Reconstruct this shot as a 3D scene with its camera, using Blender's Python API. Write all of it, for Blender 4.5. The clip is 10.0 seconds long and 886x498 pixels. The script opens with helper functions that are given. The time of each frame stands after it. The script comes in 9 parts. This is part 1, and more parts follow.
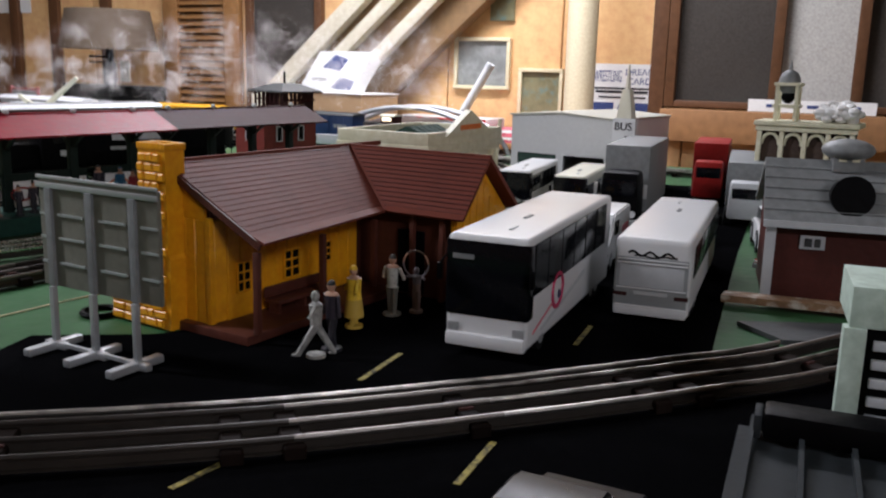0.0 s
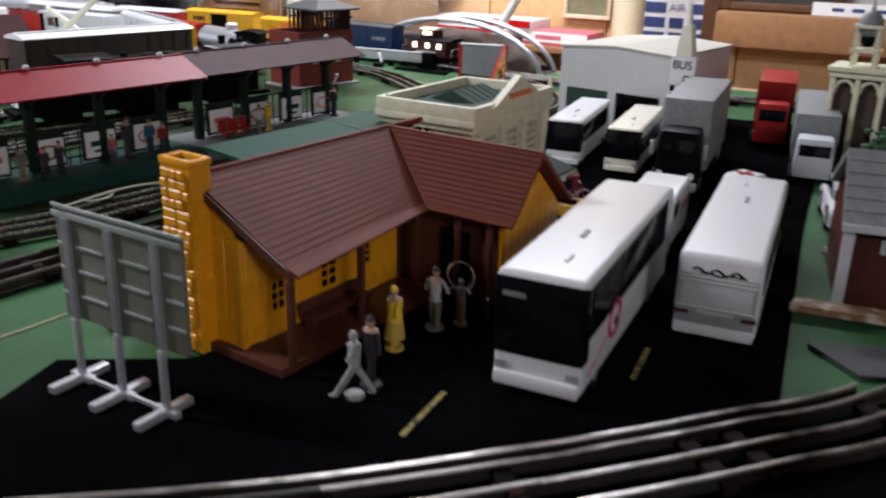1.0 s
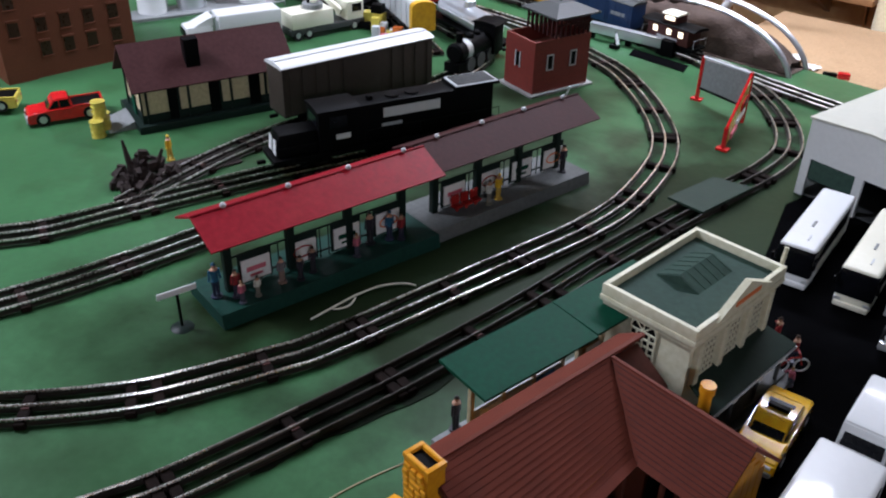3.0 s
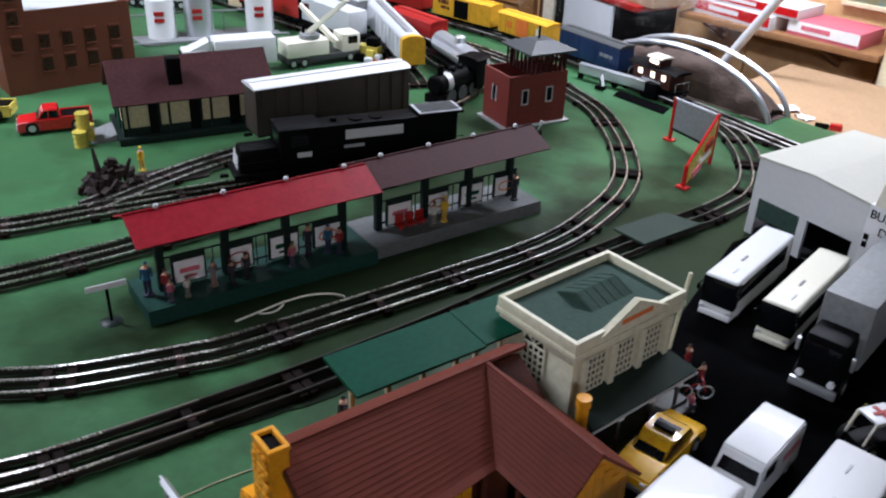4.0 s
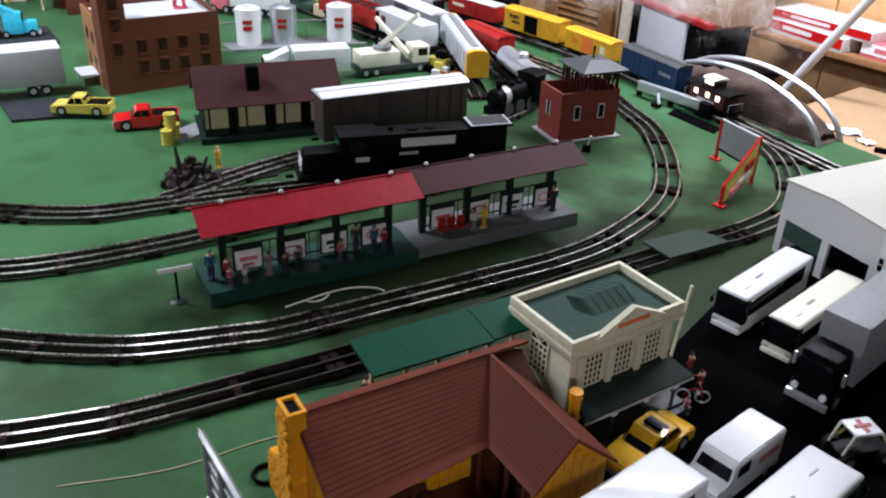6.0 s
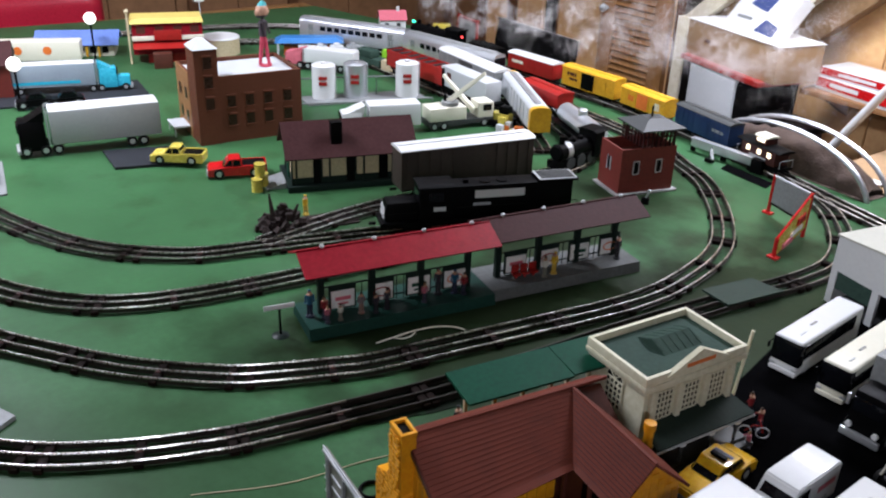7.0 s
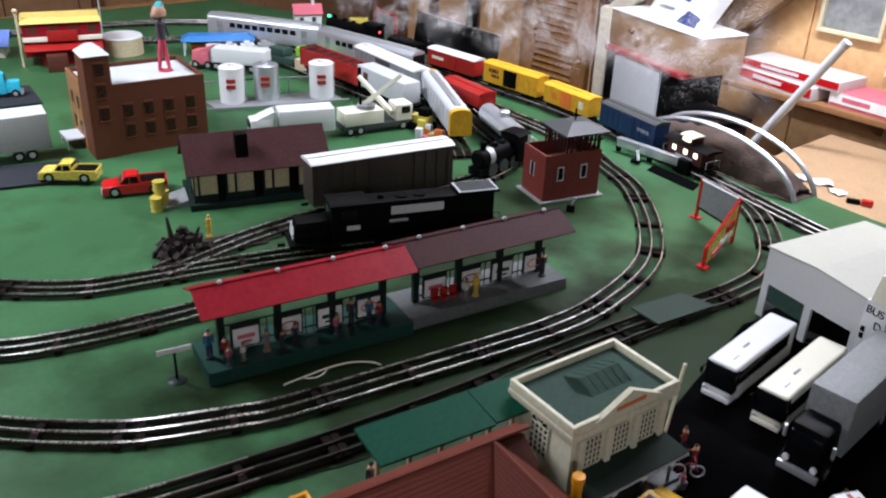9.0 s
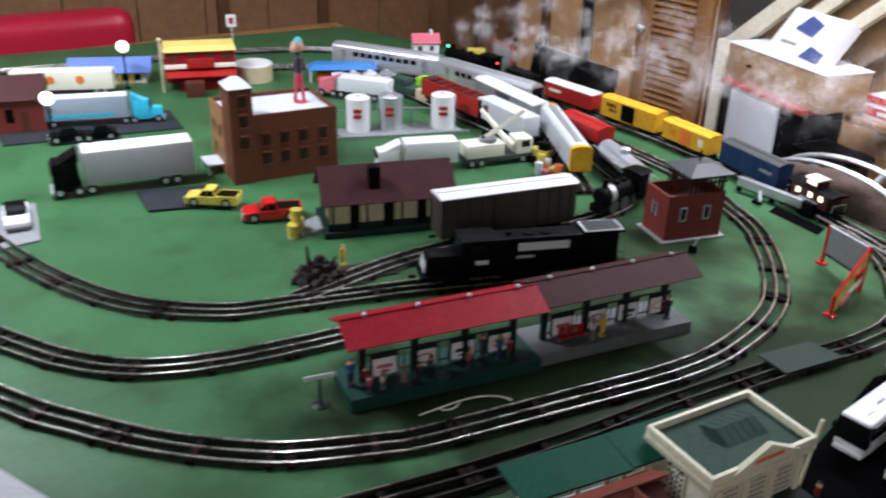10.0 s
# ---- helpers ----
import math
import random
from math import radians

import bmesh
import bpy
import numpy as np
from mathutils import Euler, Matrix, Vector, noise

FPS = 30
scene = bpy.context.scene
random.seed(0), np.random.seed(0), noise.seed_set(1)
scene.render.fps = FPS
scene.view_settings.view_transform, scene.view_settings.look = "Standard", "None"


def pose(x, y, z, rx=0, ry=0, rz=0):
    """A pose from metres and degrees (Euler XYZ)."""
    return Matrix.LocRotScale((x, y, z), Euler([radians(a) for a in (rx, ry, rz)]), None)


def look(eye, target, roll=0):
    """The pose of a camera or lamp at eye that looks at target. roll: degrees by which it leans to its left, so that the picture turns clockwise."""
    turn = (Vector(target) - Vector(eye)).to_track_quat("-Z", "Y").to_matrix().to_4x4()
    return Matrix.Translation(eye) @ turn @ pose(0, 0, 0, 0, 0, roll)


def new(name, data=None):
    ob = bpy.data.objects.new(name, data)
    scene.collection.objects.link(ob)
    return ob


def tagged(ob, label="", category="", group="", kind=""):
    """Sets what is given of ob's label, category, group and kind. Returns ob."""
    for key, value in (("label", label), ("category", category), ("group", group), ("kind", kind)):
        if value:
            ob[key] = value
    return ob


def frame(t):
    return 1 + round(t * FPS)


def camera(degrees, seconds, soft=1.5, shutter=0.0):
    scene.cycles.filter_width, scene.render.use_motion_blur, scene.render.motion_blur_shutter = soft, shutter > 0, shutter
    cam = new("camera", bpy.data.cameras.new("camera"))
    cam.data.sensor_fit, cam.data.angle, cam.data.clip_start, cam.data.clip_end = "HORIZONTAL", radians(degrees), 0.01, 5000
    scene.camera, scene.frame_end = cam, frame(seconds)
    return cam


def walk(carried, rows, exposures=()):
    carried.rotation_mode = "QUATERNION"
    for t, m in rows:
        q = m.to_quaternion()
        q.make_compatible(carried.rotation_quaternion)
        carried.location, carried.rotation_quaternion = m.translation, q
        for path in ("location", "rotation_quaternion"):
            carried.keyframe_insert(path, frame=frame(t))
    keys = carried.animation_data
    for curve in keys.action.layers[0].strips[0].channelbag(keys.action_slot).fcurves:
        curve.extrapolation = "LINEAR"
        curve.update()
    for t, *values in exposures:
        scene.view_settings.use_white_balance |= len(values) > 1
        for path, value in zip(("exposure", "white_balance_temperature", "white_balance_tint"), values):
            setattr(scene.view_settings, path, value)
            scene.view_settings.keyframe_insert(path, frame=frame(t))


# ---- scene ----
cam = camera(54.0, 10.0, soft=2.1, shutter=0.4)
PATH = [
    (0, (0.254, 0.047, 0.183), (-0.529, 1.843, -0.221), 1.5),
    (0.5, (0.239, 0.068, 0.202), (-0.499, 1.851, -0.324), 3.2),
    (1, (0.216, 0.109, 0.262), (-0.606, 1.803, -0.413), 1.6),
    (1.5, (0.19, 0.14, 0.36), (-0.811, 1.685, -0.422), 4.3),
    (2, (0.267, 0.158, 0.469), (-1.139, 1.349, -0.309), -0.3),
    (2.5, (0.207, 0.175, 0.519), (-1.024, 1.429, -0.436), 3.2),
    (3, (0.14, 0.176, 0.583), (-0.965, 1.469, -0.47), 1.3),
    (4.5, (0.318, 0.293, 0.562), (-0.981, 1.496, -0.368), 4.1),
    (5, (0.275, 0.323, 0.566), (-1.054, 1.46, -0.403), 4.9),
    (6.3, (0.414, 0.192, 0.638), (-0.962, 1.289, -0.313), 1.4),
    (6.5, (0.423, 0.169, 0.65), (-0.983, 1.261, -0.261), 1.6),
    (7, (0.425, 0.12, 0.671), (-1.02, 1.189, -0.205), 2.1),
    (7.5, (0.422, 0.102, 0.68), (-1.03, 1.176, -0.179), 3.2),
    (8, (0.405, 0.096, 0.689), (-1.036, 1.186, -0.168), 3.9),
    (8.5, (0.389, 0.118, 0.694), (-1.029, 1.229, -0.175), 2.7),
    (9, (0.354, 0.212, 0.684), (-0.986, 1.39, -0.22), 2.4),
    (9.5, (0.298, 0.252, 0.697), (-1.088, 1.391, -0.188), 3.5),
    (10, (0.336, 0.141, 0.734), (-1.14, 1.166, -0.144), 1.7),
]
walk(cam, [(t, look(eye, target, roll)) for t, eye, target, roll in PATH],
     exposures=((0, 0.0, 6500, 10), (0.5, 0.13, 6500, 10), (1.5, 0.0, 6300, 10), (3, -0.08, 6000, 10), (4.5, 0.10, 6000, 10), (5.0, 0.13, 6050, 10), (6.5, 0.03, 6250, 10), (10, 0.0, 6250, 10)))

# ---- world, lamps ----
world = bpy.data.worlds.new("room_air")
world.use_nodes = True
scene.world = world
world.node_tree.nodes["Background"].inputs[0].default_value = (0.75, 0.85, 1.0, 1)
world.node_tree.nodes["Background"].inputs[1].default_value = 0.01


def tube_lamp(x, y, z, rz, power, length=1.2):
    d = bpy.data.lights.new("fluorescent_light", "AREA")
    d.shape, d.size, d.size_y, d.energy, d.color = "RECTANGLE", length, 0.16, power, (0.945, 0.945, 1.06)
    o = new("fluorescent_light", d)
    o.matrix_world = pose(x, y, z, 0, 0, rz)
    return o


CEIL = 1.35
LAMPS = ((-0.70, 2.10, 50), (-2.0, 1.60, 5), (-1.75, 0.10, 54), (2.15, -1.10, 59))
for lx, ly, lp in LAMPS:
    tube_lamp(lx, ly, CEIL - 0.085, 12, lp)

# ---- materials ----


def pm(name, col, rough=0.6, metal=0.0, var=0.18, s1=12.0, s2=160.0, bump=0.15, spec=0.3, dirt=None, coat=0.0, rnd=0.0, alpha=1.0, grain=0.35):
    """Two scales of noise on the colour, fine bump, and stains in a second colour."""
    m = bpy.data.materials.new(name)
    m.use_nodes = True
    nt = m.node_tree
    b = nt.nodes["Principled BSDF"]
    tc = nt.nodes.new("ShaderNodeTexCoord")
    n1, n2 = nt.nodes.new("ShaderNodeTexNoise"), nt.nodes.new("ShaderNodeTexNoise")
    for n, s in ((n1, s1), (n2, s2)):
        n.inputs["Scale"].default_value = s
        n.inputs["Detail"].default_value = 5
        nt.links.new(tc.outputs["Object"], n.inputs["Vector"])
    mix1 = nt.nodes.new("ShaderNodeMixRGB")
    lo = tuple(c * (1 - var) for c in col)
    hi = tuple(min(1, c * (1 + var)) for c in col)
    mix1.inputs[1].default_value, mix1.inputs[2].default_value = (*lo, 1), (*hi, 1)
    nt.links.new(n1.outputs["Fac"], mix1.inputs[0])
    mix2 = nt.nodes.new("ShaderNodeMixRGB")
    mix2.blend_type = "OVERLAY"
    mix2.inputs[0].default_value = grain
    nt.links.new(mix1.outputs[0], mix2.inputs[1])
    nt.links.new(n2.outputs["Fac"], mix2.inputs[2])
    last = mix2.outputs[0]
    if dirt:
        n3 = nt.nodes.new("ShaderNodeTexNoise")
        n3.inputs["Scale"].default_value, n3.inputs["Detail"].default_value = s1 * 2.3, 8
        nt.links.new(tc.outputs["Object"], n3.inputs["Vector"])
        r = nt.nodes.new("ShaderNodeMapRange")
        lo_d = dirt[2] if len(dirt) > 2 else 0.52
        r.inputs[1].default_value, r.inputs[2].default_value, r.inputs[4].default_value = lo_d, lo_d + 0.2, dirt[1]
        nt.links.new(n3.outputs["Fac"], r.inputs[0])
        mix3 = nt.nodes.new("ShaderNodeMixRGB")
        mix3.inputs[2].default_value = (*dirt[0], 1)
        nt.links.new(r.outputs[0], mix3.inputs[0])
        nt.links.new(last, mix3.inputs[1])
        last = mix3.outputs[0]
    if rnd:
        oi = nt.nodes.new("ShaderNodeObjectInfo")
        hs = nt.nodes.new("ShaderNodeHueSaturation")
        r = nt.nodes.new("ShaderNodeMapRange")
        r.inputs[3].default_value, r.inputs[4].default_value = 1 - rnd, 1 + rnd
        nt.links.new(oi.outputs["Random"], r.inputs[0])
        nt.links.new(r.outputs[0], hs.inputs["Value"])
        nt.links.new(last, hs.inputs["Color"])
        last = hs.outputs[0]
    nt.links.new(last, b.inputs["Base Color"])
    b.inputs["Metallic"].default_value = metal
    b.inputs["Specular IOR Level"].default_value = spec
    b.inputs["Coat Weight"].default_value = coat
    rr = nt.nodes.new("ShaderNodeMapRange")
    rr.inputs[3].default_value, rr.inputs[4].default_value = max(0.03, rough - 0.12), min(1, rough + 0.12)
    nt.links.new(n2.outputs["Fac"], rr.inputs[0])
    nt.links.new(rr.outputs[0], b.inputs["Roughness"])
    if bump:
        bp = nt.nodes.new("ShaderNodeBump")
        bp.inputs["Strength"].default_value, bp.inputs["Distance"].default_value = bump, 0.002
        nt.links.new(n2.outputs["Fac"], bp.inputs["Height"])
        nt.links.new(bp.outputs[0], b.inputs["Normal"])
    if alpha < 1:
        b.inputs["Alpha"].default_value = alpha
    return m


def glow(name, col, strength):
    m = bpy.data.materials.new(name)
    m.use_nodes = True
    b = m.node_tree.nodes["Principled BSDF"]
    b.inputs["Base Color"].default_value = (*col, 1)
    b.inputs["Emission Color"].default_value = (*col, 1)
    b.inputs["Emission Strength"].default_value = strength
    return m


AWNG = pm("dark_awning_green", (0.018, 0.030, 0.023), 0.6, var=0.2, s1=30, spec=0.1)
GREEN = pm("painted_green_board", (0.034, 0.101, 0.039), 0.40, var=0.46, s1=5.0, s2=90, bump=0.08, spec=0.18, grain=0.28, dirt=((0.020, 0.048, 0.016), 0.62, 0.54))


def dull_ground_patch(m, cx, cy, rx, ry, turn, col, amount):
    """A darker, less shiny patch of uneven outline in the board's colour."""
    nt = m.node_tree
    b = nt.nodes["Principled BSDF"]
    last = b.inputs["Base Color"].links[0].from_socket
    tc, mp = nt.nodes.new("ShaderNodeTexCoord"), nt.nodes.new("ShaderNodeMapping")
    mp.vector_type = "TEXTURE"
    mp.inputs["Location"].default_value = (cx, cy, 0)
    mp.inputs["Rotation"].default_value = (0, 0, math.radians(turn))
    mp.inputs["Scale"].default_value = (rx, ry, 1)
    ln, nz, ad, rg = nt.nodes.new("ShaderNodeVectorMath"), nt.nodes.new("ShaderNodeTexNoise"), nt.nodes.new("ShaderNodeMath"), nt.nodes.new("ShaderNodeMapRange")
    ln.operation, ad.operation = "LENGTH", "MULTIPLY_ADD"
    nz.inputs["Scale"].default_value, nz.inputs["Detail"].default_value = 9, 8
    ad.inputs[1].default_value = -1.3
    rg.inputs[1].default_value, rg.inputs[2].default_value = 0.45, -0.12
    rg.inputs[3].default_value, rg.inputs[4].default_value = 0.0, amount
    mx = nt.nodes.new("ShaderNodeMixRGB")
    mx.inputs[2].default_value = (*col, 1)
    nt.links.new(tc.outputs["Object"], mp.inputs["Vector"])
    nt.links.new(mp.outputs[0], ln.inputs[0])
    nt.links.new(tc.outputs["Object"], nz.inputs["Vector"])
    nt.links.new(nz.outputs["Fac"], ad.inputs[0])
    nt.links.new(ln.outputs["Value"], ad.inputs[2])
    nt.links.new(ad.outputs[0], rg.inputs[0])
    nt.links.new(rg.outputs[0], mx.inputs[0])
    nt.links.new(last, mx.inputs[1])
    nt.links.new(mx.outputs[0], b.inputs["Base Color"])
    # the patch is also less shiny than the board
    mt = nt.nodes.new("ShaderNodeMapRange")
    mt.inputs[3].default_value = b.inputs["Specular IOR Level"].default_value
    mt.inputs[4].default_value = 0.02
    mu = nt.nodes.new("ShaderNodeMath")
    mu.operation = "MINIMUM"
    nt.links.new(rg.outputs[0], mt.inputs[0])
    nt.links.new(mt.outputs[0], mu.inputs[0])
    mu.inputs[1].default_value = 1.0
    if b.inputs["Specular IOR Level"].links:
        nt.links.new(b.inputs["Specular IOR Level"].links[0].from_socket, mu.inputs[1])
    nt.links.new(mu.outputs[0], b.inputs["Specular IOR Level"])


# dirt and the platforms' shade are both painted into this first patch
dull_ground_patch(GREEN, -0.521, 0.845, 0.19, 0.44, -8, (0.011, 0.017, 0.007), 0.95)
dull_ground_patch(GREEN, -0.220, 1.170, 0.28, 0.55, 4, (0.017, 0.025, 0.012), 0.9)
dull_ground_patch(GREEN, -0.738, 1.177, 0.26, 0.48, -10, (0.022, 0.030, 0.016), 0.8)
dull_ground_patch(GREEN, -0.424, 0.226, 0.22, 0.38, -45, (0.018, 0.040, 0.015), 0.5)
dull_ground_patch(GREEN, -0.345, 0.930, 0.16, 0.40, -6, (0.013, 0.021, 0.009), 0.9)
ROAD = pm("black_road_sheet", (0.0025, 0.0025, 0.0028), 0.7, var=0.4, s1=9, s2=260, bump=0.3, spec=0.0, dirt=((0.005, 0.005, 0.0055), 0.5))
YLINE = pm("worn_yellow_line", (0.27, 0.22, 0.06), 0.7, var=0.5, s1=90, spec=0.1, dirt=((0.02, 0.02, 0.02), 0.92, 0.44))
STEEL = pm("tinplate_rail", (0.70, 0.68, 0.64), 0.27, 0.95, var=0.3, s1=9, s2=400, bump=0.0, grain=0.1, dirt=((0.05, 0.04, 0.03), 0.92, 0.50))
TARN = pm("tarnished_rail", (0.40, 0.38, 0.35), 0.38, 0.95, var=0.45, s1=11, s2=400, bump=0.0, grain=0.1, dirt=((0.030, 0.024, 0.019), 0.95, 0.48))
WEB = pm("oxidised_rail_side", (0.026, 0.021, 0.017), 0.5, 0.2, var=0.3, s1=30)
DIM = pm("half_dull_rail", (0.17, 0.155, 0.14), 0.42, 0.75, var=0.5, s1=24, s2=300, bump=0.0)
TIE = pm("black_metal_tie", (0.0085, 0.0052, 0.0040), 0.75, 0.0, var=0.5, s1=60, rnd=0.4, spec=0.05)
INSUL = pm("red_fibre_insulator", (0.055, 0.017, 0.014), 0.7)
YELLOW = pm("yellow_plastic", (0.70, 0.30, 0.010), 0.38, var=0.1, s1=25, s2=220, bump=0.15, dirt=((0.40, 0.16, 0.01), 0.4))
BROWNROOF = pm("maroon_plastic_roof", (0.135, 0.036, 0.024), 0.55, var=0.16, s1=14, s2=300, bump=0.04, grain=0.12, spec=0.06, dirt=((0.085, 0.027, 0.020), 0.5))
ROOFLINE = pm("dark_roof_ridges", (0.082, 0.028, 0.023), 0.6, var=0.2, s1=30, spec=0.05)
DKBROWN = pm("dark_brown_plastic", (0.075, 0.022, 0.014), 0.45, var=0.2, s1=25)
CREAM = pm("cream_plastic", (0.62, 0.60, 0.44), 0.42, var=0.06, s1=20, bump=0.08, dirt=((0.45, 0.40, 0.25), 0.25))
ROOFGREEN = pm("slate_green_plastic", (0.036, 0.064, 0.050), 0.65, var=0.18, s1=25, spec=0.06)
DKGREEN = pm("dark_green_plastic", (0.006, 0.054, 0.030), 0.55, var=0.16, s1=20, bump=0.08, spec=0.06)
BLKGREEN = pm("black_green_plastic", (0.008, 0.016, 0.013), 0.45, spec=0.15)
RED = pm("red_plastic", (0.215, 0.006, 0.014), 0.45, var=0.14, s1=14, bump=0.08, spec=0.14, dirt=((0.25, 0.015, 0.02), 0.4))
BARN = pm("dark_brown_barn_boards", (0.060, 0.013, 0.009), 0.5, var=0.2, s1=30, bump=0.2)
BRRED = pm("brick_red_plastic", (0.145, 0.026, 0.02), 0.5, var=0.15, s1=30, bump=0.2)
MAROON = pm("dark_maroon_plastic", (0.044, 0.018, 0.018), 0.55, var=0.2, s1=20, spec=0.06)
WHITE = pm("white_painted_metal", (0.62, 0.63, 0.63), 0.34, var=0.04, s1=16, bump=0.0, coat=0.15, grain=0.06)
DEPOTW = pm("pale_depot_plastic", (0.55, 0.56, 0.55), 0.5, var=0.05, s1=12, bump=0.04, grain=0.1)
OFFWHITE = pm("ivory_painted_metal", (0.68, 0.66, 0.54), 0.34, var=0.05, s1=16, bump=0.02, coat=0.15, grain=0.1)
GLASSBLK = pm("black_glazing", (0.004, 0.0045, 0.006), 0.10, var=0.2, bump=0.0, spec=0.18)
BLACK = pm("black_plastic", (0.0020, 0.0020, 0.0023), 0.45, var=0.25, s1=30, spec=0.06)
TAILGREY = pm("silver_grey_panel", (0.30, 0.32, 0.32), 0.4, 0.2, var=0.1, s1=30, grain=0.1)
GREY = pm("grey_plastic", (0.19, 0.20, 0.20), 0.5, var=0.1, s1=25)
LTGREY = pm("light_grey_plastic", (0.45, 0.47, 0.48), 0.45, var=0.07, s1=22, grain=0.1, bump=0.04)
DKGREY = pm("dark_grey_plastic", (0.045, 0.048, 0.048), 0.5, var=0.15, s1=25)
SILVER = pm("silver_painted_metal", (0.50, 0.52, 0.53), 0.36, 0.6, var=0.06, s1=30, bump=0.0, grain=0.06)
ALU = pm("bare_aluminium", (0.60, 0.62, 0.65), 0.34, 0.8, var=0.06, s1=25, bump=0.0, grain=0.06)
TAXI = pm("taxi_yellow_paint", (0.72, 0.40, 0.01), 0.22, var=0.04, bump=0.0, coat=0.6)
CARRED = pm("red_car_paint", (0.45, 0.01, 0.012), 0.2, var=0.06, bump=0.0, coat=0.7)
CARYEL = pm("yellow_car_paint", (0.56, 0.46, 0.08), 0.25, var=0.06, bump=0.0, coat=0.5)
CYAN = pm("turquoise_car_paint", (0.04, 0.42, 0.58), 0.25, var=0.08, bump=0.0, coat=0.5)
BRICK = pm("moulded_brown_brick", (0.095, 0.027, 0.011), 0.6, var=0.12, s1=30, s2=420, bump=0.5)
# lit tone of the factory brick for its end wall; also a tan shelter board
BRICKL = pm("tan_board_and_lit_brick", (0.25, 0.125, 0.05), 0.6, var=0.12, s1=30, s2=420, bump=0.5)
TAN = pm("tan_cardboard", (0.36, 0.235, 0.13), 0.8, var=0.08, s1=9, s2=200, bump=0.1, dirt=((0.30, 0.19, 0.10), 0.4))
RUBBER = pm("black_tyre_rubber", (0.007, 0.007, 0.007), 0.75, spec=0.2)
BLUE = pm("blue_plastic", (0.03, 0.16, 0.42), 0.4, var=0.1)
PERI = pm("periwinkle_plastic", (0.13, 0.20, 0.48), 0.4, var=0.1)
NAVY = pm("navy_painted_metal", (0.012, 0.03, 0.085), 0.35, var=0.15)
BOXYEL = pm("rail_yellow_paint", (0.62, 0.33, 0.02), 0.4, var=0.1, s1=25, dirt=((0.4, 0.2, 0.02), 0.4))
BOXRED = pm("rail_red_paint", (0.30, 0.014, 0.012), 0.38, var=0.1, s1=25)
ORANGE = pm("orange_plastic", (0.65, 0.16, 0.03), 0.45)
PINK = pm("pink_plastic", (0.55, 0.13, 0.17), 0.5)
TANWALL = pm("tan_plastic", (0.50, 0.42, 0.27), 0.55, var=0.06)
ROCK = pm("dark_rock_casting", (0.070, 0.047, 0.037), 0.85, var=0.4, s1=40, s2=200, bump=0.8)
STUMP = pm("brown_scrap_casting", (0.020, 0.012, 0.010), 0.8, var=0.4, s1=60, s2=220, bump=0.8)
COAL = pm("coal_load", (0.01, 0.01, 0.01), 0.6, var=0.5, s1=200, bump=1.0)
WALLW = pm("golden_wall_panel", (0.66, 0.40, 0.185), 0.5, var=0.1, s1=2.2, s2=40, bump=0.05)
WALLD = pm("dark_wood_wall_panel", (0.20, 0.105, 0.05), 0.5, var=0.22, s1=2.5, s2=35, bump=0.06)
TRIM = pm("dark_wood_trim", (0.10, 0.045, 0.02), 0.45, var=0.2, s1=8, s2=60)
DOORW = pm("varnished_door_wood", (0.27, 0.135, 0.05), 0.42, var=0.2, s1=5, s2=50, bump=0.08)
LEDGE = pm("brown_wood_ledge", (0.25, 0.125, 0.052), 0.5, var=0.12, s1=4, s2=40)
PINE = pm("whitewashed_stair_board", (0.62, 0.57, 0.44), 0.55, var=0.1, s1=7, s2=60, bump=0.08)
STAIRB = pm("stair_underside_wood", (0.22, 0.135, 0.065), 0.6, var=0.2, s1=6, s2=50)
CREAMCOL = pm("cream_gloss_column_paint", (0.66, 0.58, 0.40), 0.4, var=0.05, s1=6)
PAPER = pm("white_paper", (0.72, 0.72, 0.70), 0.8, var=0.04, s1=20, bump=0.03)
INKBLUE = pm("dark_blue_ink", (0.04, 0.06, 0.17), 0.8)
INKBLK = pm("black_ink", (0.03, 0.03, 0.035), 0.8)
FRAMEC = pm("pale_picture_frame", (0.62, 0.55, 0.36), 0.5)
ART1 = pm("faded_grey_print", (0.22, 0.23, 0.22), 0.5, var=0.55, s1=16, s2=70, bump=0.0)
ART2 = pm("faded_landscape_print", (0.18, 0.17, 0.09), 0.5, var=0.6, s1=13, s2=60, bump=0.0, dirt=((0.10, 0.20, 0.20), 0.8))
CEILM = pm("toned_down_ceiling", (0.38, 0.365, 0.345), 0.85, var=0.05, s1=6, s2=120)
FLOORM = pm("brown_carpet", (0.16, 0.11, 0.075), 0.95, var=0.2, s1=8, s2=250, bump=0.4)
SHADE = pm("grey_beige_lampshade_cloth", (0.15, 0.115, 0.085), 0.85, var=0.08, s1=10, s2=300)
WINDK = pm("dark_window_glass", (0.05, 0.045, 0.04), 0.10, var=0.3, s1=2, bump=0.0)
# pale base colour carries the bright reflection on this pane
WINLT = pm("pane_reflection_grey", (0.40, 0.39, 0.36), 0.14, var=0.1, s1=2, bump=0.0)
VINYL = pm("red_vinyl_upholstery", (0.34, 0.012, 0.03), 0.32, var=0.12, s1=4, bump=0.06, coat=0.2)
GLOBE = glow("lit_white_globe", (1.0, 0.96, 0.9), 1.6)
LEDW = glow("lit_window", (1.0, 0.85, 0.6), 2.5)
LEDR = glow("red_marker_light", (1.0, 0.05, 0.05), 4.0)
LEDG = glow("green_marker_light", (0.05, 1.0, 0.5), 4.0)
TUBE = glow("lit_tube_diffuser", (1.0, 0.97, 0.92), 3.0)


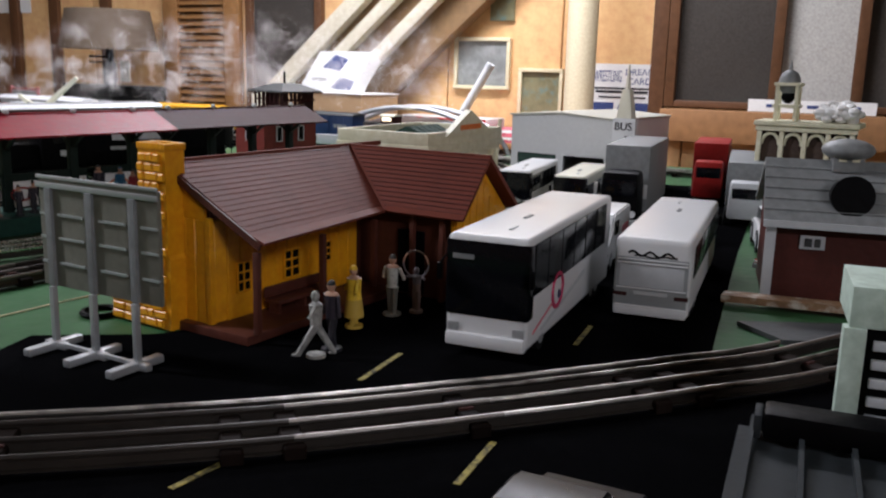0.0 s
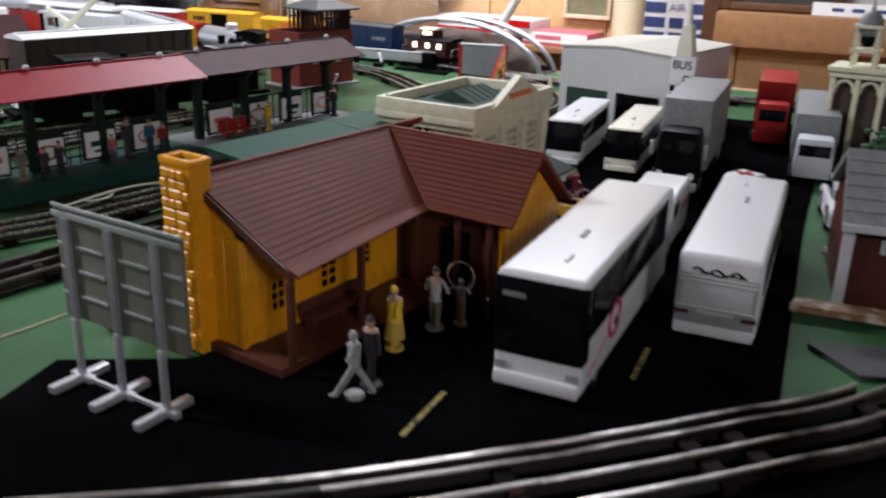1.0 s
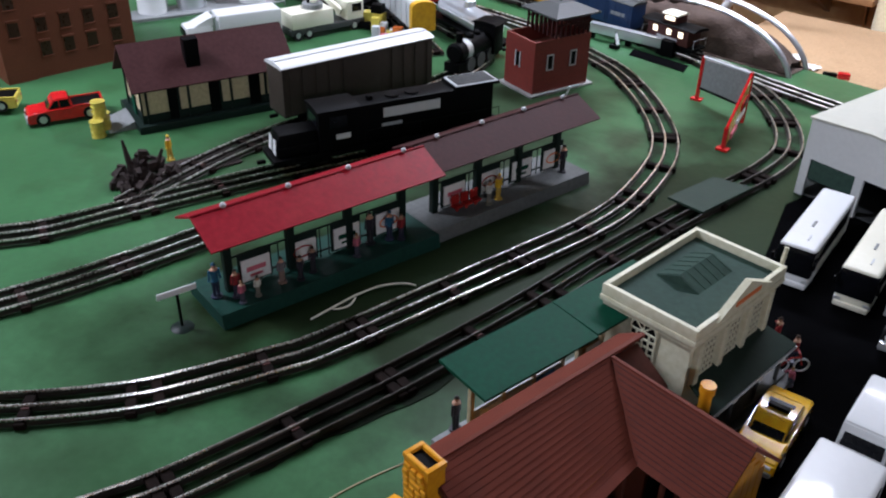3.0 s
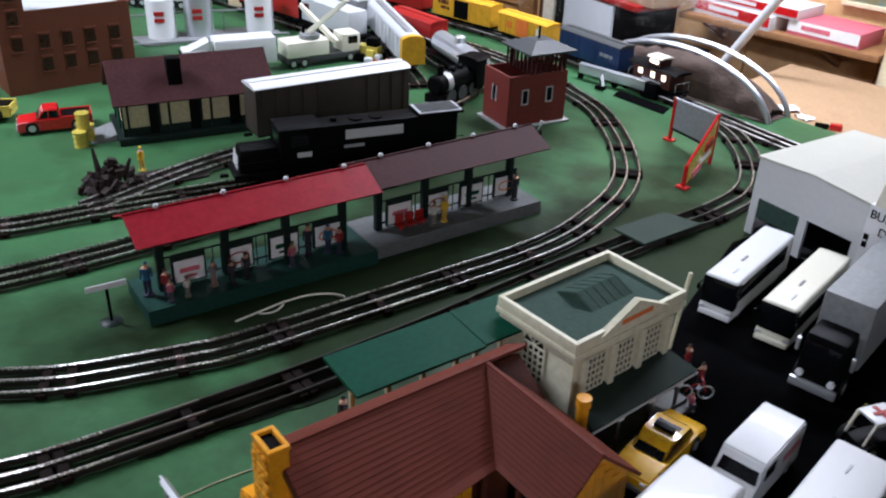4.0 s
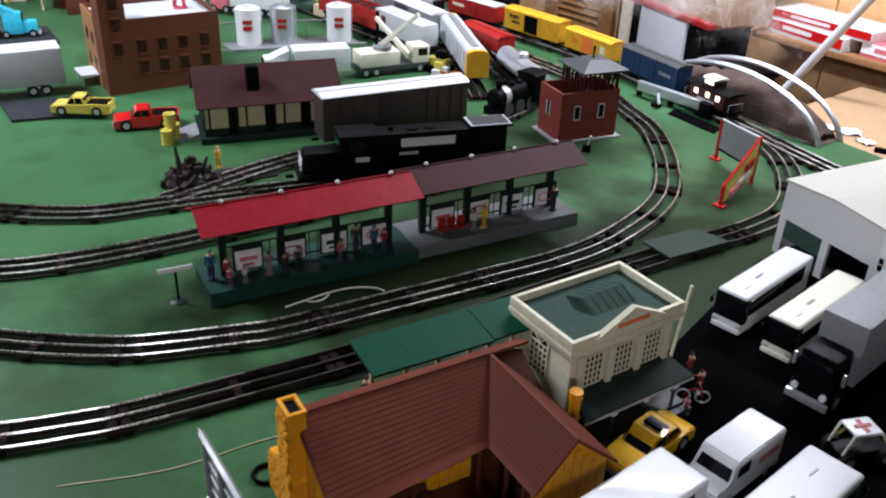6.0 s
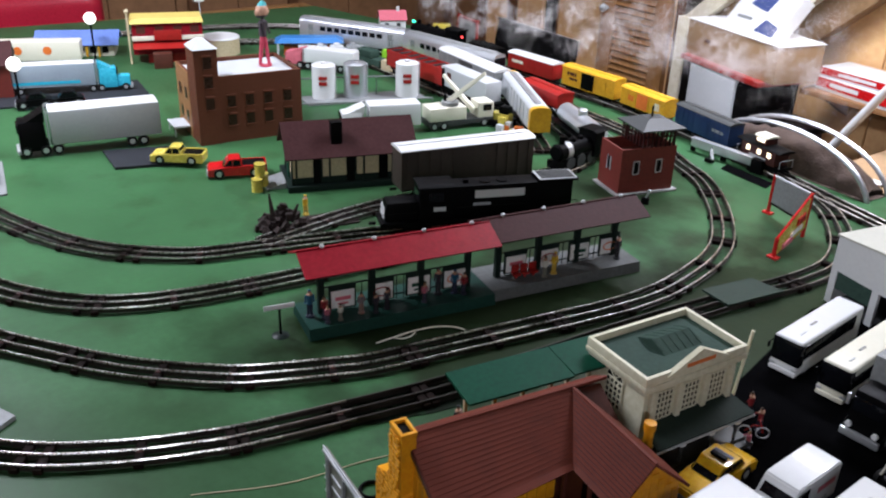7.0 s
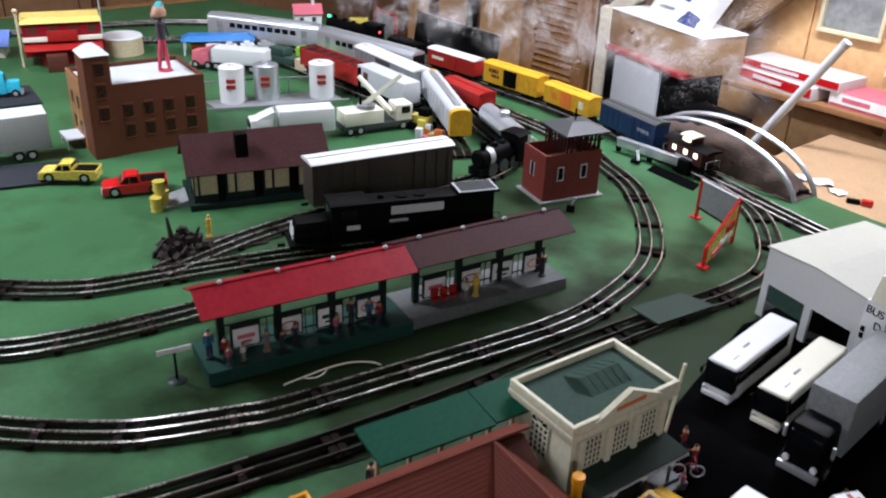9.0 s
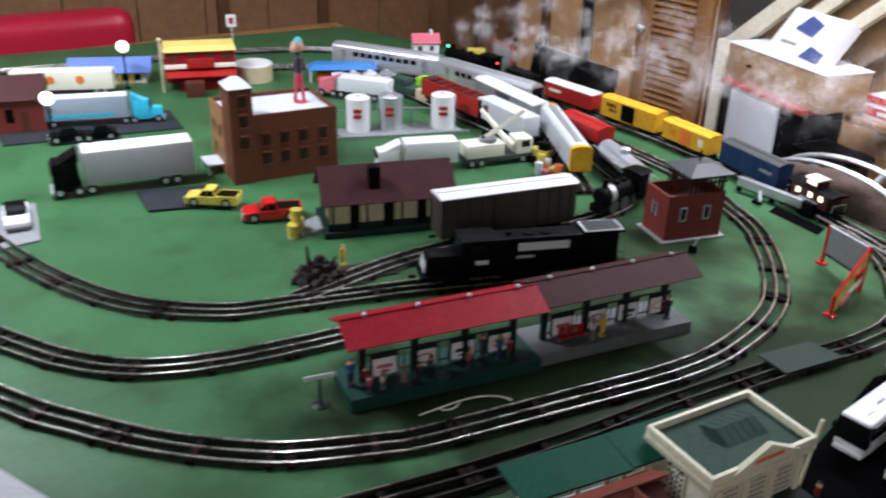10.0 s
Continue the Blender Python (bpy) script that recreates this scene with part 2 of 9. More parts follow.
def smoke_mat():
    m = bpy.data.materials.new("thin_white_smoke")
    m.use_nodes = True
    nt = m.node_tree
    d, tl, mix = nt.nodes.new("ShaderNodeBsdfDiffuse"), nt.nodes.new("ShaderNodeBsdfTranslucent"), nt.nodes.new("ShaderNodeMixShader")
    for n in (d, tl):
        n.inputs["Color"].default_value = (0.93, 0.91, 0.91, 1)
    mix.inputs[0].default_value = 0.5
    nt.links.new(d.outputs[0], mix.inputs[1])
    nt.links.new(tl.outputs[0], mix.inputs[2])
    nt.links.new(mix.outputs[0], nt.nodes["Material Output"].inputs["Surface"])
    return m


SMOKE = smoke_mat()

# ---- mesh kit ----


class Kit:
    """A bmesh with a few shaping calls, in metres."""

    def __init__(self):
        self.bm = bmesh.new()

    def box(self, x0, x1, y0, y1, z0, z1, bev=0.0, taper=(1, 1), segs=2):
        r = bmesh.ops.create_cube(self.bm, size=1)
        vs = r["verts"]
        cx, cy = (x0 + x1) / 2, (y0 + y1) / 2
        for v in vs:
            up = v.co.z > 0
            v.co = Vector((cx + v.co.x * (x1 - x0) * (taper[0] if up else 1), cy + v.co.y * (y1 - y0) * (taper[1] if up else 1), z1 if up else z0))
        if bev:
            es = list({e for v in vs for e in v.link_edges})
            bmesh.ops.bevel(self.bm, geom=es, offset=bev, segments=segs, affect="EDGES", profile=0.6)
        return self

    def cyl(self, a, b, r0, r1=None, n=12, caps=True):
        a, b = Vector(a), Vector(b)
        d = b - a
        m = Matrix.Translation((a + b) / 2) @ d.to_track_quat("Z", "Y").to_matrix().to_4x4()
        bmesh.ops.create_cone(self.bm, cap_ends=caps, segments=n, radius1=r0, radius2=r0 if r1 is None else r1, depth=d.length, matrix=m)
        return self

    def ball(self, c, r, s=(1, 1, 1), n=8):
        m = Matrix.Translation(c) @ Matrix.Diagonal((*s, 1))
        bmesh.ops.create_uvsphere(self.bm, u_segments=n + 4, v_segments=n, radius=r, matrix=m)
        return self

    def prism(self, pts, axis, a0, a1):
        """A closed outline in the two other axes, pushed along axis from a0 to a1."""
        def at(p, a):
            return {"x": (a, p[0], p[1]), "y": (p[0], a, p[1]), "z": (p[0], p[1], a)}[axis]
        lo = [self.bm.verts.new(at(p, a0)) for p in pts]
        hi = [self.bm.verts.new(at(p, a1)) for p in pts]
        n = len(pts)
        self.bm.faces.new(lo)
        self.bm.faces.new(hi)
        for i in range(n):
            self.bm.faces.new((lo[i], lo[(i + 1) % n], hi[(i + 1) % n], hi[i]))
        return self

    def slab(self, quad, thick):
        """A flat board: four corners of its top and a thickness against its normal."""
        q = [Vector(p) for p in quad]
        nrm = (q[1] - q[0]).cross(q[3] - q[0]).normalized() * thick
        top = [self.bm.verts.new(p) for p in q]
        low = [self.bm.verts.new(p - nrm) for p in q]
        self.bm.faces.new(top)
        self.bm.faces.new(low[::-1])
        for i in range(4):
            self.bm.faces.new((top[i], low[i], low[(i + 1) % 4], top[(i + 1) % 4]))
        return self

    def tube(self, pts, r, n=8, closed=False):
        """One skin swept along a line of points, or round a loop."""
        p = [Vector(q) for q in pts]
        rings, N = [], len(p)
        side = None
        for i in range(N):
            d = (p[(i + 1) % N] - p[i - 1]) if closed else (p[min(i + 1, N - 1)] - p[max(i - 1, 0)])
            d.normalize()
            if side is None:
                side = d.orthogonal()
            side = (side - d * side.dot(d)).normalized()
            up = d.cross(side)
            rings.append([self.bm.verts.new(p[i] + (side * math.cos(2 * math.pi * j / n) + up * math.sin(2 * math.pi * j / n)) * r) for j in range(n)])
        for i in range(N if closed else N - 1):
            A_, B_ = rings[i], rings[(i + 1) % N]
            for j in range(n):
                self.bm.faces.new((A_[j], A_[(j + 1) % n], B_[(j + 1) % n], B_[j]))
        if not closed:
            self.bm.faces.new(rings[0][::-1])
            self.bm.faces.new(rings[-1])
        return self

    def move(self, m):
        bmesh.ops.transform(self.bm, matrix=m, verts=self.bm.verts)
        return self

    def mesh(self, name, mat, smooth=False):
        bmesh.ops.recalc_face_normals(self.bm, faces=self.bm.faces)
        me = bpy.data.meshes.new(name)
        self.bm.to_mesh(me)
        self.bm.free()
        me.materials.append(mat)
        if smooth:
            me.polygons.foreach_set("use_smooth", [True] * len(me.polygons))
            me.set_sharp_from_angle(angle=radians(42))
        return me


def thing(name, x, y, z=0.0, rz=0.0, label="", category="", group=""):
    e = new(name)
    e.empty_display_size = 0.02
    e.matrix_world = pose(x, y, z, 0, 0, rz)
    return tagged(e, label, category, group)


def part(name, kit, mat, parent, label="", smooth=True):
    o = new(name, kit.mesh(name, mat, smooth))
    o.parent = parent
    return tagged(o, label)


def pieces(name, kit, mat, parent, label="", smooth=True):
    """Each loose island of the kit becomes a part of its own."""
    left, last = set(kit.bm.verts), None
    groups = []
    while left:
        seed = left.pop()
        grp, todo = {seed}, [seed]
        while todo:
            for e in todo.pop().link_edges:
                for q in e.verts:
                    if q not in grp:
                        grp.add(q)
                        todo.append(q)
        left -= grp
        groups.append(grp)
    groups.sort(key=lambda g_: min(q.index for q in g_))
    for grp in groups:
        k2 = Kit()
        mp = {q: k2.bm.verts.new(q.co) for q in grp}
        for f in {f for q in grp for f in q.link_faces}:
            k2.bm.faces.new([mp[q] for q in f.verts])
        last = part(name, k2, mat, parent, label, smooth)
    kit.bm.free()
    return last


def again(name, ob, parent, m):
    """Another object on the same mesh."""
    o = new(name, ob.data)
    o.parent, o.matrix_basis = parent, m
    return o


def solid(name, kit, mat, label, category, kind="", group="", smooth=True):
    return tagged(new(name, kit.mesh(name, mat, smooth)), label, category, group, kind)


def lettering(name, text, size, mat, parent, m, depth=0.0004):
    c = bpy.data.curves.new("letters", "FONT")
    c.body, c.size, c.extrude, c.align_x, c.align_y = text, size, depth, "CENTER", "CENTER"
    tmp = bpy.data.objects.new("letters", c)
    me = bpy.data.meshes.new_from_object(tmp)
    bpy.data.objects.remove(tmp)
    me.materials.append(mat)
    o = new(name, me)
    o.parent, o.matrix_basis = parent, m
    return o


def spline(pts, ds=0.02, tail=None):
    """A smooth line through the points, cut at even steps."""
    p = [Vector((x, y)) for x, y in pts]
    p = [2 * p[0] - p[1], *p, 2 * p[-1] - p[-2]]
    fine = []
    for i in range(1, len(p) - 2):
        for k in range(24):
            t = k / 24
            a, b, c, d = p[i - 1], p[i], p[i + 1], p[i + 2]
            fine.append(0.5 * (2 * b + (c - a) * t + (2 * a - 5 * b + 4 * c - d) * t * t + (3 * b - a - 3 * c + d) * t ** 3))
    fine.append(p[-2])
    out, run = [fine[0]], 0.0
    for a, b in zip(fine, fine[1:]):
        run += (b - a).length
        if run >= ds:
            out.append(b)
            run = 0.0
    return out


def along(path, x):
    """The point of a path nearest to a given x and the heading there, in degrees."""
    i = min(range(1, len(path) - 1), key=lambda k: abs(path[k].x - x))
    d = path[i + 1] - path[i - 1]
    return path[i], math.degrees(math.atan2(d.y, d.x)), i


def dist_point(path, i, far):
    """The index that lies far metres further on (or back) along the path."""
    step = 1 if far > 0 else -1
    run = 0.0
    while 0 < i + step < len(path) - 1 and run < abs(far):
        run += (path[i + step] - path[i]).length
        i += step
    return i

# ---- the room ----
WX, WN = -3.55, 2.85   # inner faces of the dark wall and of the golden wall
FLOORZ = -0.78
k = Kit().box(WX - 0.2, 2.6, -2.6, WN + 0.2, FLOORZ - 0.05, FLOORZ)
solid("floor", k, FLOORM, "brown carpeted floor of the hobby room", "floor", "structure")
# unseen ceiling, toned down so that less light bounces back
k = Kit().box(WX - 0.2, 2.6, -2.6, WN + 0.2, CEIL, CEIL + 0.05)
solid("ceiling", k, CEILM, "unseen ceiling of the hobby room, greyed to cut bounce", "ceiling", "structure")
north = solid("wall_north", Kit().box(WX - 0.1, 2.5, WN + 0.02, WN + 0.12, FLOORZ, CEIL), WALLW, "golden wood panelled wall with dark grooves", "wall", "structure")
west = solid("wall_west", Kit().box(WX - 0.12, WX - 0.02, -2.5, WN + 0.02, FLOORZ, CEIL), WALLD, "dark brown wood panelled wall", "wall", "structure")
# two unseen walls, added in dark wood to hold down bounced light
solid("wall_south", Kit().box(WX - 0.1, 2.5, -2.6, -2.5, FLOORZ, CEIL), WALLD, "unseen wall behind the camera, dark to cut bounce", "wall", "structure")
solid("wall_east", Kit().box(2.5, 2.6, -2.6, WN + 0.12, FLOORZ, CEIL), WALLD, "unseen wall at the room's end, dark to cut bounce", "wall", "structure")

pan = new("panel", Kit().box(0, 0.396, -0.012, 0.02, FLOORZ + 0.002, CEIL - 0.002, 0.003, segs=1).mesh("panel", WALLW))
pan.parent, pan.matrix_basis = north, pose(-2.96, WN, 0)
for i in range(1, 14):
    again("panel", pan, north, pose(-2.96 + 0.4 * i, WN, 0))
pan2 = new("panel", Kit().box(0, 0.296, -0.012, 0.02, FLOORZ + 0.002, CEIL - 0.002, 0.003, segs=1).mesh("panel", WALLD))
pan2.parent, pan2.matrix_basis = north, pose(-3.56, WN, 0)
again("panel", pan2, north, pose(-3.26, WN, 0))
for i in range(17):
    again("panel", pan2, west, pose(WX, -2.4 + 0.3 * i, 0, 0, 0, 90))
for i, x in enumerate((-3.01, -2.78, -2.50, -3.29)):
    k = Kit().box(x, x + 0.05, WN - 0.035, WN - 0.012, FLOORZ, CEIL, 0.004)
    solid("trim", k, TRIM, "dark vertical wood strip on the wall", "wall trim", "structure")
for i, y in enumerate((0.2, 1.55, 2.05)):
    k = Kit().box(WX + 0.012, WX + 0.035, y, y + 0.05, FLOORZ, CEIL, 0.004)
    solid("trim", k, TRIM, "dark vertical wood strip on the wall", "wall trim", "structure")


def fixture(x, y, rz):
    f = thing("ceiling_light", x, y, CEIL, rz, "long white fluorescent ceiling light, switched on", "ceiling light", "ceiling lights")
    k = Kit().prism([(-0.09, 0), (0.09, 0), (0.075, -0.055), (-0.075, -0.055)], "x", -0.62, 0.62)
    part("housing", k, WHITE, f)
    k = Kit()
    for s in (-0.04, 0.04):
        k.cyl((-0.59, s, -0.067), (0.59, s, -0.067), 0.011)
    part("tube", k, TUBE, f, "pair of lit fluorescent tubes")


for lx, ly, lp in LAMPS:
    fixture(lx, ly, 12)

# louvred door and the dark glass door beside it
DX0 = -2.17
door = thing("door_1", DX0, WN - 0.012, FLOORZ, 0, "closed brown wooden door with louvred panel and knob", "door")
door["kind"] = "structure"
k = Kit().box(0, 0.07, -0.03, -0.001, 0, 2.02, 0.004).box(0.29, 0.36, -0.03, -0.001, 0, 2.02, 0.004)
k.box(0.07, 0.29, -0.03, -0.001, 1.92, 2.02, 0.004).box(0.07, 0.29, -0.03, -0.001, 0, 0.28, 0.004)
part("stile_frame", k, DOORW, door)
lou = part("louvre", Kit().slab([(0.07, -0.026, 0), (0.29, -0.026, 0), (0.29, -0.006, 0.018), (0.07, -0.006, 0.018)], 0.004), DOORW, door)
lou.matrix_basis = pose(0, 0, 0.30)
for i in range(1, 62):
    again("louvre", lou, door, pose(0, 0, 0.30 + i * 0.026))
part("backing", Kit().box(0.07, 0.29, -0.005, -0.001, 0.28, 1.92), TRIM, door)
part("knob", Kit().ball((0.035, -0.055, 0.80), 0.017, (1, 0.8, 1)).cyl((0.035, -0.03, 0.80), (0.035, -0.05, 0.80), 0.008), SILVER, door, "small brass knob")
door2 = thing("door_2", -1.78, WN - 0.012, FLOORZ, 0, "dark glazed door standing closed behind drifting smoke", "door")
door2["kind"] = "structure"
part("pane", Kit().box(0.03, 0.30, -0.012, -0.004, 0.02, 2.0), WINDK, door2)
k = Kit().box(0, 0.03, -0.03, -0.001, 0, 2.02, 0.003).box(0.30, 0.33, -0.03, -0.001, 0, 2.02, 0.003)
part("door_frame", k, TRIM, door2)

# staircase along the wall
st = thing("staircase", 0, WN - 0.05, 0, 0, "open wooden staircase with whitewashed boards rising along the wall", "staircase")
st["kind"] = "structure"


def slant(x, z, length, wide, y0, y1):
    return Kit().box(0, length, y0, y1, -wide / 2, wide / 2, 0.004).move(pose(x, 0, z, 0, -42, 0))


part("stringer", slant(-1.655, 0.04, 1.7, 0.056, -0.10, -0.05), PINE, st, "whitewashed stair string")
part("stringer", slant(-1.43, 0.127, 1.6, 0.040, -0.10, -0.05), PINE, st, "whitewashed stair string")
part("stringer", slant(-1.27, 0.135, 1.6, 0.040, -0.10, -0.05), PINE, st, "whitewashed stair string")
part("soffit", slant(-1.57, -0.09, 1.9, 0.30, -0.045, 0.03), STAIRB, st, "brown boards under the stairs")
part("newel", Kit().box(-1.67, -1.62, -0.11, -0.055, FLOORZ, 0.08, 0.004), PINE, st, "whitewashed newel post")

# pictures and poster


def picture(x, z, w, h, art, label):
    f = thing("framed_picture", x, WN - 0.012, z, 0, label, "picture", "pictures on the wall")
    b = 0.012
    k = Kit().box(0, w, -0.02, 0, 0, b, 0.002).box(0, w, -0.02, 0, h - b, h, 0.002).box(0, b, -0.02, 0, b, h - b, 0.002).box(w - b, w, -0.02, 0, b, h - b, 0.002)
    part("frame", k, FRAMEC, f)
    part("print", Kit().box(b, w - b, -0.008, -0.002, b, h - b), art, f)


picture(-0.933, 0.122, 0.200, 0.170, ART1, "square framed grey print with pale border")
picture(-0.701, 0.033, 0.152, 0.162, ART2, "framed faded green landscape print")
k = Kit().box(0, 0.085, -0.012, -0.002, 0, 0.085, 0.004)
o = solid("wall_plaque", k, ART2, "small greenish square plaque on the wall", "plaque")
o.matrix_world = pose(-0.81, WN - 0.012, 0.345)

po = thing("wall_poster", -0.462, WN - 0.013, -0.10, 0, "white printed event poster with dark blue lettering", "poster")
part("sheet", Kit().box(0, 0.205, -0.002, -0.0006, 0, 0.315), PAPER, po)
FACE = pose(0, -0.0028, 0, 90, 0, 0)
lettering("letters", "DREAM\nCARD", 0.028, INKBLUE, po, FACE @ pose(0.157, 0.275, 0))
lettering("letters", "WRESTLING", 0.03, INKBLUE, po, FACE @ Matrix.Translation((0.057, 0.275, 0)) @ Matrix.Diagonal((0.54, 1.7, 1, 1)))
for z, x0, x1, h in ((0.236, 0.012, 0.19, 0.006), (0.224, 0.02, 0.185, 0.008), (0.208, 0.03, 0.18, 0.006)):
    part("printed_line", Kit().box(x0, x1, -0.0032, -0.002, z, z + h), INKBLK, po)
for z in (0.165, 0.122, 0.079, 0.036):
    for x0, x1 in ((0.012, 0.08), (0.092, 0.135), (0.148, 0.192)):
        if z > 0.16 and 0.09 < x0 < 0.1:
            lettering("letters", "AIR", 0.032, INKBLUE, po, FACE @ pose(0.1135, 0.180, 0))
            continue
        part("printed_block", Kit().box(x0, x1, -0.0032, -0.002, z, z + 0.03), INKBLUE, po)

# round column
k = Kit().cyl((-0.447, 2.65, FLOORZ), (-0.447, 2.65, CEIL), 0.045, n=32).cyl((-0.447, 2.65, FLOORZ), (-0.447, 2.65, FLOORZ + 0.06), 0.06, n=32)
solid("column", k, CREAMCOL, "round cream painted steel column", "column", "structure")

# inside window with its ledge
win = thing("window_1", -0.22, WN - 0.012, 0.09, 0, "wide dark-framed inside window reflecting ceiling lights", "window")
win["kind"] = "structure"
part("pane", Kit().box(0.03, 0.30, -0.01, -0.004, 0.02, 0.95), WINDK, win, "dark reflecting pane")
part("pane", Kit().box(0.33, 0.52, -0.01, -0.004, 0.02, 0.95), WINLT, win, "pane painted pale for its bright reflection")
part("pane", Kit().box(0.55, 1.5, -0.01, -0.004, 0.02, 0.95), WINDK, win)
k = Kit().box(0.0, 0.03, -0.04, -0.001, 0, 0.98, 0.003).box(0.30, 0.33, -0.04, -0.001, 0.02, 0.95, 0.003).box(0.52, 0.55, -0.04, -0.001, 0.02, 0.95, 0.003)
k.box(0.03, 1.5, -0.04, -0.001, 0, 0.02, 0.003).box(0.03, 1.5, -0.04, -0.001, 0.95, 0.98, 0.003)
part("window_frame", k, TRIM, win)
part("window_sill", Kit().box(0.0, 1.5, -0.10, -0.001, -0.10, -0.004, 0.006), LEDGE, win, "brown wooden sill board")
k = Kit().box(-0.27, -0.223, WN - 0.04, WN - 0.012, FLOORZ, CEIL, 0.004)
solid("trim", k, TRIM, "dark vertical wood strip beside the window", "wall trim", "structure")
ph = thing("paper_strip", 0.03, WN - 0.08, 0.0875, 0, "white paper strip with small dark marks on the sill", "paper strip")
part("sheet", Kit().box(0, 0.34, -0.002, 0, 0, 0.035), PAPER, ph)
for x in (0.05, 0.1, 0.16, 0.22, 0.27):
    part("printed_line", Kit().box(x, x + 0.03, -0.003, -0.0021, 0.013, 0.022), INKBLUE, ph)

# standard lamp
la = thing("floor_lamp", -2.245, 2.60, FLOORZ, 0, "floor lamp with beige drum shade and black stem", "lamp")
part("stem", Kit().cyl((0, 0, 0), (0, 0, 1.10), 0.014, n=16).cyl((0, 0, 0), (0, 0, 0.025), 0.13, n=32).cyl((0, 0, 0.5), (0, 0, 0.96), 0.024, n=16), BLACK, la)
k = Kit().cyl((0, 0, 1.005), (0, 0, 1.148), 0.178, 0.150, n=40, caps=False).cyl((0, 0, 1.005), (0, 0, 1.009), 0.179, 0.179, n=40, caps=False)
part("shade", k, SHADE, la, "beige cloth shade")
part("harp", Kit().box(-0.10, 0.0, -0.004, 0.004, 0.975, 0.983).box(-0.10, 0, -0.004, 0.004, 0.955, 0.961), BLACK, la)
sw = thing("light_switch", -2.42, WN - 0.013, 0.10, 0, "white wall plate with light switch", "switch")
part("plate", Kit().box(0, 0.05, -0.006, 0, 0, 0.085, 0.002), OFFWHITE, sw)
part("toggle", Kit().box(0.02, 0.03, -0.012, -0.006, 0.035, 0.05, 0.002), OFFWHITE, sw)
k = Kit().box(0, 0.30, -0.004, -0.001, 0, 0.2)
o = solid("wall_notice", k, PAPER, "blank pale paper pinned to the wall", "notice")
o.matrix_world = pose(-3.20, WN - 0.013, 0.375)

# ---- the layout table ----
top = [(-3.0, -0.75), (1.55, -0.75), (1.55, 1.55), (0.540, 1.883), (-0.265, 1.865), (-0.618, 1.899), (-0.945, 1.963), (-2.255, 1.946), (-2.772, 1.795)]
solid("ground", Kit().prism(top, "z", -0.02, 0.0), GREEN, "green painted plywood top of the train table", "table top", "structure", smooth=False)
frame_t = thing("table_frame", 0, 0, FLOORZ, 0, "wooden frame carrying the train table", "table frame")
k = Kit().box(-2.95, 1.5, -0.7, -0.66, 0.66, 0.76).box(-2.95, 0.5, 1.80, 1.84, 0.66, 0.76).box(-2.95, -2.91, -0.66, 1.80, 0.66, 0.76).box(1.46, 1.5, -0.66, 1.5, 0.66, 0.76)
part("rail", k, DOORW, frame_t)
for x, y in ((-2.85, -0.6), (-2.85, 1.7), (1.4, -0.6), (1.4, 1.4), (-0.7, -0.6), (-0.7, 1.7)):
    part("leg", Kit().box(x - 0.04, x + 0.04, y - 0.04, y + 0.04, 0, 0.76), DOORW, frame_t)

k = Kit().prism([(-0.155, 0.161), (0.478, 0.216), (0.446, 0.876), (0.371, 0.800), (0.275, 0.660), (0.211, 0.583), (0.198, 0.622), (0.179, 0.996), (0.163, 1.569), (-0.144, 1.534), (-0.196, 1.310), (-0.122, 1.001), (-0.123, 0.814), (-0.058, 0.811), (-0.096, 0.574), (-0.153, 0.491), (-0.222, 0.450)], "z", 0.0003, 0.001)
solid("road", k, ROAD, "black road sheet with worn yellow lines", "road", "structure", smooth=False)


def line(pts, w):
    (x0, y0), (x1, y1) = pts
    d = Vector((x1 - x0, y1 - y0)).normalized() * w / 2
    n = Vector((-d.y, d.x))
    q = [(x0 + n.x, y0 + n.y), (x1 + n.x, y1 + n.y), (x1 - n.x, y1 - n.y), (x0 - n.x, y0 - n.y)]
    return Kit().prism(q, "z", 0.001, 0.0014)


for a, b in (((0.008, 0.321), (0.014, 0.363)), ((0.118, 0.381), (0.117, 0.431)), ((0.111, 0.606), (0.109, 0.655)), ((0.015, 0.477), (0.014, 0.533)), ((0.085, 1.033), (0.085, 1.085)), ((0.116, 0.302), (0.112, 0.354))):
    solid("road_line", line((a, b), 0.0034), YLINE, "worn yellow dash painted on the road", "road line", "structure", smooth=False)

# ---- track ----
# track grime and the shelter's shade, both held in one dark colour
SHADEGRIME = pm("dark_grime_and_shade", (0.008, 0.012, 0.007), 0.75, var=0.5, s1=20, s2=200, bump=0.3, spec=0.05, dirt=((0.018, 0.046, 0.020), 0.9, 0.55))
ring = []
for i in range(40):
    a = i / 40 * 2 * math.pi
    w = 1 + 0.10 * math.sin(5 * a + 1) + 0.06 * math.sin(11 * a)
    ring.append((-0.336 + 0.031 * math.cos(a) * w + 0.026 * math.sin(a), 0.650 + 0.165 * math.sin(a) * w))
solid("shaded_grime_patch", Kit().prism(ring, "z", 0.0002, 0.0011), SHADEGRIME, "track grime and shelter shade in one dark patch under the rails", "stain", "structure", smooth=False)
GRIME = pm('dark_track_grime', (0.021, 0.030, 0.016), 0.8, var=0.5, s1=14, s2=240, bump=0.3, spec=0.05, dirt=((0.032, 0.074, 0.034), 0.9, 0.42))
GAUGE = 0.040
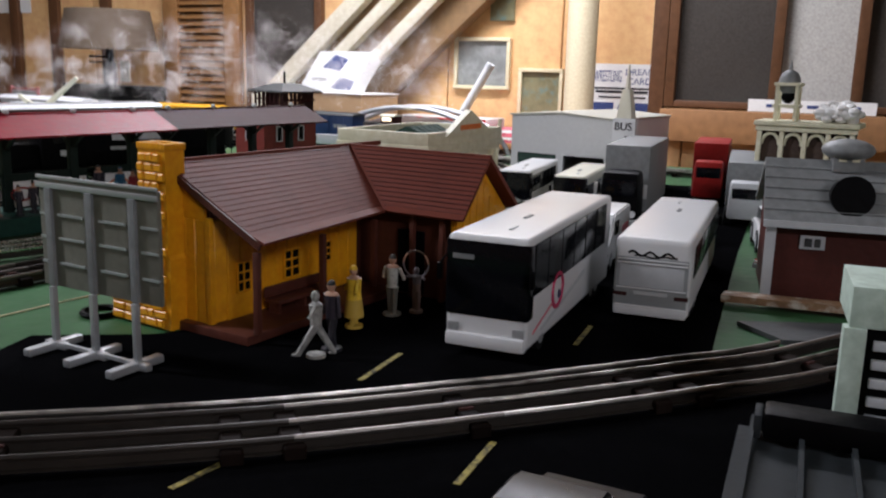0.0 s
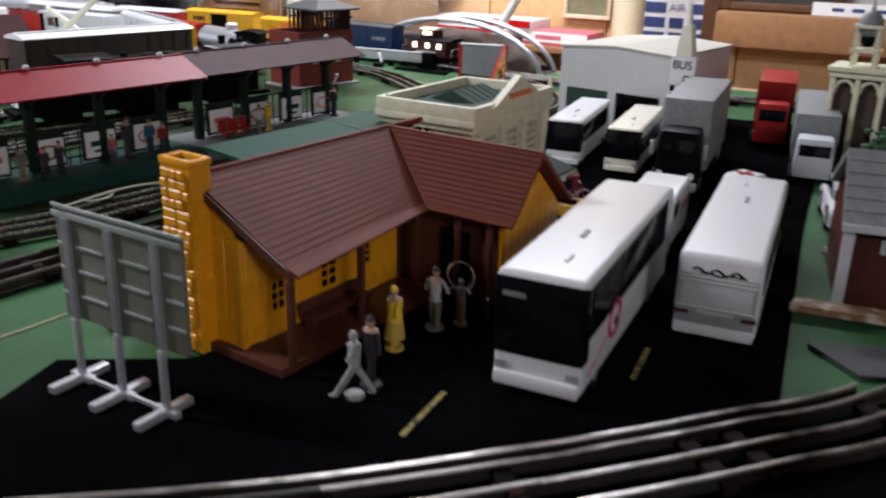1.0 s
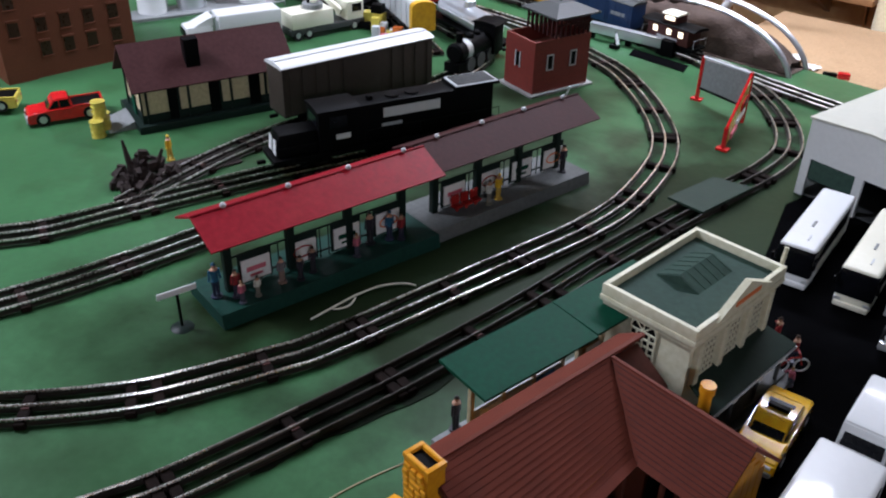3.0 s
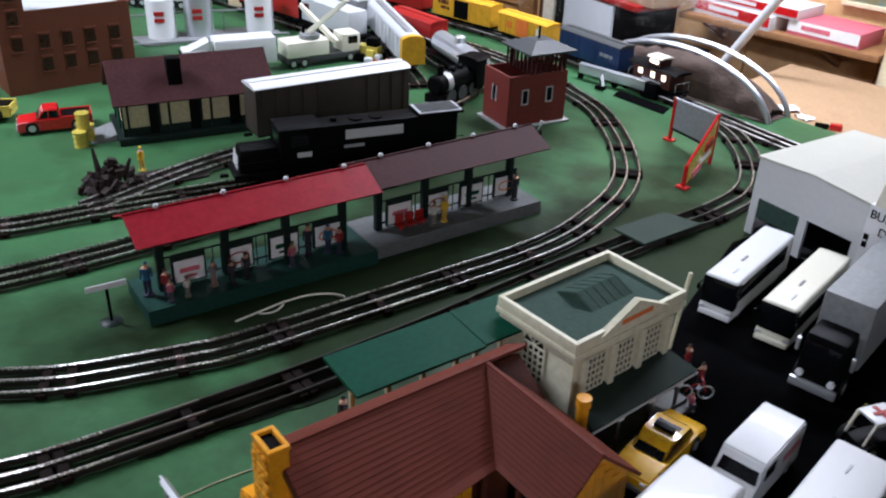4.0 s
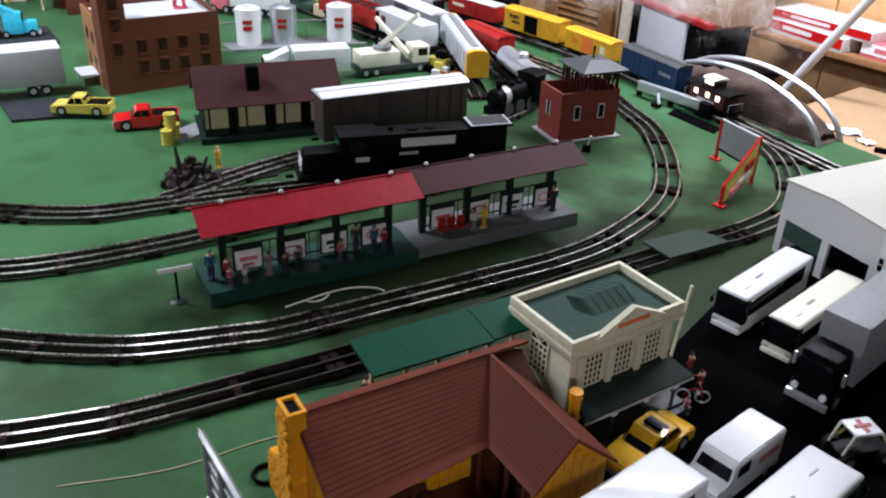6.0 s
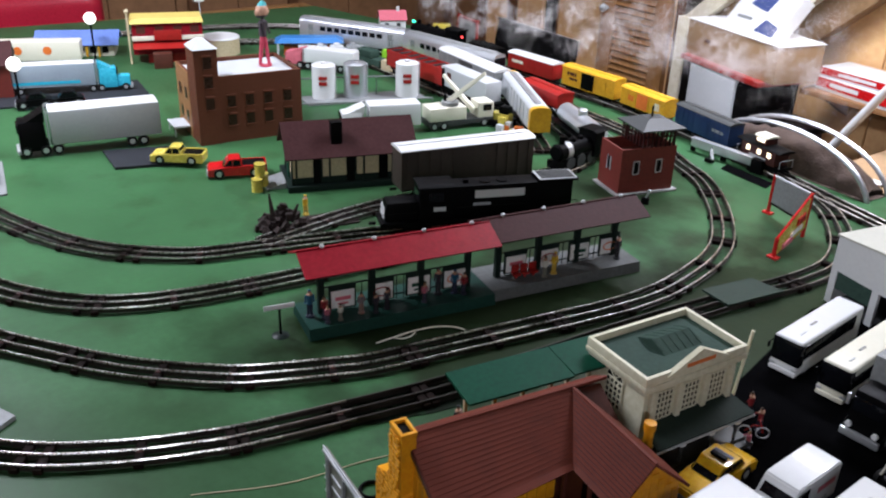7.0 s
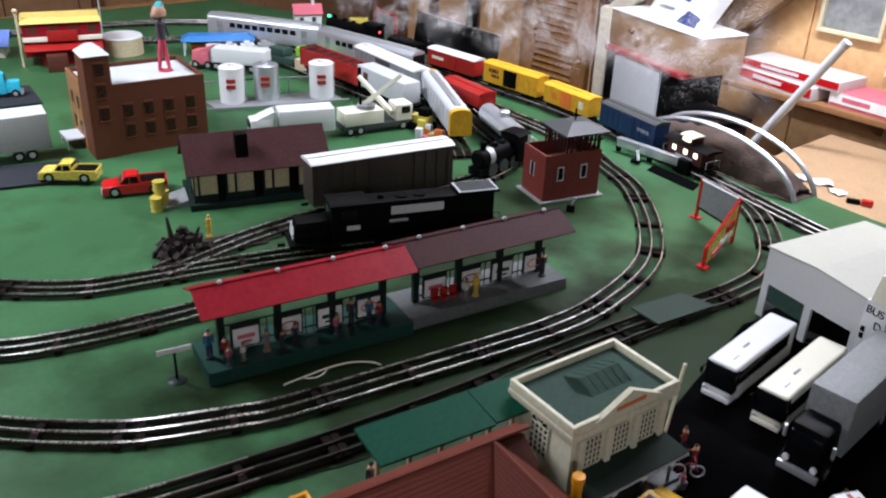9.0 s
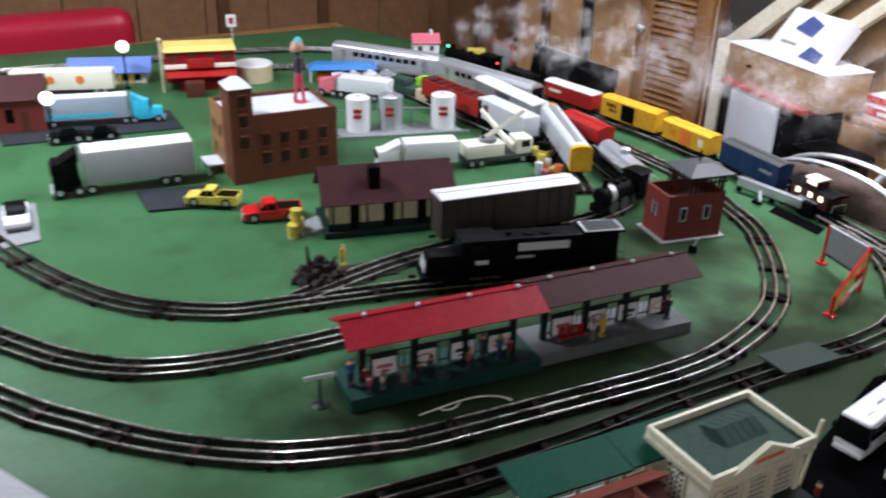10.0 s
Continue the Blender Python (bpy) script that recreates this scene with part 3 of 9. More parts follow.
PROFILE = [(-0.0024, 0.0032), (0.0024, 0.0032), (0.0024, 0.004), (0.0007, 0.0046), (0.0006, 0.0082), (0.0012, 0.0088), (0.0014, 0.0102), (0.0007, 0.0114), (-0.0007, 0.0114), (-0.0014, 0.0102), (-0.0012, 0.0088), (-0.0006, 0.0082), (-0.0007, 0.0046), (-0.0024, 0.004)]


def rail_mesh(path, off, lift, name, head=None, dull=None):
    verts, faces, n = [], [], len(PROFILE)
    for i, p in enumerate(path):
        d = (path[min(i + 1, len(path) - 1)] - path[max(i - 1, 0)]).normalized()
        nrm = Vector((-d.y, d.x))
        for u, v in PROFILE:
            q = p + nrm * (off + u)
            verts.append((q.x, q.y, v + lift))
    for i in range(len(path) - 1):
        for j in range(n):
            a, b = i * n + j, i * n + (j + 1) % n
            faces.append((a, b, b + n, a + n))
    me = bpy.data.meshes.new(name)
    me.from_pydata(verts, [], faces)
    me.materials.append(head or STEEL)
    me.materials.append(WEB)
    me.materials.append(DIM)
    # shiny heads; dull along a stretch, with a half-dull passage at its ends
    idx = []
    for f in range(len(faces)):
        deep = min(path[f // n].y - dull[0], dull[1] - path[f // n].y) if dull else -1
        idx.append(1 if not 5 <= f % n <= 9 or deep > 0.05 else 2 if deep > -0.03 else 0)
    me.polygons.foreach_set("material_index", idx)
    me.update()
    return me


tie_mesh = Kit().box(-0.0255, 0.0255, -0.0055, 0.0055, 0, 0.0076, 0.001, segs=1).mesh("tie", TIE)
ins_mesh = Kit().box(-0.004, 0.004, -0.004, 0.004, 0.0076, 0.0088, segs=1).mesh("insulator", INSUL)


def track(pts, label, section=0.235, lift=0.0, guard=None, head=None, dull=None):
    path = spline(pts, 0.012)
    t = tagged(new("railway_track"), label, "railway track", "three-rail tracks", "structure")
    for off, nm in ((-GAUGE / 2, "rail"), (0, "centre_rail"), (GAUGE / 2, "rail")):
        o = new(nm, rail_mesh(path, off, lift, nm, head, dull))
        o.parent = t
    if guard:
        # a short extra rail outside the far one, spreading slowly
        sub = [p for p in path if guard[0] < p.x < guard[1] and p.y < 0.7]
        o = new("guard_rail", rail_mesh(sub, 0.031, lift, "guard_rail", head))
        o.parent = t
    verts = []
    for i, p in enumerate(path):
        d = (path[min(i + 1, len(path) - 1)] - path[max(i - 1, 0)]).normalized()
        nrm = Vector((-d.y, d.x)) * (0.0235 + 0.004 * math.sin(i * 0.9) * math.sin(i * 0.23))
        verts += [(p.x + nrm.x, p.y + nrm.y, 0.0006 + lift), (p.x - nrm.x, p.y - nrm.y, 0.0006 + lift)]
    me = bpy.data.meshes.new("grime_bed")
    me.from_pydata(verts, [], [(2 * i, 2 * i + 1, 2 * i + 3, 2 * i + 2) for i in range(len(path) - 1)])
    me.materials.append(GRIME)
    o = new("grime_bed", me)
    o.parent = t
    run, marks = 0.0, []
    for i in range(1, len(path) - 1):
        run += (path[i] - path[i - 1]).length
        marks.append((run, i))
    s = 0.02
    k = 0
    while s < run:
        for ds, ins in ((-0.010, True), (0.0115, True), (section / 2, False)):
            near = min(marks, key=lambda m: abs(m[0] - s - ds))
            if abs(near[0] - s - ds) > 0.012:
                continue
            i = near[1]
            d = path[i + 1] - path[i - 1]
            m = pose(path[i].x, path[i].y, lift + 0.0002, 0, 0, math.degrees(math.atan2(d.y, d.x)) - 90)
            o = new("tie", tie_mesh)
            o.parent, o.matrix_basis = t, m
            if not ins:
                o = new("insulator", ins_mesh)
                o.parent, o.matrix_basis = t, m
        s += section
    return path


T0 = track([(-0.753, -0.204), (-0.429, 0.062), (-0.240, 0.199), (-0.068, 0.319), (-0.033, 0.344), (0.015, 0.381), (0.069, 0.429), (0.095, 0.454), (0.138, 0.495), (0.195, 0.554), (0.264, 0.633), (0.396, 0.857), (0.473, 1.095), (0.471, 1.321), (0.372, 1.538), (0.207, 1.667), (0.004, 1.704), (-0.219, 1.698), (-0.381, 1.725), (-0.555, 1.767), (-0.745, 1.801), (-0.925, 1.831), (-1.154, 1.847), (-1.516, 1.829), (-1.913, 1.803), (-2.225, 1.701), (-2.443, 1.510), (-2.545, 1.252), (-2.581, 0.943), (-2.658, 0.286)], "outer loop of three-rail toy track round the table edge", guard=(-0.10, 0.27), head=TARN, dull=(-0.3, 0.43))
track([(-0.870, -0.070), (-0.680, 0.025), (-0.575, 0.105), (-0.511, 0.176), (-0.470, 0.227), (-0.439, 0.281), (-0.415, 0.332), (-0.395, 0.385), (-0.382, 0.423), (-0.366, 0.495), (-0.356, 0.547), (-0.335, 0.666), (-0.314, 0.835), (-0.301, 1.013), (-0.278, 1.223), (-0.258, 1.381), (-0.266, 1.486), (-0.320, 1.590), (-0.417, 1.692), (-0.555, 1.763)], "second loop of three-rail toy track on green table", dull=(0.50, 1.40))
T2 = track([(-1.314, 0.020), (-1.089, 0.084), (-0.901, 0.158), (-0.771, 0.226), (-0.693, 0.282), (-0.624, 0.337), (-0.567, 0.393), (-0.510, 0.464), (-0.482, 0.515), (-0.447, 0.599), (-0.429, 0.651), (-0.399, 0.818), (-0.377, 0.940), (-0.360, 1.050), (-0.358, 1.150), (-0.380, 1.270), (-0.409, 1.349), (-0.454, 1.418), (-0.537, 1.508), (-0.644, 1.594), (-0.740, 1.637), (-0.850, 1.682), (-1.023, 1.705), (-1.252, 1.712), (-1.500, 1.697), (-1.720, 1.667), (-1.930, 1.620), (-2.100, 1.535), (-2.215, 1.420), (-2.295, 1.260), (-2.335, 1.100), (-2.350, 0.960)], "main loop of three-rail toy track past the platforms")
track([(-1.211, 0.120), (-1.056, 0.190), (-0.911, 0.269), (-0.843, 0.319), (-0.811, 0.351), (-0.786, 0.385), (-0.768, 0.421), (-0.753, 0.459), (-0.732, 0.540), (-0.714, 0.650), (-0.698, 0.800), (-0.676, 0.999), (-0.650, 1.140)], "passing track of three rails behind the platforms", lift=0.0004)
track([(-1.604, 0.231), (-1.425, 0.262), (-1.239, 0.309), (-1.133, 0.347), (-1.040, 0.391), (-0.969, 0.441), (-0.915, 0.500), (-0.870, 0.572), (-0.845, 0.660), (-0.816, 0.763), (-0.778, 0.889), (-0.720, 1.049), (-0.700, 1.110)], "siding of three rails under the black engine")
T5 = track([(-0.854, 0.675), (-0.872, 0.774), (-0.886, 0.871), (-0.888, 0.989), (-0.868, 1.156), (-0.850, 1.318), (-0.860, 1.420), (-0.892, 1.490), (-0.962, 1.540), (-1.070, 1.578), (-1.170, 1.630), (-1.271, 1.676)], "siding of three rails with parked cars", lift=0.0003)
T6 = track([(-0.960, 1.420), (-1.030, 1.460), (-1.170, 1.535), (-1.317, 1.580), (-1.455, 1.600), (-1.600, 1.606), (-1.720, 1.604)], "yard siding of three rails with hopper and boxcars", lift=0.0004)
T7 = track([(-1.230, 1.495), (-1.362, 1.512), (-1.520, 1.508), (-1.750, 1.500), (-1.900, 1.500)], "yard siding of three rails with container and red hopper")

# flat covers and slabs
PADM = pm("blue_black_pad", (0.020, 0.022, 0.026), 0.6, var=0.25, s1=20, spec=0.15)
k = Kit().prism([(-0.243, 1.300), (-0.300, 1.292), (-0.318, 1.190), (-0.262, 1.184)], "z", 0.0118, 0.015)
solid("track_cover", k, pm("dull_green_board", (0.017, 0.032, 0.022), 0.6, var=0.2, s1=18, spec=0.12), "grey-green flat cover lying over the rails", "track cover")
k = Kit().prism([(-0.543, 0.172), (-0.570, 0.216), (-0.713, 0.151), (-0.683, 0.099)], "z", 0.0, 0.006)
o = solid("grey_slab", k, GREY, "worn grey rectangular slab on the green table", "slab")
k = Kit().prism([(-1.466, 0.582), (-1.349, 0.573), (-1.297, 0.741), (-1.415, 0.745)], "z", 0.0005, 0.006)
solid("parking_pad", k, PADM, "dark grey parking pad under the yellow pickup", "pad")
k = Kit().prism([(-2.100, 0.394), (-1.917, 0.396), (-1.840, 0.815), (-2.005, 0.834)], "z", 0.0005, 0.004)
solid("parking_pad", k, PADM, "dark grey pavement under the turquoise truck", "pad")
k = Kit().prism([(0.206, 0.713), (0.240, 0.678), (0.345, 0.715), (0.330, 0.768)], "z", 0.0005, 0.004)
solid("grey_slab", k, DKGREY, "dark grey slab beside the brown barn", "slab")
k = Kit().prism([(0.188, 0.765), (0.190, 0.783), (0.400, 0.801), (0.400, 0.783)], "z", 0.0045, 0.010)
solid("kerb_strip", k, pm("chipped_painted_strip", (0.20, 0.115, 0.06), 0.6, var=0.3, s1=40, dirt=((0.50, 0.47, 0.40), 0.9, 0.52)), "pale chipped strip along the barn's foot", "strip")

# ---- yellow station house ----
# main wing along y, cross wing along x at its far end
H = thing("station_house", -0.1585, 0.512, 0.001, -8.3, "yellow plastic station house with maroon roof and stone chimney", "house")
EAVE, RIDGE = 0.070, 0.116
Y0 = 0.008   # plane of the near gable wall
YN, AX = 0.003, -0.003   # near roof edge and ridge
EXN, EXV = 0.086, 0.066   # front eave at the near end and at the valley
YR, YV, YB, XW = 0.2065, 0.165, 0.2585, 0.141   # cross wing: ridge, front and back eave, end
k = Kit().prism([(-0.022, 0), (0.035, 0), (0.035, 0.084), (AX, 0.1085), (-0.022, 0.096)], "y", Y0, 0.246)
part("wall", k, DKBROWN, H, "brown shaded walls behind the planks", smooth=False)
part("porch_floor", Kit().box(-0.021, 0.078, -0.002, 0.171, -0.001, 0.006, 0.001), DKBROWN, H, "dark brown porch boards")
# plank walls of the front
pl = part("plank", Kit().box(0.0355, 0.0385, 0, 0.0116, 0.006, 0.078, 0.0008, segs=1), YELLOW, H)
pl.matrix_basis = pose(0, Y0, 0)
for i in range(1, 13):
    again("plank", pl, H, pose(0, Y0 + i * 0.0122, 0))
pe = part("plank", Kit().box(0, 0.0092, -0.0035, -0.0005, 0.0, 0.078, 0.0008, segs=1), YELLOW, H)
pe.matrix_basis = pose(0.0145, Y0, 0)
again("plank", pe, H, pose(0.0243, Y0, 0))
for i in range(4):
    again("plank", pe, H, pose(-0.0225 + i * 0.0096, Y0, 0))
for i in range(8):
    again("plank", pe, H, pose(-0.0225, 0.03 + i * 0.022, 0, 0, 0, -90))
k = Kit().prism([(0.0, 0.078), (0.033, 0.078), (0.033, 0.086), (AX, 0.1075)], "y", Y0 - 0.003, Y0 - 0.0004)
part("gable_wall", k, YELLOW, H, "yellow gable peak", smooth=False)
part("corner_board", Kit().box(0.0340, 0.0392, Y0 - 0.0045, Y0 - 0.0002, 0.0, 0.080, 0.0006), YELLOW, H)
# cross wing
k = Kit().box(-0.021, 0.127, 0.176, 0.250, 0, 0.066)
k.prism([(0.176, 0.068), (0.250, 0.068), (YR, 0.107)], "x", 0.0, 0.126)
part("wall", k, DKBROWN, H, smooth=False)
k = Kit().prism([(0.171, 0.0), (0.254, 0.0), (0.254, 0.068), (YR, 0.1095), (0.171, 0.069)], "x", 0.1271, 0.130)
part("gable_wall", k, YELLOW, H, "yellow plank gable end", smooth=False)
for i in range(8):
    y = 0.172 + i * 0.0103
    top_z = 0.066 + 0.0420 * (1 - abs(y + 0.005 - YR) / 0.044)
    part("board", Kit().box(0.1301, 0.1316, y, y + 0.0092, 0.001, max(0.06, top_z - 0.006)), YELLOW, H)
# roofs
T = 0.003
for quad in ([(AX - 0.001, YB - 0.004, RIDGE), (-0.030, YB - 0.004, RIDGE - 0.0165), (-0.030, YN, RIDGE - 0.0165), (AX - 0.001, YN, RIDGE)],
             [(AX + 0.002, YR - 0.0005, RIDGE - 0.0004), (EXV, YV, EAVE + 0.0003), (XW, YV, EAVE), (XW, YR - 0.0005, RIDGE - 0.0004)],
             [(AX - 0.001, YR + 0.0005, RIDGE - 0.0004), (XW, YR + 0.0005, RIDGE - 0.0004), (XW, YB, EAVE), (AX - 0.001, YB, EAVE)]):
    part("roof", Kit().slab(quad, T), BROWNROOF, H, smooth=False)
part("ridge_cap", Kit().box(AX - 0.0018, AX + 0.0018, YN, YB - 0.006, RIDGE - 0.003, RIDGE + 0.0006), BROWNROOF, H, smooth=False)
part("ridge_cap", Kit().box(AX + 0.003, XW, YR - 0.0016, YR + 0.0016, RIDGE - 0.0034, RIDGE + 0.0003), BROWNROOF, H, smooth=False)
# shingle courses: bold on the cross wing, faint on the main slope
DZ = RIDGE - EAVE
for i in range(1, 14):
    f, g = i / 14, (i + 0.32) / 14
    a, b = YR + (YV - YR) * f, YR + (YV - YR) * g
    part("shingle_course", Kit().slab([(AX + (EXV - AX) * f + 0.003, a, RIDGE - DZ * f + 0.0007), (AX + (EXV - AX) * g + 0.003, b, RIDGE - DZ * g + 0.0012), (XW + 0.0004, b, RIDGE - DZ * g + 0.0012), (XW + 0.0004, a, RIDGE - DZ * f + 0.0007)], 0.0016), ROOFLINE, H, smooth=False)
for i in range(17):
    f, g = i / 17, (i + 1) / 17
    q = [(AX + (EXN - AX) * f, YN, RIDGE - DZ * f), (AX + (EXN - AX) * g, YN, RIDGE - DZ * g + 0.0003), (AX + (EXV - AX) * g, YR + (YV - YR) * g, RIDGE - DZ * g + 0.0003), (AX + (EXV - AX) * f, YR + (YV - YR) * f, RIDGE - DZ * f)]
    part("shingle_course", Kit().slab(q, 0.002), BROWNROOF, H, smooth=False)
part("eave_lip", Kit().slab([(EXN - 0.005, YN - 0.0004, EAVE + 0.0030), (EXN + 0.004, YN - 0.0004, EAVE - 0.0002), (EXV + 0.004, YV - 0.002, EAVE - 0.0002), (EXV - 0.005, YV + 0.001, EAVE + 0.0030)], 0.002), BROWNROOF, H, smooth=False)
part("eave_lip", Kit().slab([(EXV + 0.001, YV + 0.0035, EAVE + 0.0042), (EXV + 0.004, YV - 0.0030, EAVE - 0.0002), (XW + 0.001, YV - 0.0030, EAVE - 0.0002), (XW + 0.001, YV + 0.0035, EAVE + 0.0042)], 0.002), BROWNROOF, H, smooth=False)
part("barge_board", Kit().slab([(AX, YN - 0.002, RIDGE - 0.001), (EXN + 0.002, YN - 0.002, EAVE - 0.001), (EXN + 0.002, YN, EAVE - 0.001), (AX, YN, RIDGE - 0.001)], 0.005), DKBROWN, H, smooth=False)


def little_window(y, z, w, h):
    X = 0.0387
    win = new("window", Kit().box(X, X + 0.0008, -w / 2, w / 2, 0, h).mesh("pane", BLACK))
    win.parent, win.matrix_basis = H, pose(0, y, z)
    b = 0.0012
    for y0, y1, z0, z1 in ((-w / 2 - b, w / 2 + b, -b, 0), (-w / 2 - b, w / 2 + b, h, h + b), (-w / 2 - b, -w / 2, 0, h), (w / 2, w / 2 + b, 0, h)):
        part("window_frame", Kit().box(X + 0.0009, X + 0.0025, y0, y1, z0, z1), YELLOW, win)
    for zz in (h / 3, 2 * h / 3):
        part("glazing_bar", Kit().box(X + 0.0009, X + 0.002, -w / 2, w / 2, zz - 0.0006, zz + 0.0006), YELLOW, win)
    part("glazing_bar", Kit().box(X + 0.0009, X + 0.0018, -0.0006, 0.0006, 0, h), YELLOW, win)


little_window(0.034, 0.025, 0.012, 0.020)
little_window(0.084, 0.026, 0.016, 0.020)
little_window(0.124, 0.031, 0.012, 0.015)
part("door", Kit().box(0.0386, 0.0394, 0.018, 0.046, 0.006, 0.024, 0.0003), YELLOW, H, "yellow plank door with six-pane window")
for y, px in ((0.006, 0.0775), (0.084, 0.068), (0.160, 0.0585)):
    part("porch_post", Kit().box(px, px + 0.0045, y - 0.002, y + 0.002, 0.006, 0.062, 0.0006), DKBROWN, H)
for x in (0.090, 0.118):
    part("porch_post", Kit().box(x, x + 0.004, 0.1675, 0.1715, 0.0, 0.066, 0.0006), DKBROWN, H)
part("porch_door", Kit().box(0.075, 0.10, 0.173, 0.1758, 0.002, 0.054, 0.0006), BLACK, H)
bench = part("bench", Kit().box(0.044, 0.058, 0.050, 0.112, 0.013, 0.016, 0.0006), DKBROWN, H)
part("bench_back", Kit().box(0.0425, 0.0445, 0.050, 0.112, 0.016, 0.024, 0.0006), DKBROWN, bench)
for y in (0.052, 0.08, 0.108):
    part("bench_leg", Kit().box(0.046, 0.056, y, y + 0.0025, 0.006, 0.013), DKBROWN, bench)
part("stovepipe", Kit().cyl((0.058, 0.272, 0.0), (0.058, 0.272, 0.078), 0.0056, n=16).cyl((0.058, 0.272, 0.078), (0.058, 0.272, 0.087), 0.007, n=16), YELLOW, H, "yellow pipe behind the cross wing")
# chimney of moulded stones
CL = -0.0140
CY = -0.002   # the chimney stands this far out from the gable
ch = part("chimney", Kit().prism([(-0.048, 0), (0.0130, 0), (0.0140, 0.050), (0.0125, 0.053), (0.0125, 0.125), (CL, 0.125), (CL - 0.001, 0.068), (-0.024, 0.056), (-0.048, 0.046)], "y", CY - 0.007, 0.0075), YELLOW, H, smooth=False)
for box_ in ((CL - 0.0008, CL + 0.003, CY - 0.0078, CY + 0.0105), (0.0095, 0.0135, CY - 0.0078, CY + 0.0105), (CL + 0.003, 0.0095, CY - 0.0078, CY - 0.004), (CL + 0.003, 0.0095, CY + 0.0070, CY + 0.0105)):
    part("chimney_cap", Kit().box(*box_, 0.1245, 0.1290, 0.0006), YELLOW, ch)
part("flue", Kit().box(CL + 0.003, 0.0095, CY - 0.004, CY + 0.0070, 0.1251, 0.1256), BLACK, ch)
rs = random.Random(4)
sm = [Kit().box(0, 0.0125, -0.0022, 0, 0, 0.0058, 0.0009, segs=1).mesh("stone", YELLOW), Kit().box(0, 0.0085, -0.0017, 0, 0, 0.0058, 0.0009, segs=1).mesh("stone", YELLOW), Kit().box(0, 0.0062, -0.0025, 0, 0, 0.0058, 0.0009, segs=1).mesh("stone", YELLOW)]
z = 0.001
while z < 0.118:
    x = -0.0475 if z < 0.042 else (-0.046 + (z - 0.042) * 2.0 if z < 0.058 else CL)
    x += rs.uniform(0, 0.001)
    while x < 0.0065:
        i = rs.randrange(3)
        w = (0.0130, 0.009, 0.0066)[i]
        if x + w > 0.0128:
            i, w = 2, 0.0066
        o = new("stone", sm[i])
        o.parent, o.matrix_basis = ch, pose(x, CY - 0.0071, z + rs.uniform(-0.0003, 0.0003), 0, rs.uniform(-2, 2), 0)
        x += w
    z += 0.0064

# ---- easel billboard ----
E = thing("billboard", -0.147, 0.439, 0.001, -5.4, "silver plastic billboard back with braces on three feet", "billboard")
part("panel", Kit().box(-0.048, 0.053, -0.002, 0.001, 0.036, 0.096, 0.0006), pm("olive_grey_plastic", (0.15, 0.15, 0.122), 0.45, var=0.12, s1=30), E, "olive grey board")
pieces("frame", Kit().box(-0.049, 0.054, -0.004, -0.002, 0.091, 0.094, 0.0006).box(-0.049, 0.054, -0.0035, -0.002, 0.096, 0.098, 0.0006), SILVER, E)
for x in (-0.038, -0.002, 0.034):
    part("post", Kit().box(x - 0.0018, x + 0.0018, -0.0058, -0.002, 0.004, 0.036, 0.0005), SILVER, E)
    part("upper_post", Kit().box(x - 0.0028, x + 0.0028, -0.0045, -0.002, 0.0362, 0.091, 0.0005), GREY, E, "dull grey upper post")
    part("foot", Kit().box(x - 0.003, x + 0.003, -0.026, 0.014, 0.0, 0.0045, 0.0012).box(x - 0.009, x + 0.009, -0.006, -0.001, 0.0, 0.004, 0.001), SILVER, E)
part("brace", Kit().box(-0.038, 0.034, -0.0055, -0.0035, 0.002, 0.0042), SILVER, E)
for x0, x1 in ((-0.047, -0.042), (-0.031, -0.009), (0.005, 0.027), (0.040, 0.053)):
    for z in (0.076, 0.063, 0.049):
        part("batten", Kit().box(x0, x1, -0.0032, -0.0021, z, z + 0.0013), SILVER, E)
E.matrix_world = E.matrix_world @ Matrix.Diagonal((1.03, 1.0, 1.14, 1.0))

# ---- figures ----


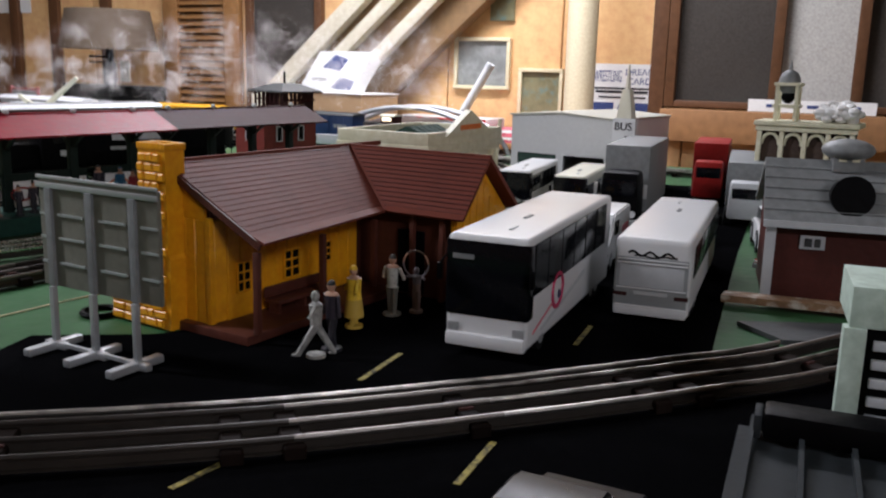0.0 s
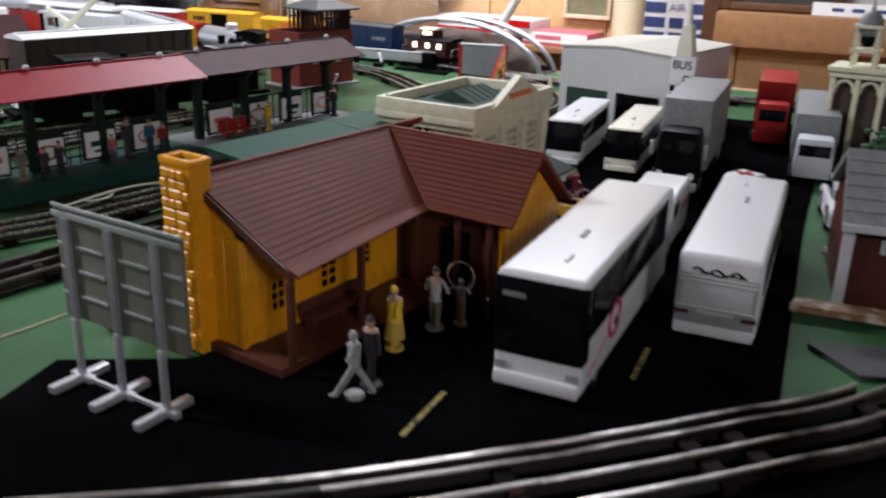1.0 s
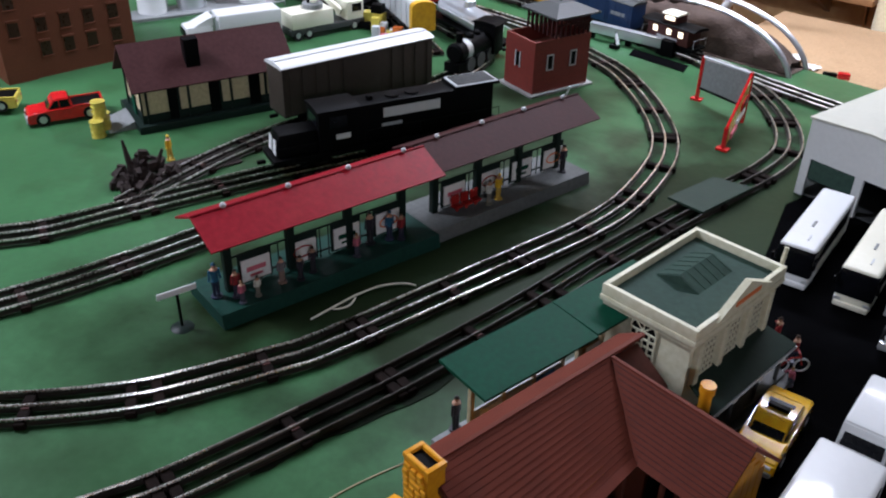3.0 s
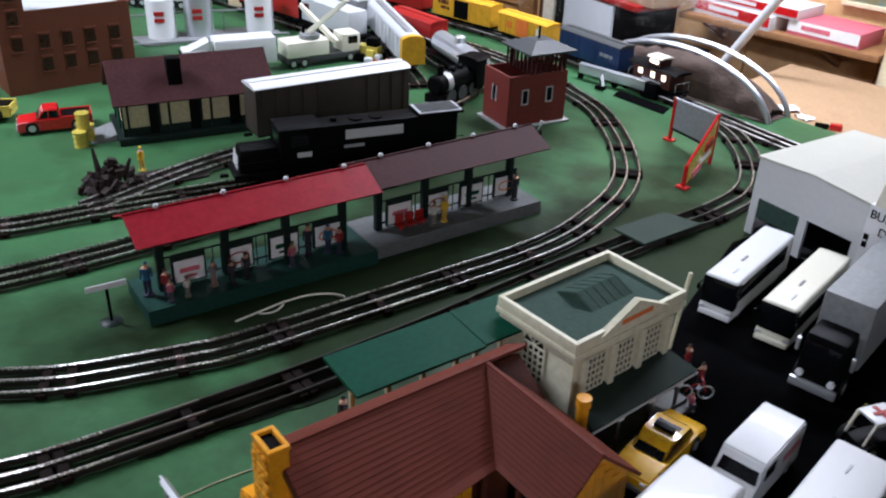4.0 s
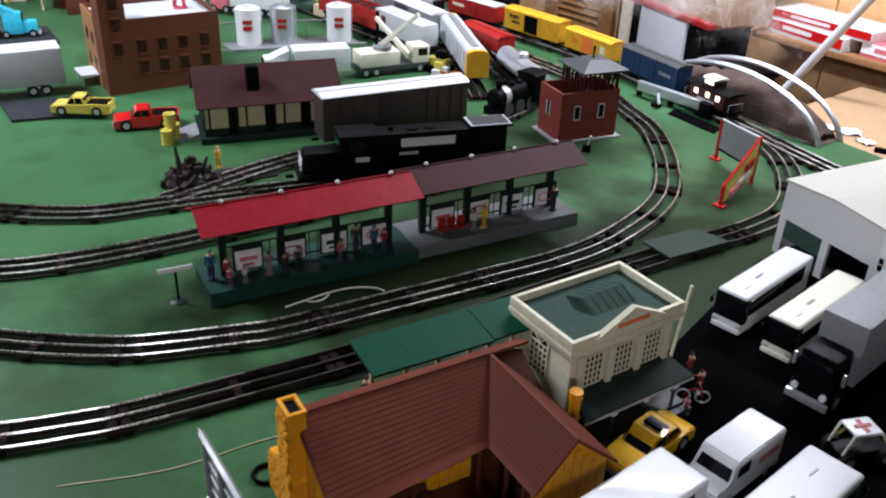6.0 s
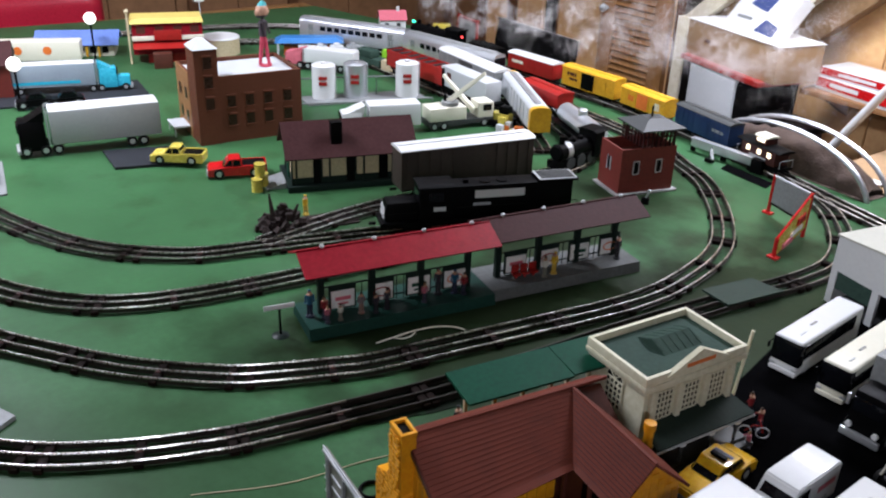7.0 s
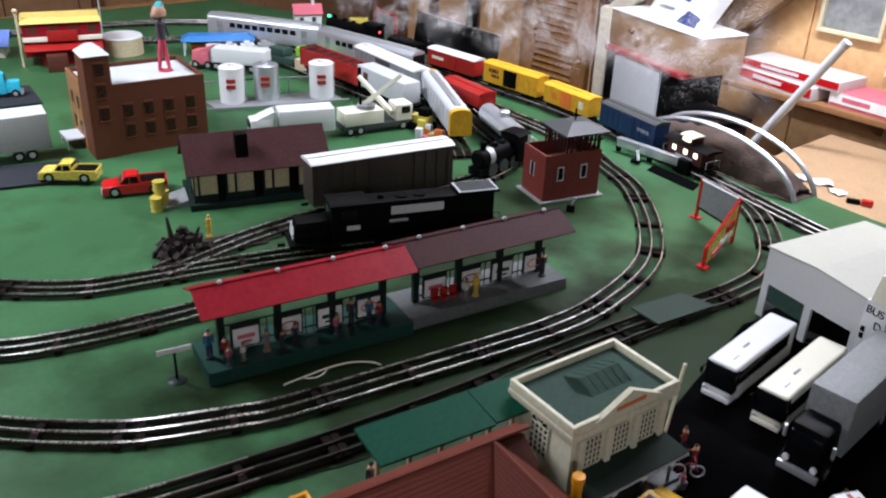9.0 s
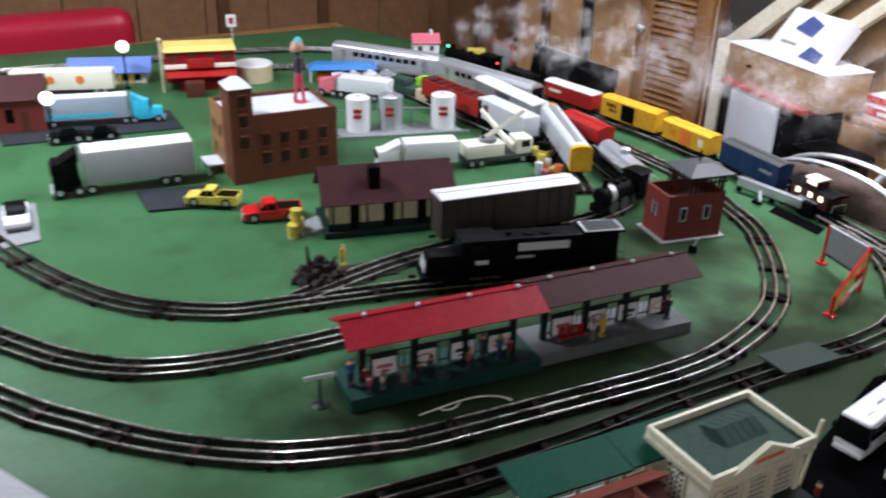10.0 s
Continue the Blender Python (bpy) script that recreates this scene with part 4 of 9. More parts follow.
def figure(x, y, z, rz, height, mat, label, stride=0.0, arms=0.0, hoop=False, base=True, sit=False, hair=False, coat=False):
    h = height
    k = Kit()
    leg = 0.47 * h if not sit else 0.22 * h
    for s in (-1, 1):
        k.cyl((s * stride * 0.5 * h, s * 0.055 * h, 0.02 * h), (0, s * 0.05 * h, leg), 0.042 * h, 0.062 * h, n=7)
        k.ball((s * stride * 0.5 * h + 0.03 * h, s * 0.055 * h, 0.025 * h), 0.045 * h, (1.5, 0.8, 0.6), n=5)
        k.cyl((0, s * 0.12 * h, leg + 0.32 * h), (arms * 0.16 * h, s * (0.15 + arms * 0.1) * h, leg + 0.05 * h + arms * 0.28 * h), 0.036 * h, 0.028 * h, n=6)
        k.ball((arms * 0.16 * h, s * (0.15 + arms * 0.1) * h, leg + 0.04 * h + arms * 0.28 * h), 0.034 * h, n=5)
    k.cyl((0, 0, leg - 0.02 * h), (0, 0, leg + 0.33 * h), 0.085 * h, 0.105 * h, n=9)
    k.ball((0, 0, leg + 0.33 * h), 0.105 * h, (0.8, 1.15, 0.45), n=6)
    k.cyl((0, 0, leg + 0.33 * h), (0, 0, leg + 0.42 * h), 0.035 * h, n=6)
    k.ball((0.01 * h, 0, leg + 0.46 * h), 0.07 * h, (1, 0.9, 1.2), n=7)
    if coat:
        k.cyl((0, 0, 0.16 * h), (0, 0, leg + 0.10 * h), 0.165 * h, 0.115 * h, n=10).cyl((0, 0, leg + 0.10 * h), (0, 0, leg + 0.33 * h), 0.115 * h, 0.125 * h, n=10)
    if hair:
        for dy, dz, r in ((0, 0.53, 0.15), (0.10, 0.50, 0.11), (-0.11, 0.49, 0.10), (0.04, 0.60, 0.11)):
            k.ball((-0.01 * h, dy * h, leg + dz * h), r * h, (1, 1.2, 0.9), n=6)
    if hoop:
        R = 0.30 * h
        k.tube([(0.05 * h, R * math.cos(i * math.pi / 14), leg + 0.62 * h + R * math.sin(i * math.pi / 14)) for i in range(28)], 0.022 * h, 6, True)
    if base:
        k.cyl((0, 0, -0.001), (0, 0, 0.001), 0.15 * h, n=14)
    o = solid("figurine", k, mat, label, "figurine", group="toy figures")
    o.matrix_world = pose(x, y, z, 0, 0, rz)
    return o




def fig_paint(name, legs, torso, hat):
    """Enamel paint in bands: base, trousers, coat, face, hair or hat, with worn flecks."""
    m = pm(name, torso, 0.5, var=0.25, s1=170, dirt=((0.10, 0.07, 0.06), 0.35))
    nt = m.node_tree
    bs = nt.nodes["Principled BSDF"]
    base = bs.inputs["Base Color"].links[0].from_socket
    tc, sep = nt.nodes.new("ShaderNodeTexCoord"), nt.nodes.new("ShaderNodeSeparateXYZ")
    nt.links.new(tc.outputs["Generated"], sep.inputs[0])
    for lo, hi, col in ((-1.0, 0.46, legs), (0.79, 0.93, (0.42, 0.24, 0.16)), (0.93, 2.0, hat)):
        a_, b_ = nt.nodes.new("ShaderNodeMath"), nt.nodes.new("ShaderNodeMath")
        a_.operation, b_.operation = "GREATER_THAN", "LESS_THAN"
        a_.inputs[1].default_value, b_.inputs[1].default_value = lo, hi
        nt.links.new(sep.outputs[2], a_.inputs[0])
        nt.links.new(sep.outputs[2], b_.inputs[0])
        mu, mx = nt.nodes.new("ShaderNodeMath"), nt.nodes.new("ShaderNodeMixRGB")
        mu.operation = "MULTIPLY"
        nt.links.new(a_.outputs[0], mu.inputs[0])
        nt.links.new(b_.outputs[0], mu.inputs[1])
        mx.inputs[2].default_value = (*col, 1)
        nt.links.new(mu.outputs[0], mx.inputs[0])
        nt.links.new(base, mx.inputs[1])
        base = mx.outputs[0]
    nt.links.new(base, bs.inputs["Base Color"])
    return m


FIGW = fig_paint("white_shirt_paint", (0.16, 0.15, 0.12), (0.55, 0.54, 0.48), (0.03, 0.025, 0.02))
FIGS = pm("worn_silver_figure", (0.30, 0.30, 0.28), 0.5, var=0.5, s1=150, dirt=((0.04, 0.04, 0.04), 0.8))
FIGY = fig_paint("yellow_coat_paint", (0.45, 0.30, 0.05), (0.68, 0.43, 0.03), (0.66, 0.42, 0.03))
FIGD = fig_paint("dark_coat_paint", (0.02, 0.02, 0.025), (0.03, 0.025, 0.035), (0.02, 0.02, 0.02))
# blue, red and pink coats toned down for the shade under platform roofs
FIGB = fig_paint("blue_coat_paint", (0.02, 0.025, 0.05), (0.02, 0.10, 0.18), (0.03, 0.09, 0.15))
FIGR = fig_paint("red_coat_paint", (0.03, 0.03, 0.05), (0.22, 0.02, 0.024), (0.05, 0.03, 0.02))
FIGP = fig_paint("pink_coat_paint", (0.05, 0.05, 0.07), (0.36, 0.10, 0.14), (0.20, 0.10, 0.04))
FIGDOLL = fig_paint("doll_paint", (0.45, 0.05, 0.09), (0.05, 0.04, 0.05), (0.05, 0.30, 0.32))
FIGG = fig_paint("grey_coat_paint", (0.22, 0.15, 0.12), (0.16, 0.14, 0.15), (0.05, 0.03, 0.02))
figure(-0.031, 0.502, 0.002, -151.7, 0.042, FIGS, "worn silver striding toy figure on a round base", 0.55, 0.5)
figure(-0.029, 0.518, 0.002, -105.2, 0.046, FIGD, "dark-coated toy figure in a cap", 0.2)
figure(-0.042, 0.570, 0.002, -124.7, 0.044, FIGY, "yellow-coated toy figure with a hat", 0.12, 0.3, coat=True)
figure(-0.033, 0.612, 0.002, 92.2, 0.045, FIGW, "toy figure in white shirt and grey trousers", 0.1, 0.35)
figure(-0.020, 0.627, 0.002, -87.3, 0.034, FIGG, "toy child figure holding up a white hoop", 0.08, 1.0, hoop=True)

# ---- road vehicles ----
EMBLEM = pm("crimson_print", (0.42, 0.03, 0.09), 0.4, var=0.2, s1=120)
tyre_cache = {}


def wheel_set(parent, spots, r, w):
    for x, y in spots:
        key = (round(r, 4), round(w, 4))
        if key not in tyre_cache:
            tyre_cache[key] = (Kit().cyl((0, -w / 2, 0), (0, w / 2, 0), r, n=18).mesh("tyre", RUBBER, True), Kit().cyl((0, -w / 2 - 0.0004, 0), (0, w / 2 + 0.0004, 0), r * 0.55, n=12).mesh("rim", SILVER, True))
        t = new("wheel", tyre_cache[key][0])
        t.parent, t.matrix_basis = parent, pose(x, y, r)
        ri = new("rim", tyre_cache[key][1])
        ri.parent = t


def coach(x, y, rz, L, W, Ht, body, label, emblem=True, rear_detail=True, glass_h=(0.50, 0.88)):
    """A motor coach: nose at local x=0, tail at x=L."""
    c = thing("toy_coach", x, y, 0.001, rz, label, "bus", "toy buses")
    z0 = 0.08 * Ht
    k = Kit().box(0, L, -W / 2, W / 2, z0, Ht, 0.0045, segs=3)
    part("body", k, body, c)
    a, b = glass_h
    part("windscreen", Kit().box(-0.0008, 0.012, -W / 2 - 0.0004, W / 2 + 0.0004, 0.33 * Ht, 0.955 * Ht, 0.0022), GLASSBLK, c)
    for s in (-1, 1):
        y0, y1 = (W / 2 - 0.002, W / 2 + 0.0006) if s > 0 else (-W / 2 - 0.0006, -W / 2 + 0.002)
        part("side_glazing", Kit().box(0.011, L - 0.022, y0, y1, a * Ht, b * Ht, 0.0005), GLASSBLK, c)
        for i in range(1, 6):
            xx = 0.006 + (L - 0.03) * i / 6
            part("window_pillar", Kit().box(xx, xx + 0.0012, y0 - 0.0003, y1 + 0.0003, a * Ht, b * Ht), BLACK, c)
        part("headlight", Kit().box(-0.0008, 0.003, s * W * 0.40 - 0.004, s * W * 0.40 + 0.004, 0.20 * Ht, 0.27 * Ht, 0.0006), SILVER, c)
        part("tail_light", Kit().box(L - 0.002, L + 0.0006, s * W * 0.40 - 0.005, s * W * 0.40 + 0.005, 0.30 * Ht, 0.345 * Ht), MAROON, c)
        part("mirror", Kit().box(-0.006, -0.002, s * (W / 2 + 0.003) - 0.0015, s * (W / 2 + 0.003) + 0.0015, 0.62 * Ht, 0.76 * Ht, 0.0006).cyl((0.002, s * W * 0.46, 0.86 * Ht), (-0.004, s * (W / 2 + 0.003), 0.76 * Ht), 0.0007, n=6), BLACK, c)
    part("front_bumper", Kit().box(-0.0035, 0.006, -W / 2 + 0.001, W / 2 - 0.001, z0, 0.19 * Ht, 0.002), body, c)
    part("rear_bumper", Kit().box(L - 0.006, L + 0.0025, -W / 2 + 0.001, W / 2 - 0.001, z0, 0.20 * Ht, 0.002), body, c)
    part("roof_hatch", Kit().box(L * 0.33, L * 0.33 + 0.016, -0.001, 0.002, Ht, Ht + 0.0008), GREY, c)
    part("roof_hatch", Kit().box(L * 0.12, L * 0.12 + 0.014, -0.006, -0.004, Ht, Ht + 0.0008), LTGREY, c)
    if rear_detail:
        part("tail_panel", Kit().box(L - 0.001, L + 0.0003, -W * 0.47, W * 0.47, 0.20 * Ht, 0.77 * Ht, 0.0002), TAILGREY, c, "silver grey tail panel")
        part("rear_window", Kit().box(L - 0.002, L + 0.0005, -W * 0.42, W * 0.42, 0.42 * Ht, 0.68 * Ht, 0.0004), LTGREY, c)
        pieces("tail_rib", Kit().box(L - 0.002, L + 0.0012, -W * 0.46, W * 0.46, 0.69 * Ht, 0.71 * Ht, 0.0003).box(L - 0.002, L + 0.0012, -W * 0.46, W * 0.46, 0.735 * Ht, 0.75 * Ht, 0.0003).box(L - 0.002, L + 0.0012, -W * 0.46, W * 0.46, 0.395 * Ht, 0.41 * Ht, 0.0003), body, c)
        part("engine_grille", Kit().box(L - 0.002, L + 0.0006, -W * 0.22, W * 0.22, 0.33 * Ht, 0.37 * Ht), LTGREY, c)
        pieces("rear_script", Kit().tube([(L - 0.0004, -W * 0.32 + W * 0.64 * i / 16, (0.815 + 0.028 * math.sin(i * 1.1)) * Ht) for i in range(17)], 0.0011, 5).tube([(L - 0.0004, -W * 0.24 + W * 0.5 * i / 12, (0.785 + 0.012 * math.sin(i * 0.8)) * Ht) for i in range(13)], 0.0009, 5), BLACK, c, "unreadable dark script")
    if emblem:
        for s in (-1, 1):
            k = Kit().tube([(L * 0.29 + 0.013 * math.cos(math.tau * i / 18), s * (W / 2 - 0.0010), 0.42 * Ht + 0.0120 * math.sin(math.tau * i / 18)) for i in range(19)], 0.0024, 6)
            part("emblem", k, EMBLEM, c, "red ring emblem")
            part("stripe", Kit().slab([(0.012, s * (W / 2 + 0.0005), 0.20 * Ht), (L * 0.25, s * (W / 2 + 0.0005), 0.33 * Ht), (L * 0.25, s * (W / 2 + 0.0005), 0.35 * Ht), (0.012, s * (W / 2 + 0.0005), 0.22 * Ht)], 0.0006), PINK, c)
            part("stripe", Kit().slab([(0.030, s * (W / 2 + 0.0005), 0.17 * Ht), (L * 0.62, s * (W / 2 + 0.0005), 0.37 * Ht), (L * 0.62, s * (W / 2 + 0.0005), 0.42 * Ht), (0.030, s * (W / 2 + 0.0005), 0.20 * Ht)], 0.0005), LTGREY, c, "pale grey sweep")
            part("emblem_dot", Kit().cyl((L * 0.31, s * (W / 2 - 0.001), 0.37 * Ht), (L * 0.31, s * (W / 2 + 0.0008), 0.37 * Ht), 0.0032, n=14), NAVY, c)
        part("destination_sign", Kit().box(-0.0012, 0.0, W * 0.16, W * 0.42, 0.80 * Ht, 0.84 * Ht), GREY, c)
    wheel_set(c, [(L * 0.14, W / 2 - 0.004), (L * 0.14, -W / 2 + 0.004), (L * 0.74, W / 2 - 0.004), (L * 0.74, -W / 2 + 0.004), (L * 0.81, W / 2 - 0.004), (L * 0.81, -W / 2 + 0.004)], 0.010, 0.007)
    return c


coach(0.065, 0.552, 90.9, 0.235, 0.056, 0.080, WHITE, "white toy coach with black glazing and red ring emblem", glass_h=(0.52, 0.945))
coach(0.135, 0.925, -87.6, 0.240, 0.056, 0.064, WHITE, "white toy coach seen from its pale grey tail", emblem=False)
coach(-0.110, 1.107, 94.7, 0.175, 0.042, 0.058, WHITE, "smaller white toy coach parked before the depot", emblem=False)
coach(-0.037, 1.107, 93.9, 0.176, 0.041, 0.056, OFFWHITE, "ivory toy bus parked before the depot", emblem=False, glass_h=(0.42, 0.78))


def van(x, y, rz, L, W, Ht, body, label):
    c = thing("toy_van", x, y, 0.001, rz, label, "van")
    k = Kit().prism([(0, 0.006), (L, 0.006), (L, Ht - 0.003), (L - 0.003, Ht), (0.036, Ht), (0.030, Ht - 0.002), (0.020, Ht * 0.58), (0.003, Ht * 0.50), (0, Ht * 0.44)], "y", -W / 2, W / 2)
    bmesh.ops.bevel(k.bm, geom=list(k.bm.edges), offset=0.0016, segments=2, affect="EDGES")
    part("body", k, body, c)
    part("windscreen", Kit().slab([(0.0195, -W / 2 + 0.003, Ht * 0.60), (0.0195, W / 2 - 0.003, Ht * 0.60), (0.0295, W / 2 - 0.004, Ht - 0.004), (0.0295, -W / 2 + 0.004, Ht - 0.004)], -0.0009), GLASSBLK, c)
    for s in (-1, 1):
        part("side_window", Kit().box(0.031, 0.052, s * W / 2 - 0.0006, s * W / 2 + 0.0006, Ht * 0.60, Ht * 0.86, 0.0004), GLASSBLK, c)
        part("headlight", Kit().box(-0.0008, 0.002, s * W * 0.36 - 0.003, s * W * 0.36 + 0.003, Ht * 0.28, Ht * 0.38, 0.0005), SILVER, c)
        part("lettering_bar", Kit().box(L * 0.62, L * 0.92, s * W / 2 - 0.0005, s * W / 2 + 0.0005, Ht * 0.55, Ht * 0.68), PINK, c, "pink unreadable lettering bar")
    part("bumper", Kit().box(-0.002, 0.002, -W / 2 + 0.002, W / 2 - 0.002, 0.005, 0.010, 0.001), DKGREY, c)
    wheel_set(c, [(L * 0.18, W / 2 - 0.003), (L * 0.18, -W / 2 + 0.003), (L * 0.78, W / 2 - 0.003), (L * 0.78, -W / 2 + 0.003)], 0.0085, 0.006)
    return c


van(0.058, 0.826, 92.2, 0.115, 0.042, 0.052, WHITE, "white toy delivery van with pink side lettering")


def car(x, y, rz, L, W, Ht, body, label, kind="sedan", name="toy_car", z=0.001, top=None):
    c = thing(name, x, y, z, rz, label, "car", "toy cars")
    g = 0.12 * Ht
    if kind == "sedan":
        low = [(0.0, g), (L, g), (L, 0.50 * Ht), (L * 0.97, 0.58 * Ht), (L * 0.80, 0.62 * Ht), (L * 0.30, 0.60 * Ht), (L * 0.02, 0.50 * Ht), (0, 0.42 * Ht)]
        cab = [(L * 0.28, 0.59 * Ht), (L * 0.82, 0.61 * Ht), (L * 0.72, 0.98 * Ht), (L * 0.68, Ht), (L * 0.46, Ht), (L * 0.42, 0.98 * Ht)]
        glass = [(L * 0.30, 0.63 * Ht), (L * 0.79, 0.64 * Ht), (L * 0.705, 0.95 * Ht), (L * 0.43, 0.95 * Ht)]
    else:
        low = [(0.0, g), (L, g), (L, 0.60 * Ht), (L * 0.58, 0.60 * Ht), (L * 0.27, 0.60 * Ht), (L * 0.02, 0.54 * Ht), (0, 0.45 * Ht)]
        cab = [(L * 0.26, 0.59 * Ht), (L * 0.58, 0.59 * Ht), (L * 0.57, 0.96 * Ht), (L * 0.55, Ht), (L * 0.38, Ht), (L * 0.36, 0.98 * Ht)]
        glass = [(L * 0.29, 0.64 * Ht), (L * 0.56, 0.64 * Ht), (L * 0.545, 0.94 * Ht), (L * 0.375, 0.94 * Ht)]
    k = Kit().prism(low, "y", -W / 2, W / 2)
    bmesh.ops.bevel(k.bm, geom=list(k.bm.edges), offset=0.0018, segments=2, affect="EDGES")
    part("body", k, body, c)
    k = Kit().prism(cab, "y", -W / 2 + 0.004, W / 2 - 0.004)
    bmesh.ops.bevel(k.bm, geom=list(k.bm.edges), offset=0.0018, segments=2, affect="EDGES")
    cabin = part("cabin", k, top or body, c)
    for s in (-1, 1):
        ya = s * (W / 2 - 0.0042)
        mid = (glass[0][0] + glass[1][0]) / 2
        part("side_window", Kit().prism([glass[0], (mid - 0.001, glass[0][1]), (mid - 0.001, glass[2][1]), glass[3]], "y", ya, ya + s * 0.0008), GLASSBLK, cabin)
        part("side_window", Kit().prism([(mid + 0.001, glass[0][1]), glass[1], glass[2], (mid + 0.001, glass[2][1])], "y", ya, ya + s * 0.0008), GLASSBLK, cabin)
        part("headlight", Kit().box(-0.0006, 0.003, s * W * 0.34 - 0.003, s * W * 0.34 + 0.003, 0.36 * Ht, 0.45 * Ht, 0.0006), WHITE, c)
        part("tail_light", Kit().box(L - 0.002, L + 0.0005, s * W * 0.36 - 0.003, s * W * 0.36 + 0.003, 0.40 * Ht, 0.48 * Ht), BOXRED, c)
    (ax, az), (bx, bz) = cab[0], cab[-1]
    part("windscreen", Kit().slab([(ax + 0.0006, -W / 2 + 0.006, az + 0.001), (ax + 0.0006, W / 2 - 0.006, az + 0.001), (bx - 0.0006, W / 2 - 0.007, bz - 0.001), (bx - 0.0006, -W / 2 + 0.007, bz - 0.001)], -0.0012), GLASSBLK, cabin)
    (ax, az), (bx, bz) = cab[1], cab[2]
    part("rear_window", Kit().slab([(bx + 0.0004, -W / 2 + 0.007, bz - 0.001), (bx + 0.0004, W / 2 - 0.007, bz - 0.001), (ax - 0.0004, W / 2 - 0.006, az + 0.001), (ax - 0.0004, -W / 2 + 0.006, az + 0.001)], -0.0012), GLASSBLK, cabin)
    part("bumper", Kit().box(-0.002, 0.003, -W / 2 + 0.002, W / 2 - 0.002, g, g + 0.005, 0.001), GREY, c)
    if kind == "pickup":
        part("bed", Kit().box(L * 0.60, L * 0.97, -W / 2 + 0.003, W / 2 - 0.003, 0.601 * Ht, 0.612 * Ht), BLACK, c)
        pieces("bed_rail", Kit().box(L * 0.585, L, -W / 2, -W / 2 + 0.0025, 0.60 * Ht, 0.68 * Ht, 0.0008).box(L * 0.585, L, W / 2 - 0.0025, W / 2, 0.60 * Ht, 0.68 * Ht, 0.0008).box(L - 0.003, L, -W / 2 + 0.003, W / 2 - 0.003, 0.60 * Ht, 0.67 * Ht, 0.0008), body, c)
    r = 0.27 * Ht
    wheel_set(c, [(L * 0.19, W / 2 - 0.002), (L * 0.19, -W / 2 + 0.002), (L * 0.79, W / 2 - 0.002), (L * 0.79, -W / 2 + 0.002)], r, 0.006)
    return c


tx = car(-0.015, 0.790, 93.7, 0.112, 0.042, 0.035, TAXI, "yellow toy taxi with roof sign", name="toy_taxi")
car(0.183, 0.374, -93.0, 0.105, 0.044, 0.040, pm("black_car_enamel", (0.004, 0.004, 0.005), 0.32, var=0.3, s1=60, spec=0.12, bump=0.0), "black toy car parked close to the outer track")
part("roof_sign", Kit().box(0.056, 0.062, -0.010, 0.010, 0.0348, 0.039, 0.001), BLACK, tx, "black roof sign")
part("roof_stripe", Kit().box(0.066, 0.071, -0.012, 0.012, 0.035, 0.0356), DKGREY, tx)

# box truck beside the depot
tr = thing("toy_box_truck", 0.035, 1.089, 0.001, 93.0, "dark grey toy box truck with black cab", "truck")
part("cargo_box", Kit().box(0.015, 0.20, -0.027, 0.027, 0.018, 0.098, 0.002), GREY, tr, "grey cargo box")
part("cab", Kit().box(-0.035, 0.012, -0.024, 0.024, 0.008, 0.070, 0.006, (0.85, 0.9)), BLACK, tr)
part("windscreen", Kit().box(-0.0345, -0.030, -0.019, 0.019, 0.042, 0.062, 0.001), GLASSBLK, tr)
part("bumper", Kit().box(-0.040, -0.034, -0.025, 0.025, 0.006, 0.016, 0.002), SILVER, tr)
for s in (-1, 1):
    part("headlight", Kit().cyl((-0.038, s * 0.017, 0.022), (-0.034, s * 0.017, 0.022), 0.004), WHITE, tr)
    part("mirror", Kit().box(-0.026, -0.022, s * 0.029 - 0.002, s * 0.029 + 0.002, 0.04, 0.056, 0.0006), SILVER, tr)
wheel_set(tr, [(-0.018, 0.022), (-0.018, -0.022), (0.14, 0.022), (0.14, -0.022), (0.165, 0.022), (0.165, -0.022)], 0.012, 0.008)

# six-wheeled utility cart with figures
cart = thing("toy_utility_cart", 0.116, 1.022, 0.001, 64.5, "small toy tractor cart with pale tube frame", "cart")
part("chassis", Kit().box(-0.03, 0.03, -0.012, 0.012, 0.010, 0.017, 0.002), BLACK, cart)
k = Kit()
for s in (-0.012, 0.012):
    k.tube([(-0.028, s, 0.017), (-0.02, s, 0.040), (0.012, s, 0.040), (0.028, s, 0.018)], 0.0016, 6)
pieces("roll_cage", k, OFFWHITE, cart)
part("canopy", Kit().box(-0.02, 0.012, -0.013, 0.013, 0.040, 0.0425, 0.001), WHITE, cart)
pieces("cross_mark", Kit().box(-0.006, -0.001, -0.010, 0.010, 0.0426, 0.0432).box(-0.013, 0.006, -0.002, 0.002, 0.0433, 0.0438), BOXRED, cart, "red cross on canopy")
wheel_set(cart, [(-0.022, 0.015), (-0.022, -0.015), (0.022, 0.015), (0.022, -0.015)], 0.010, 0.007)

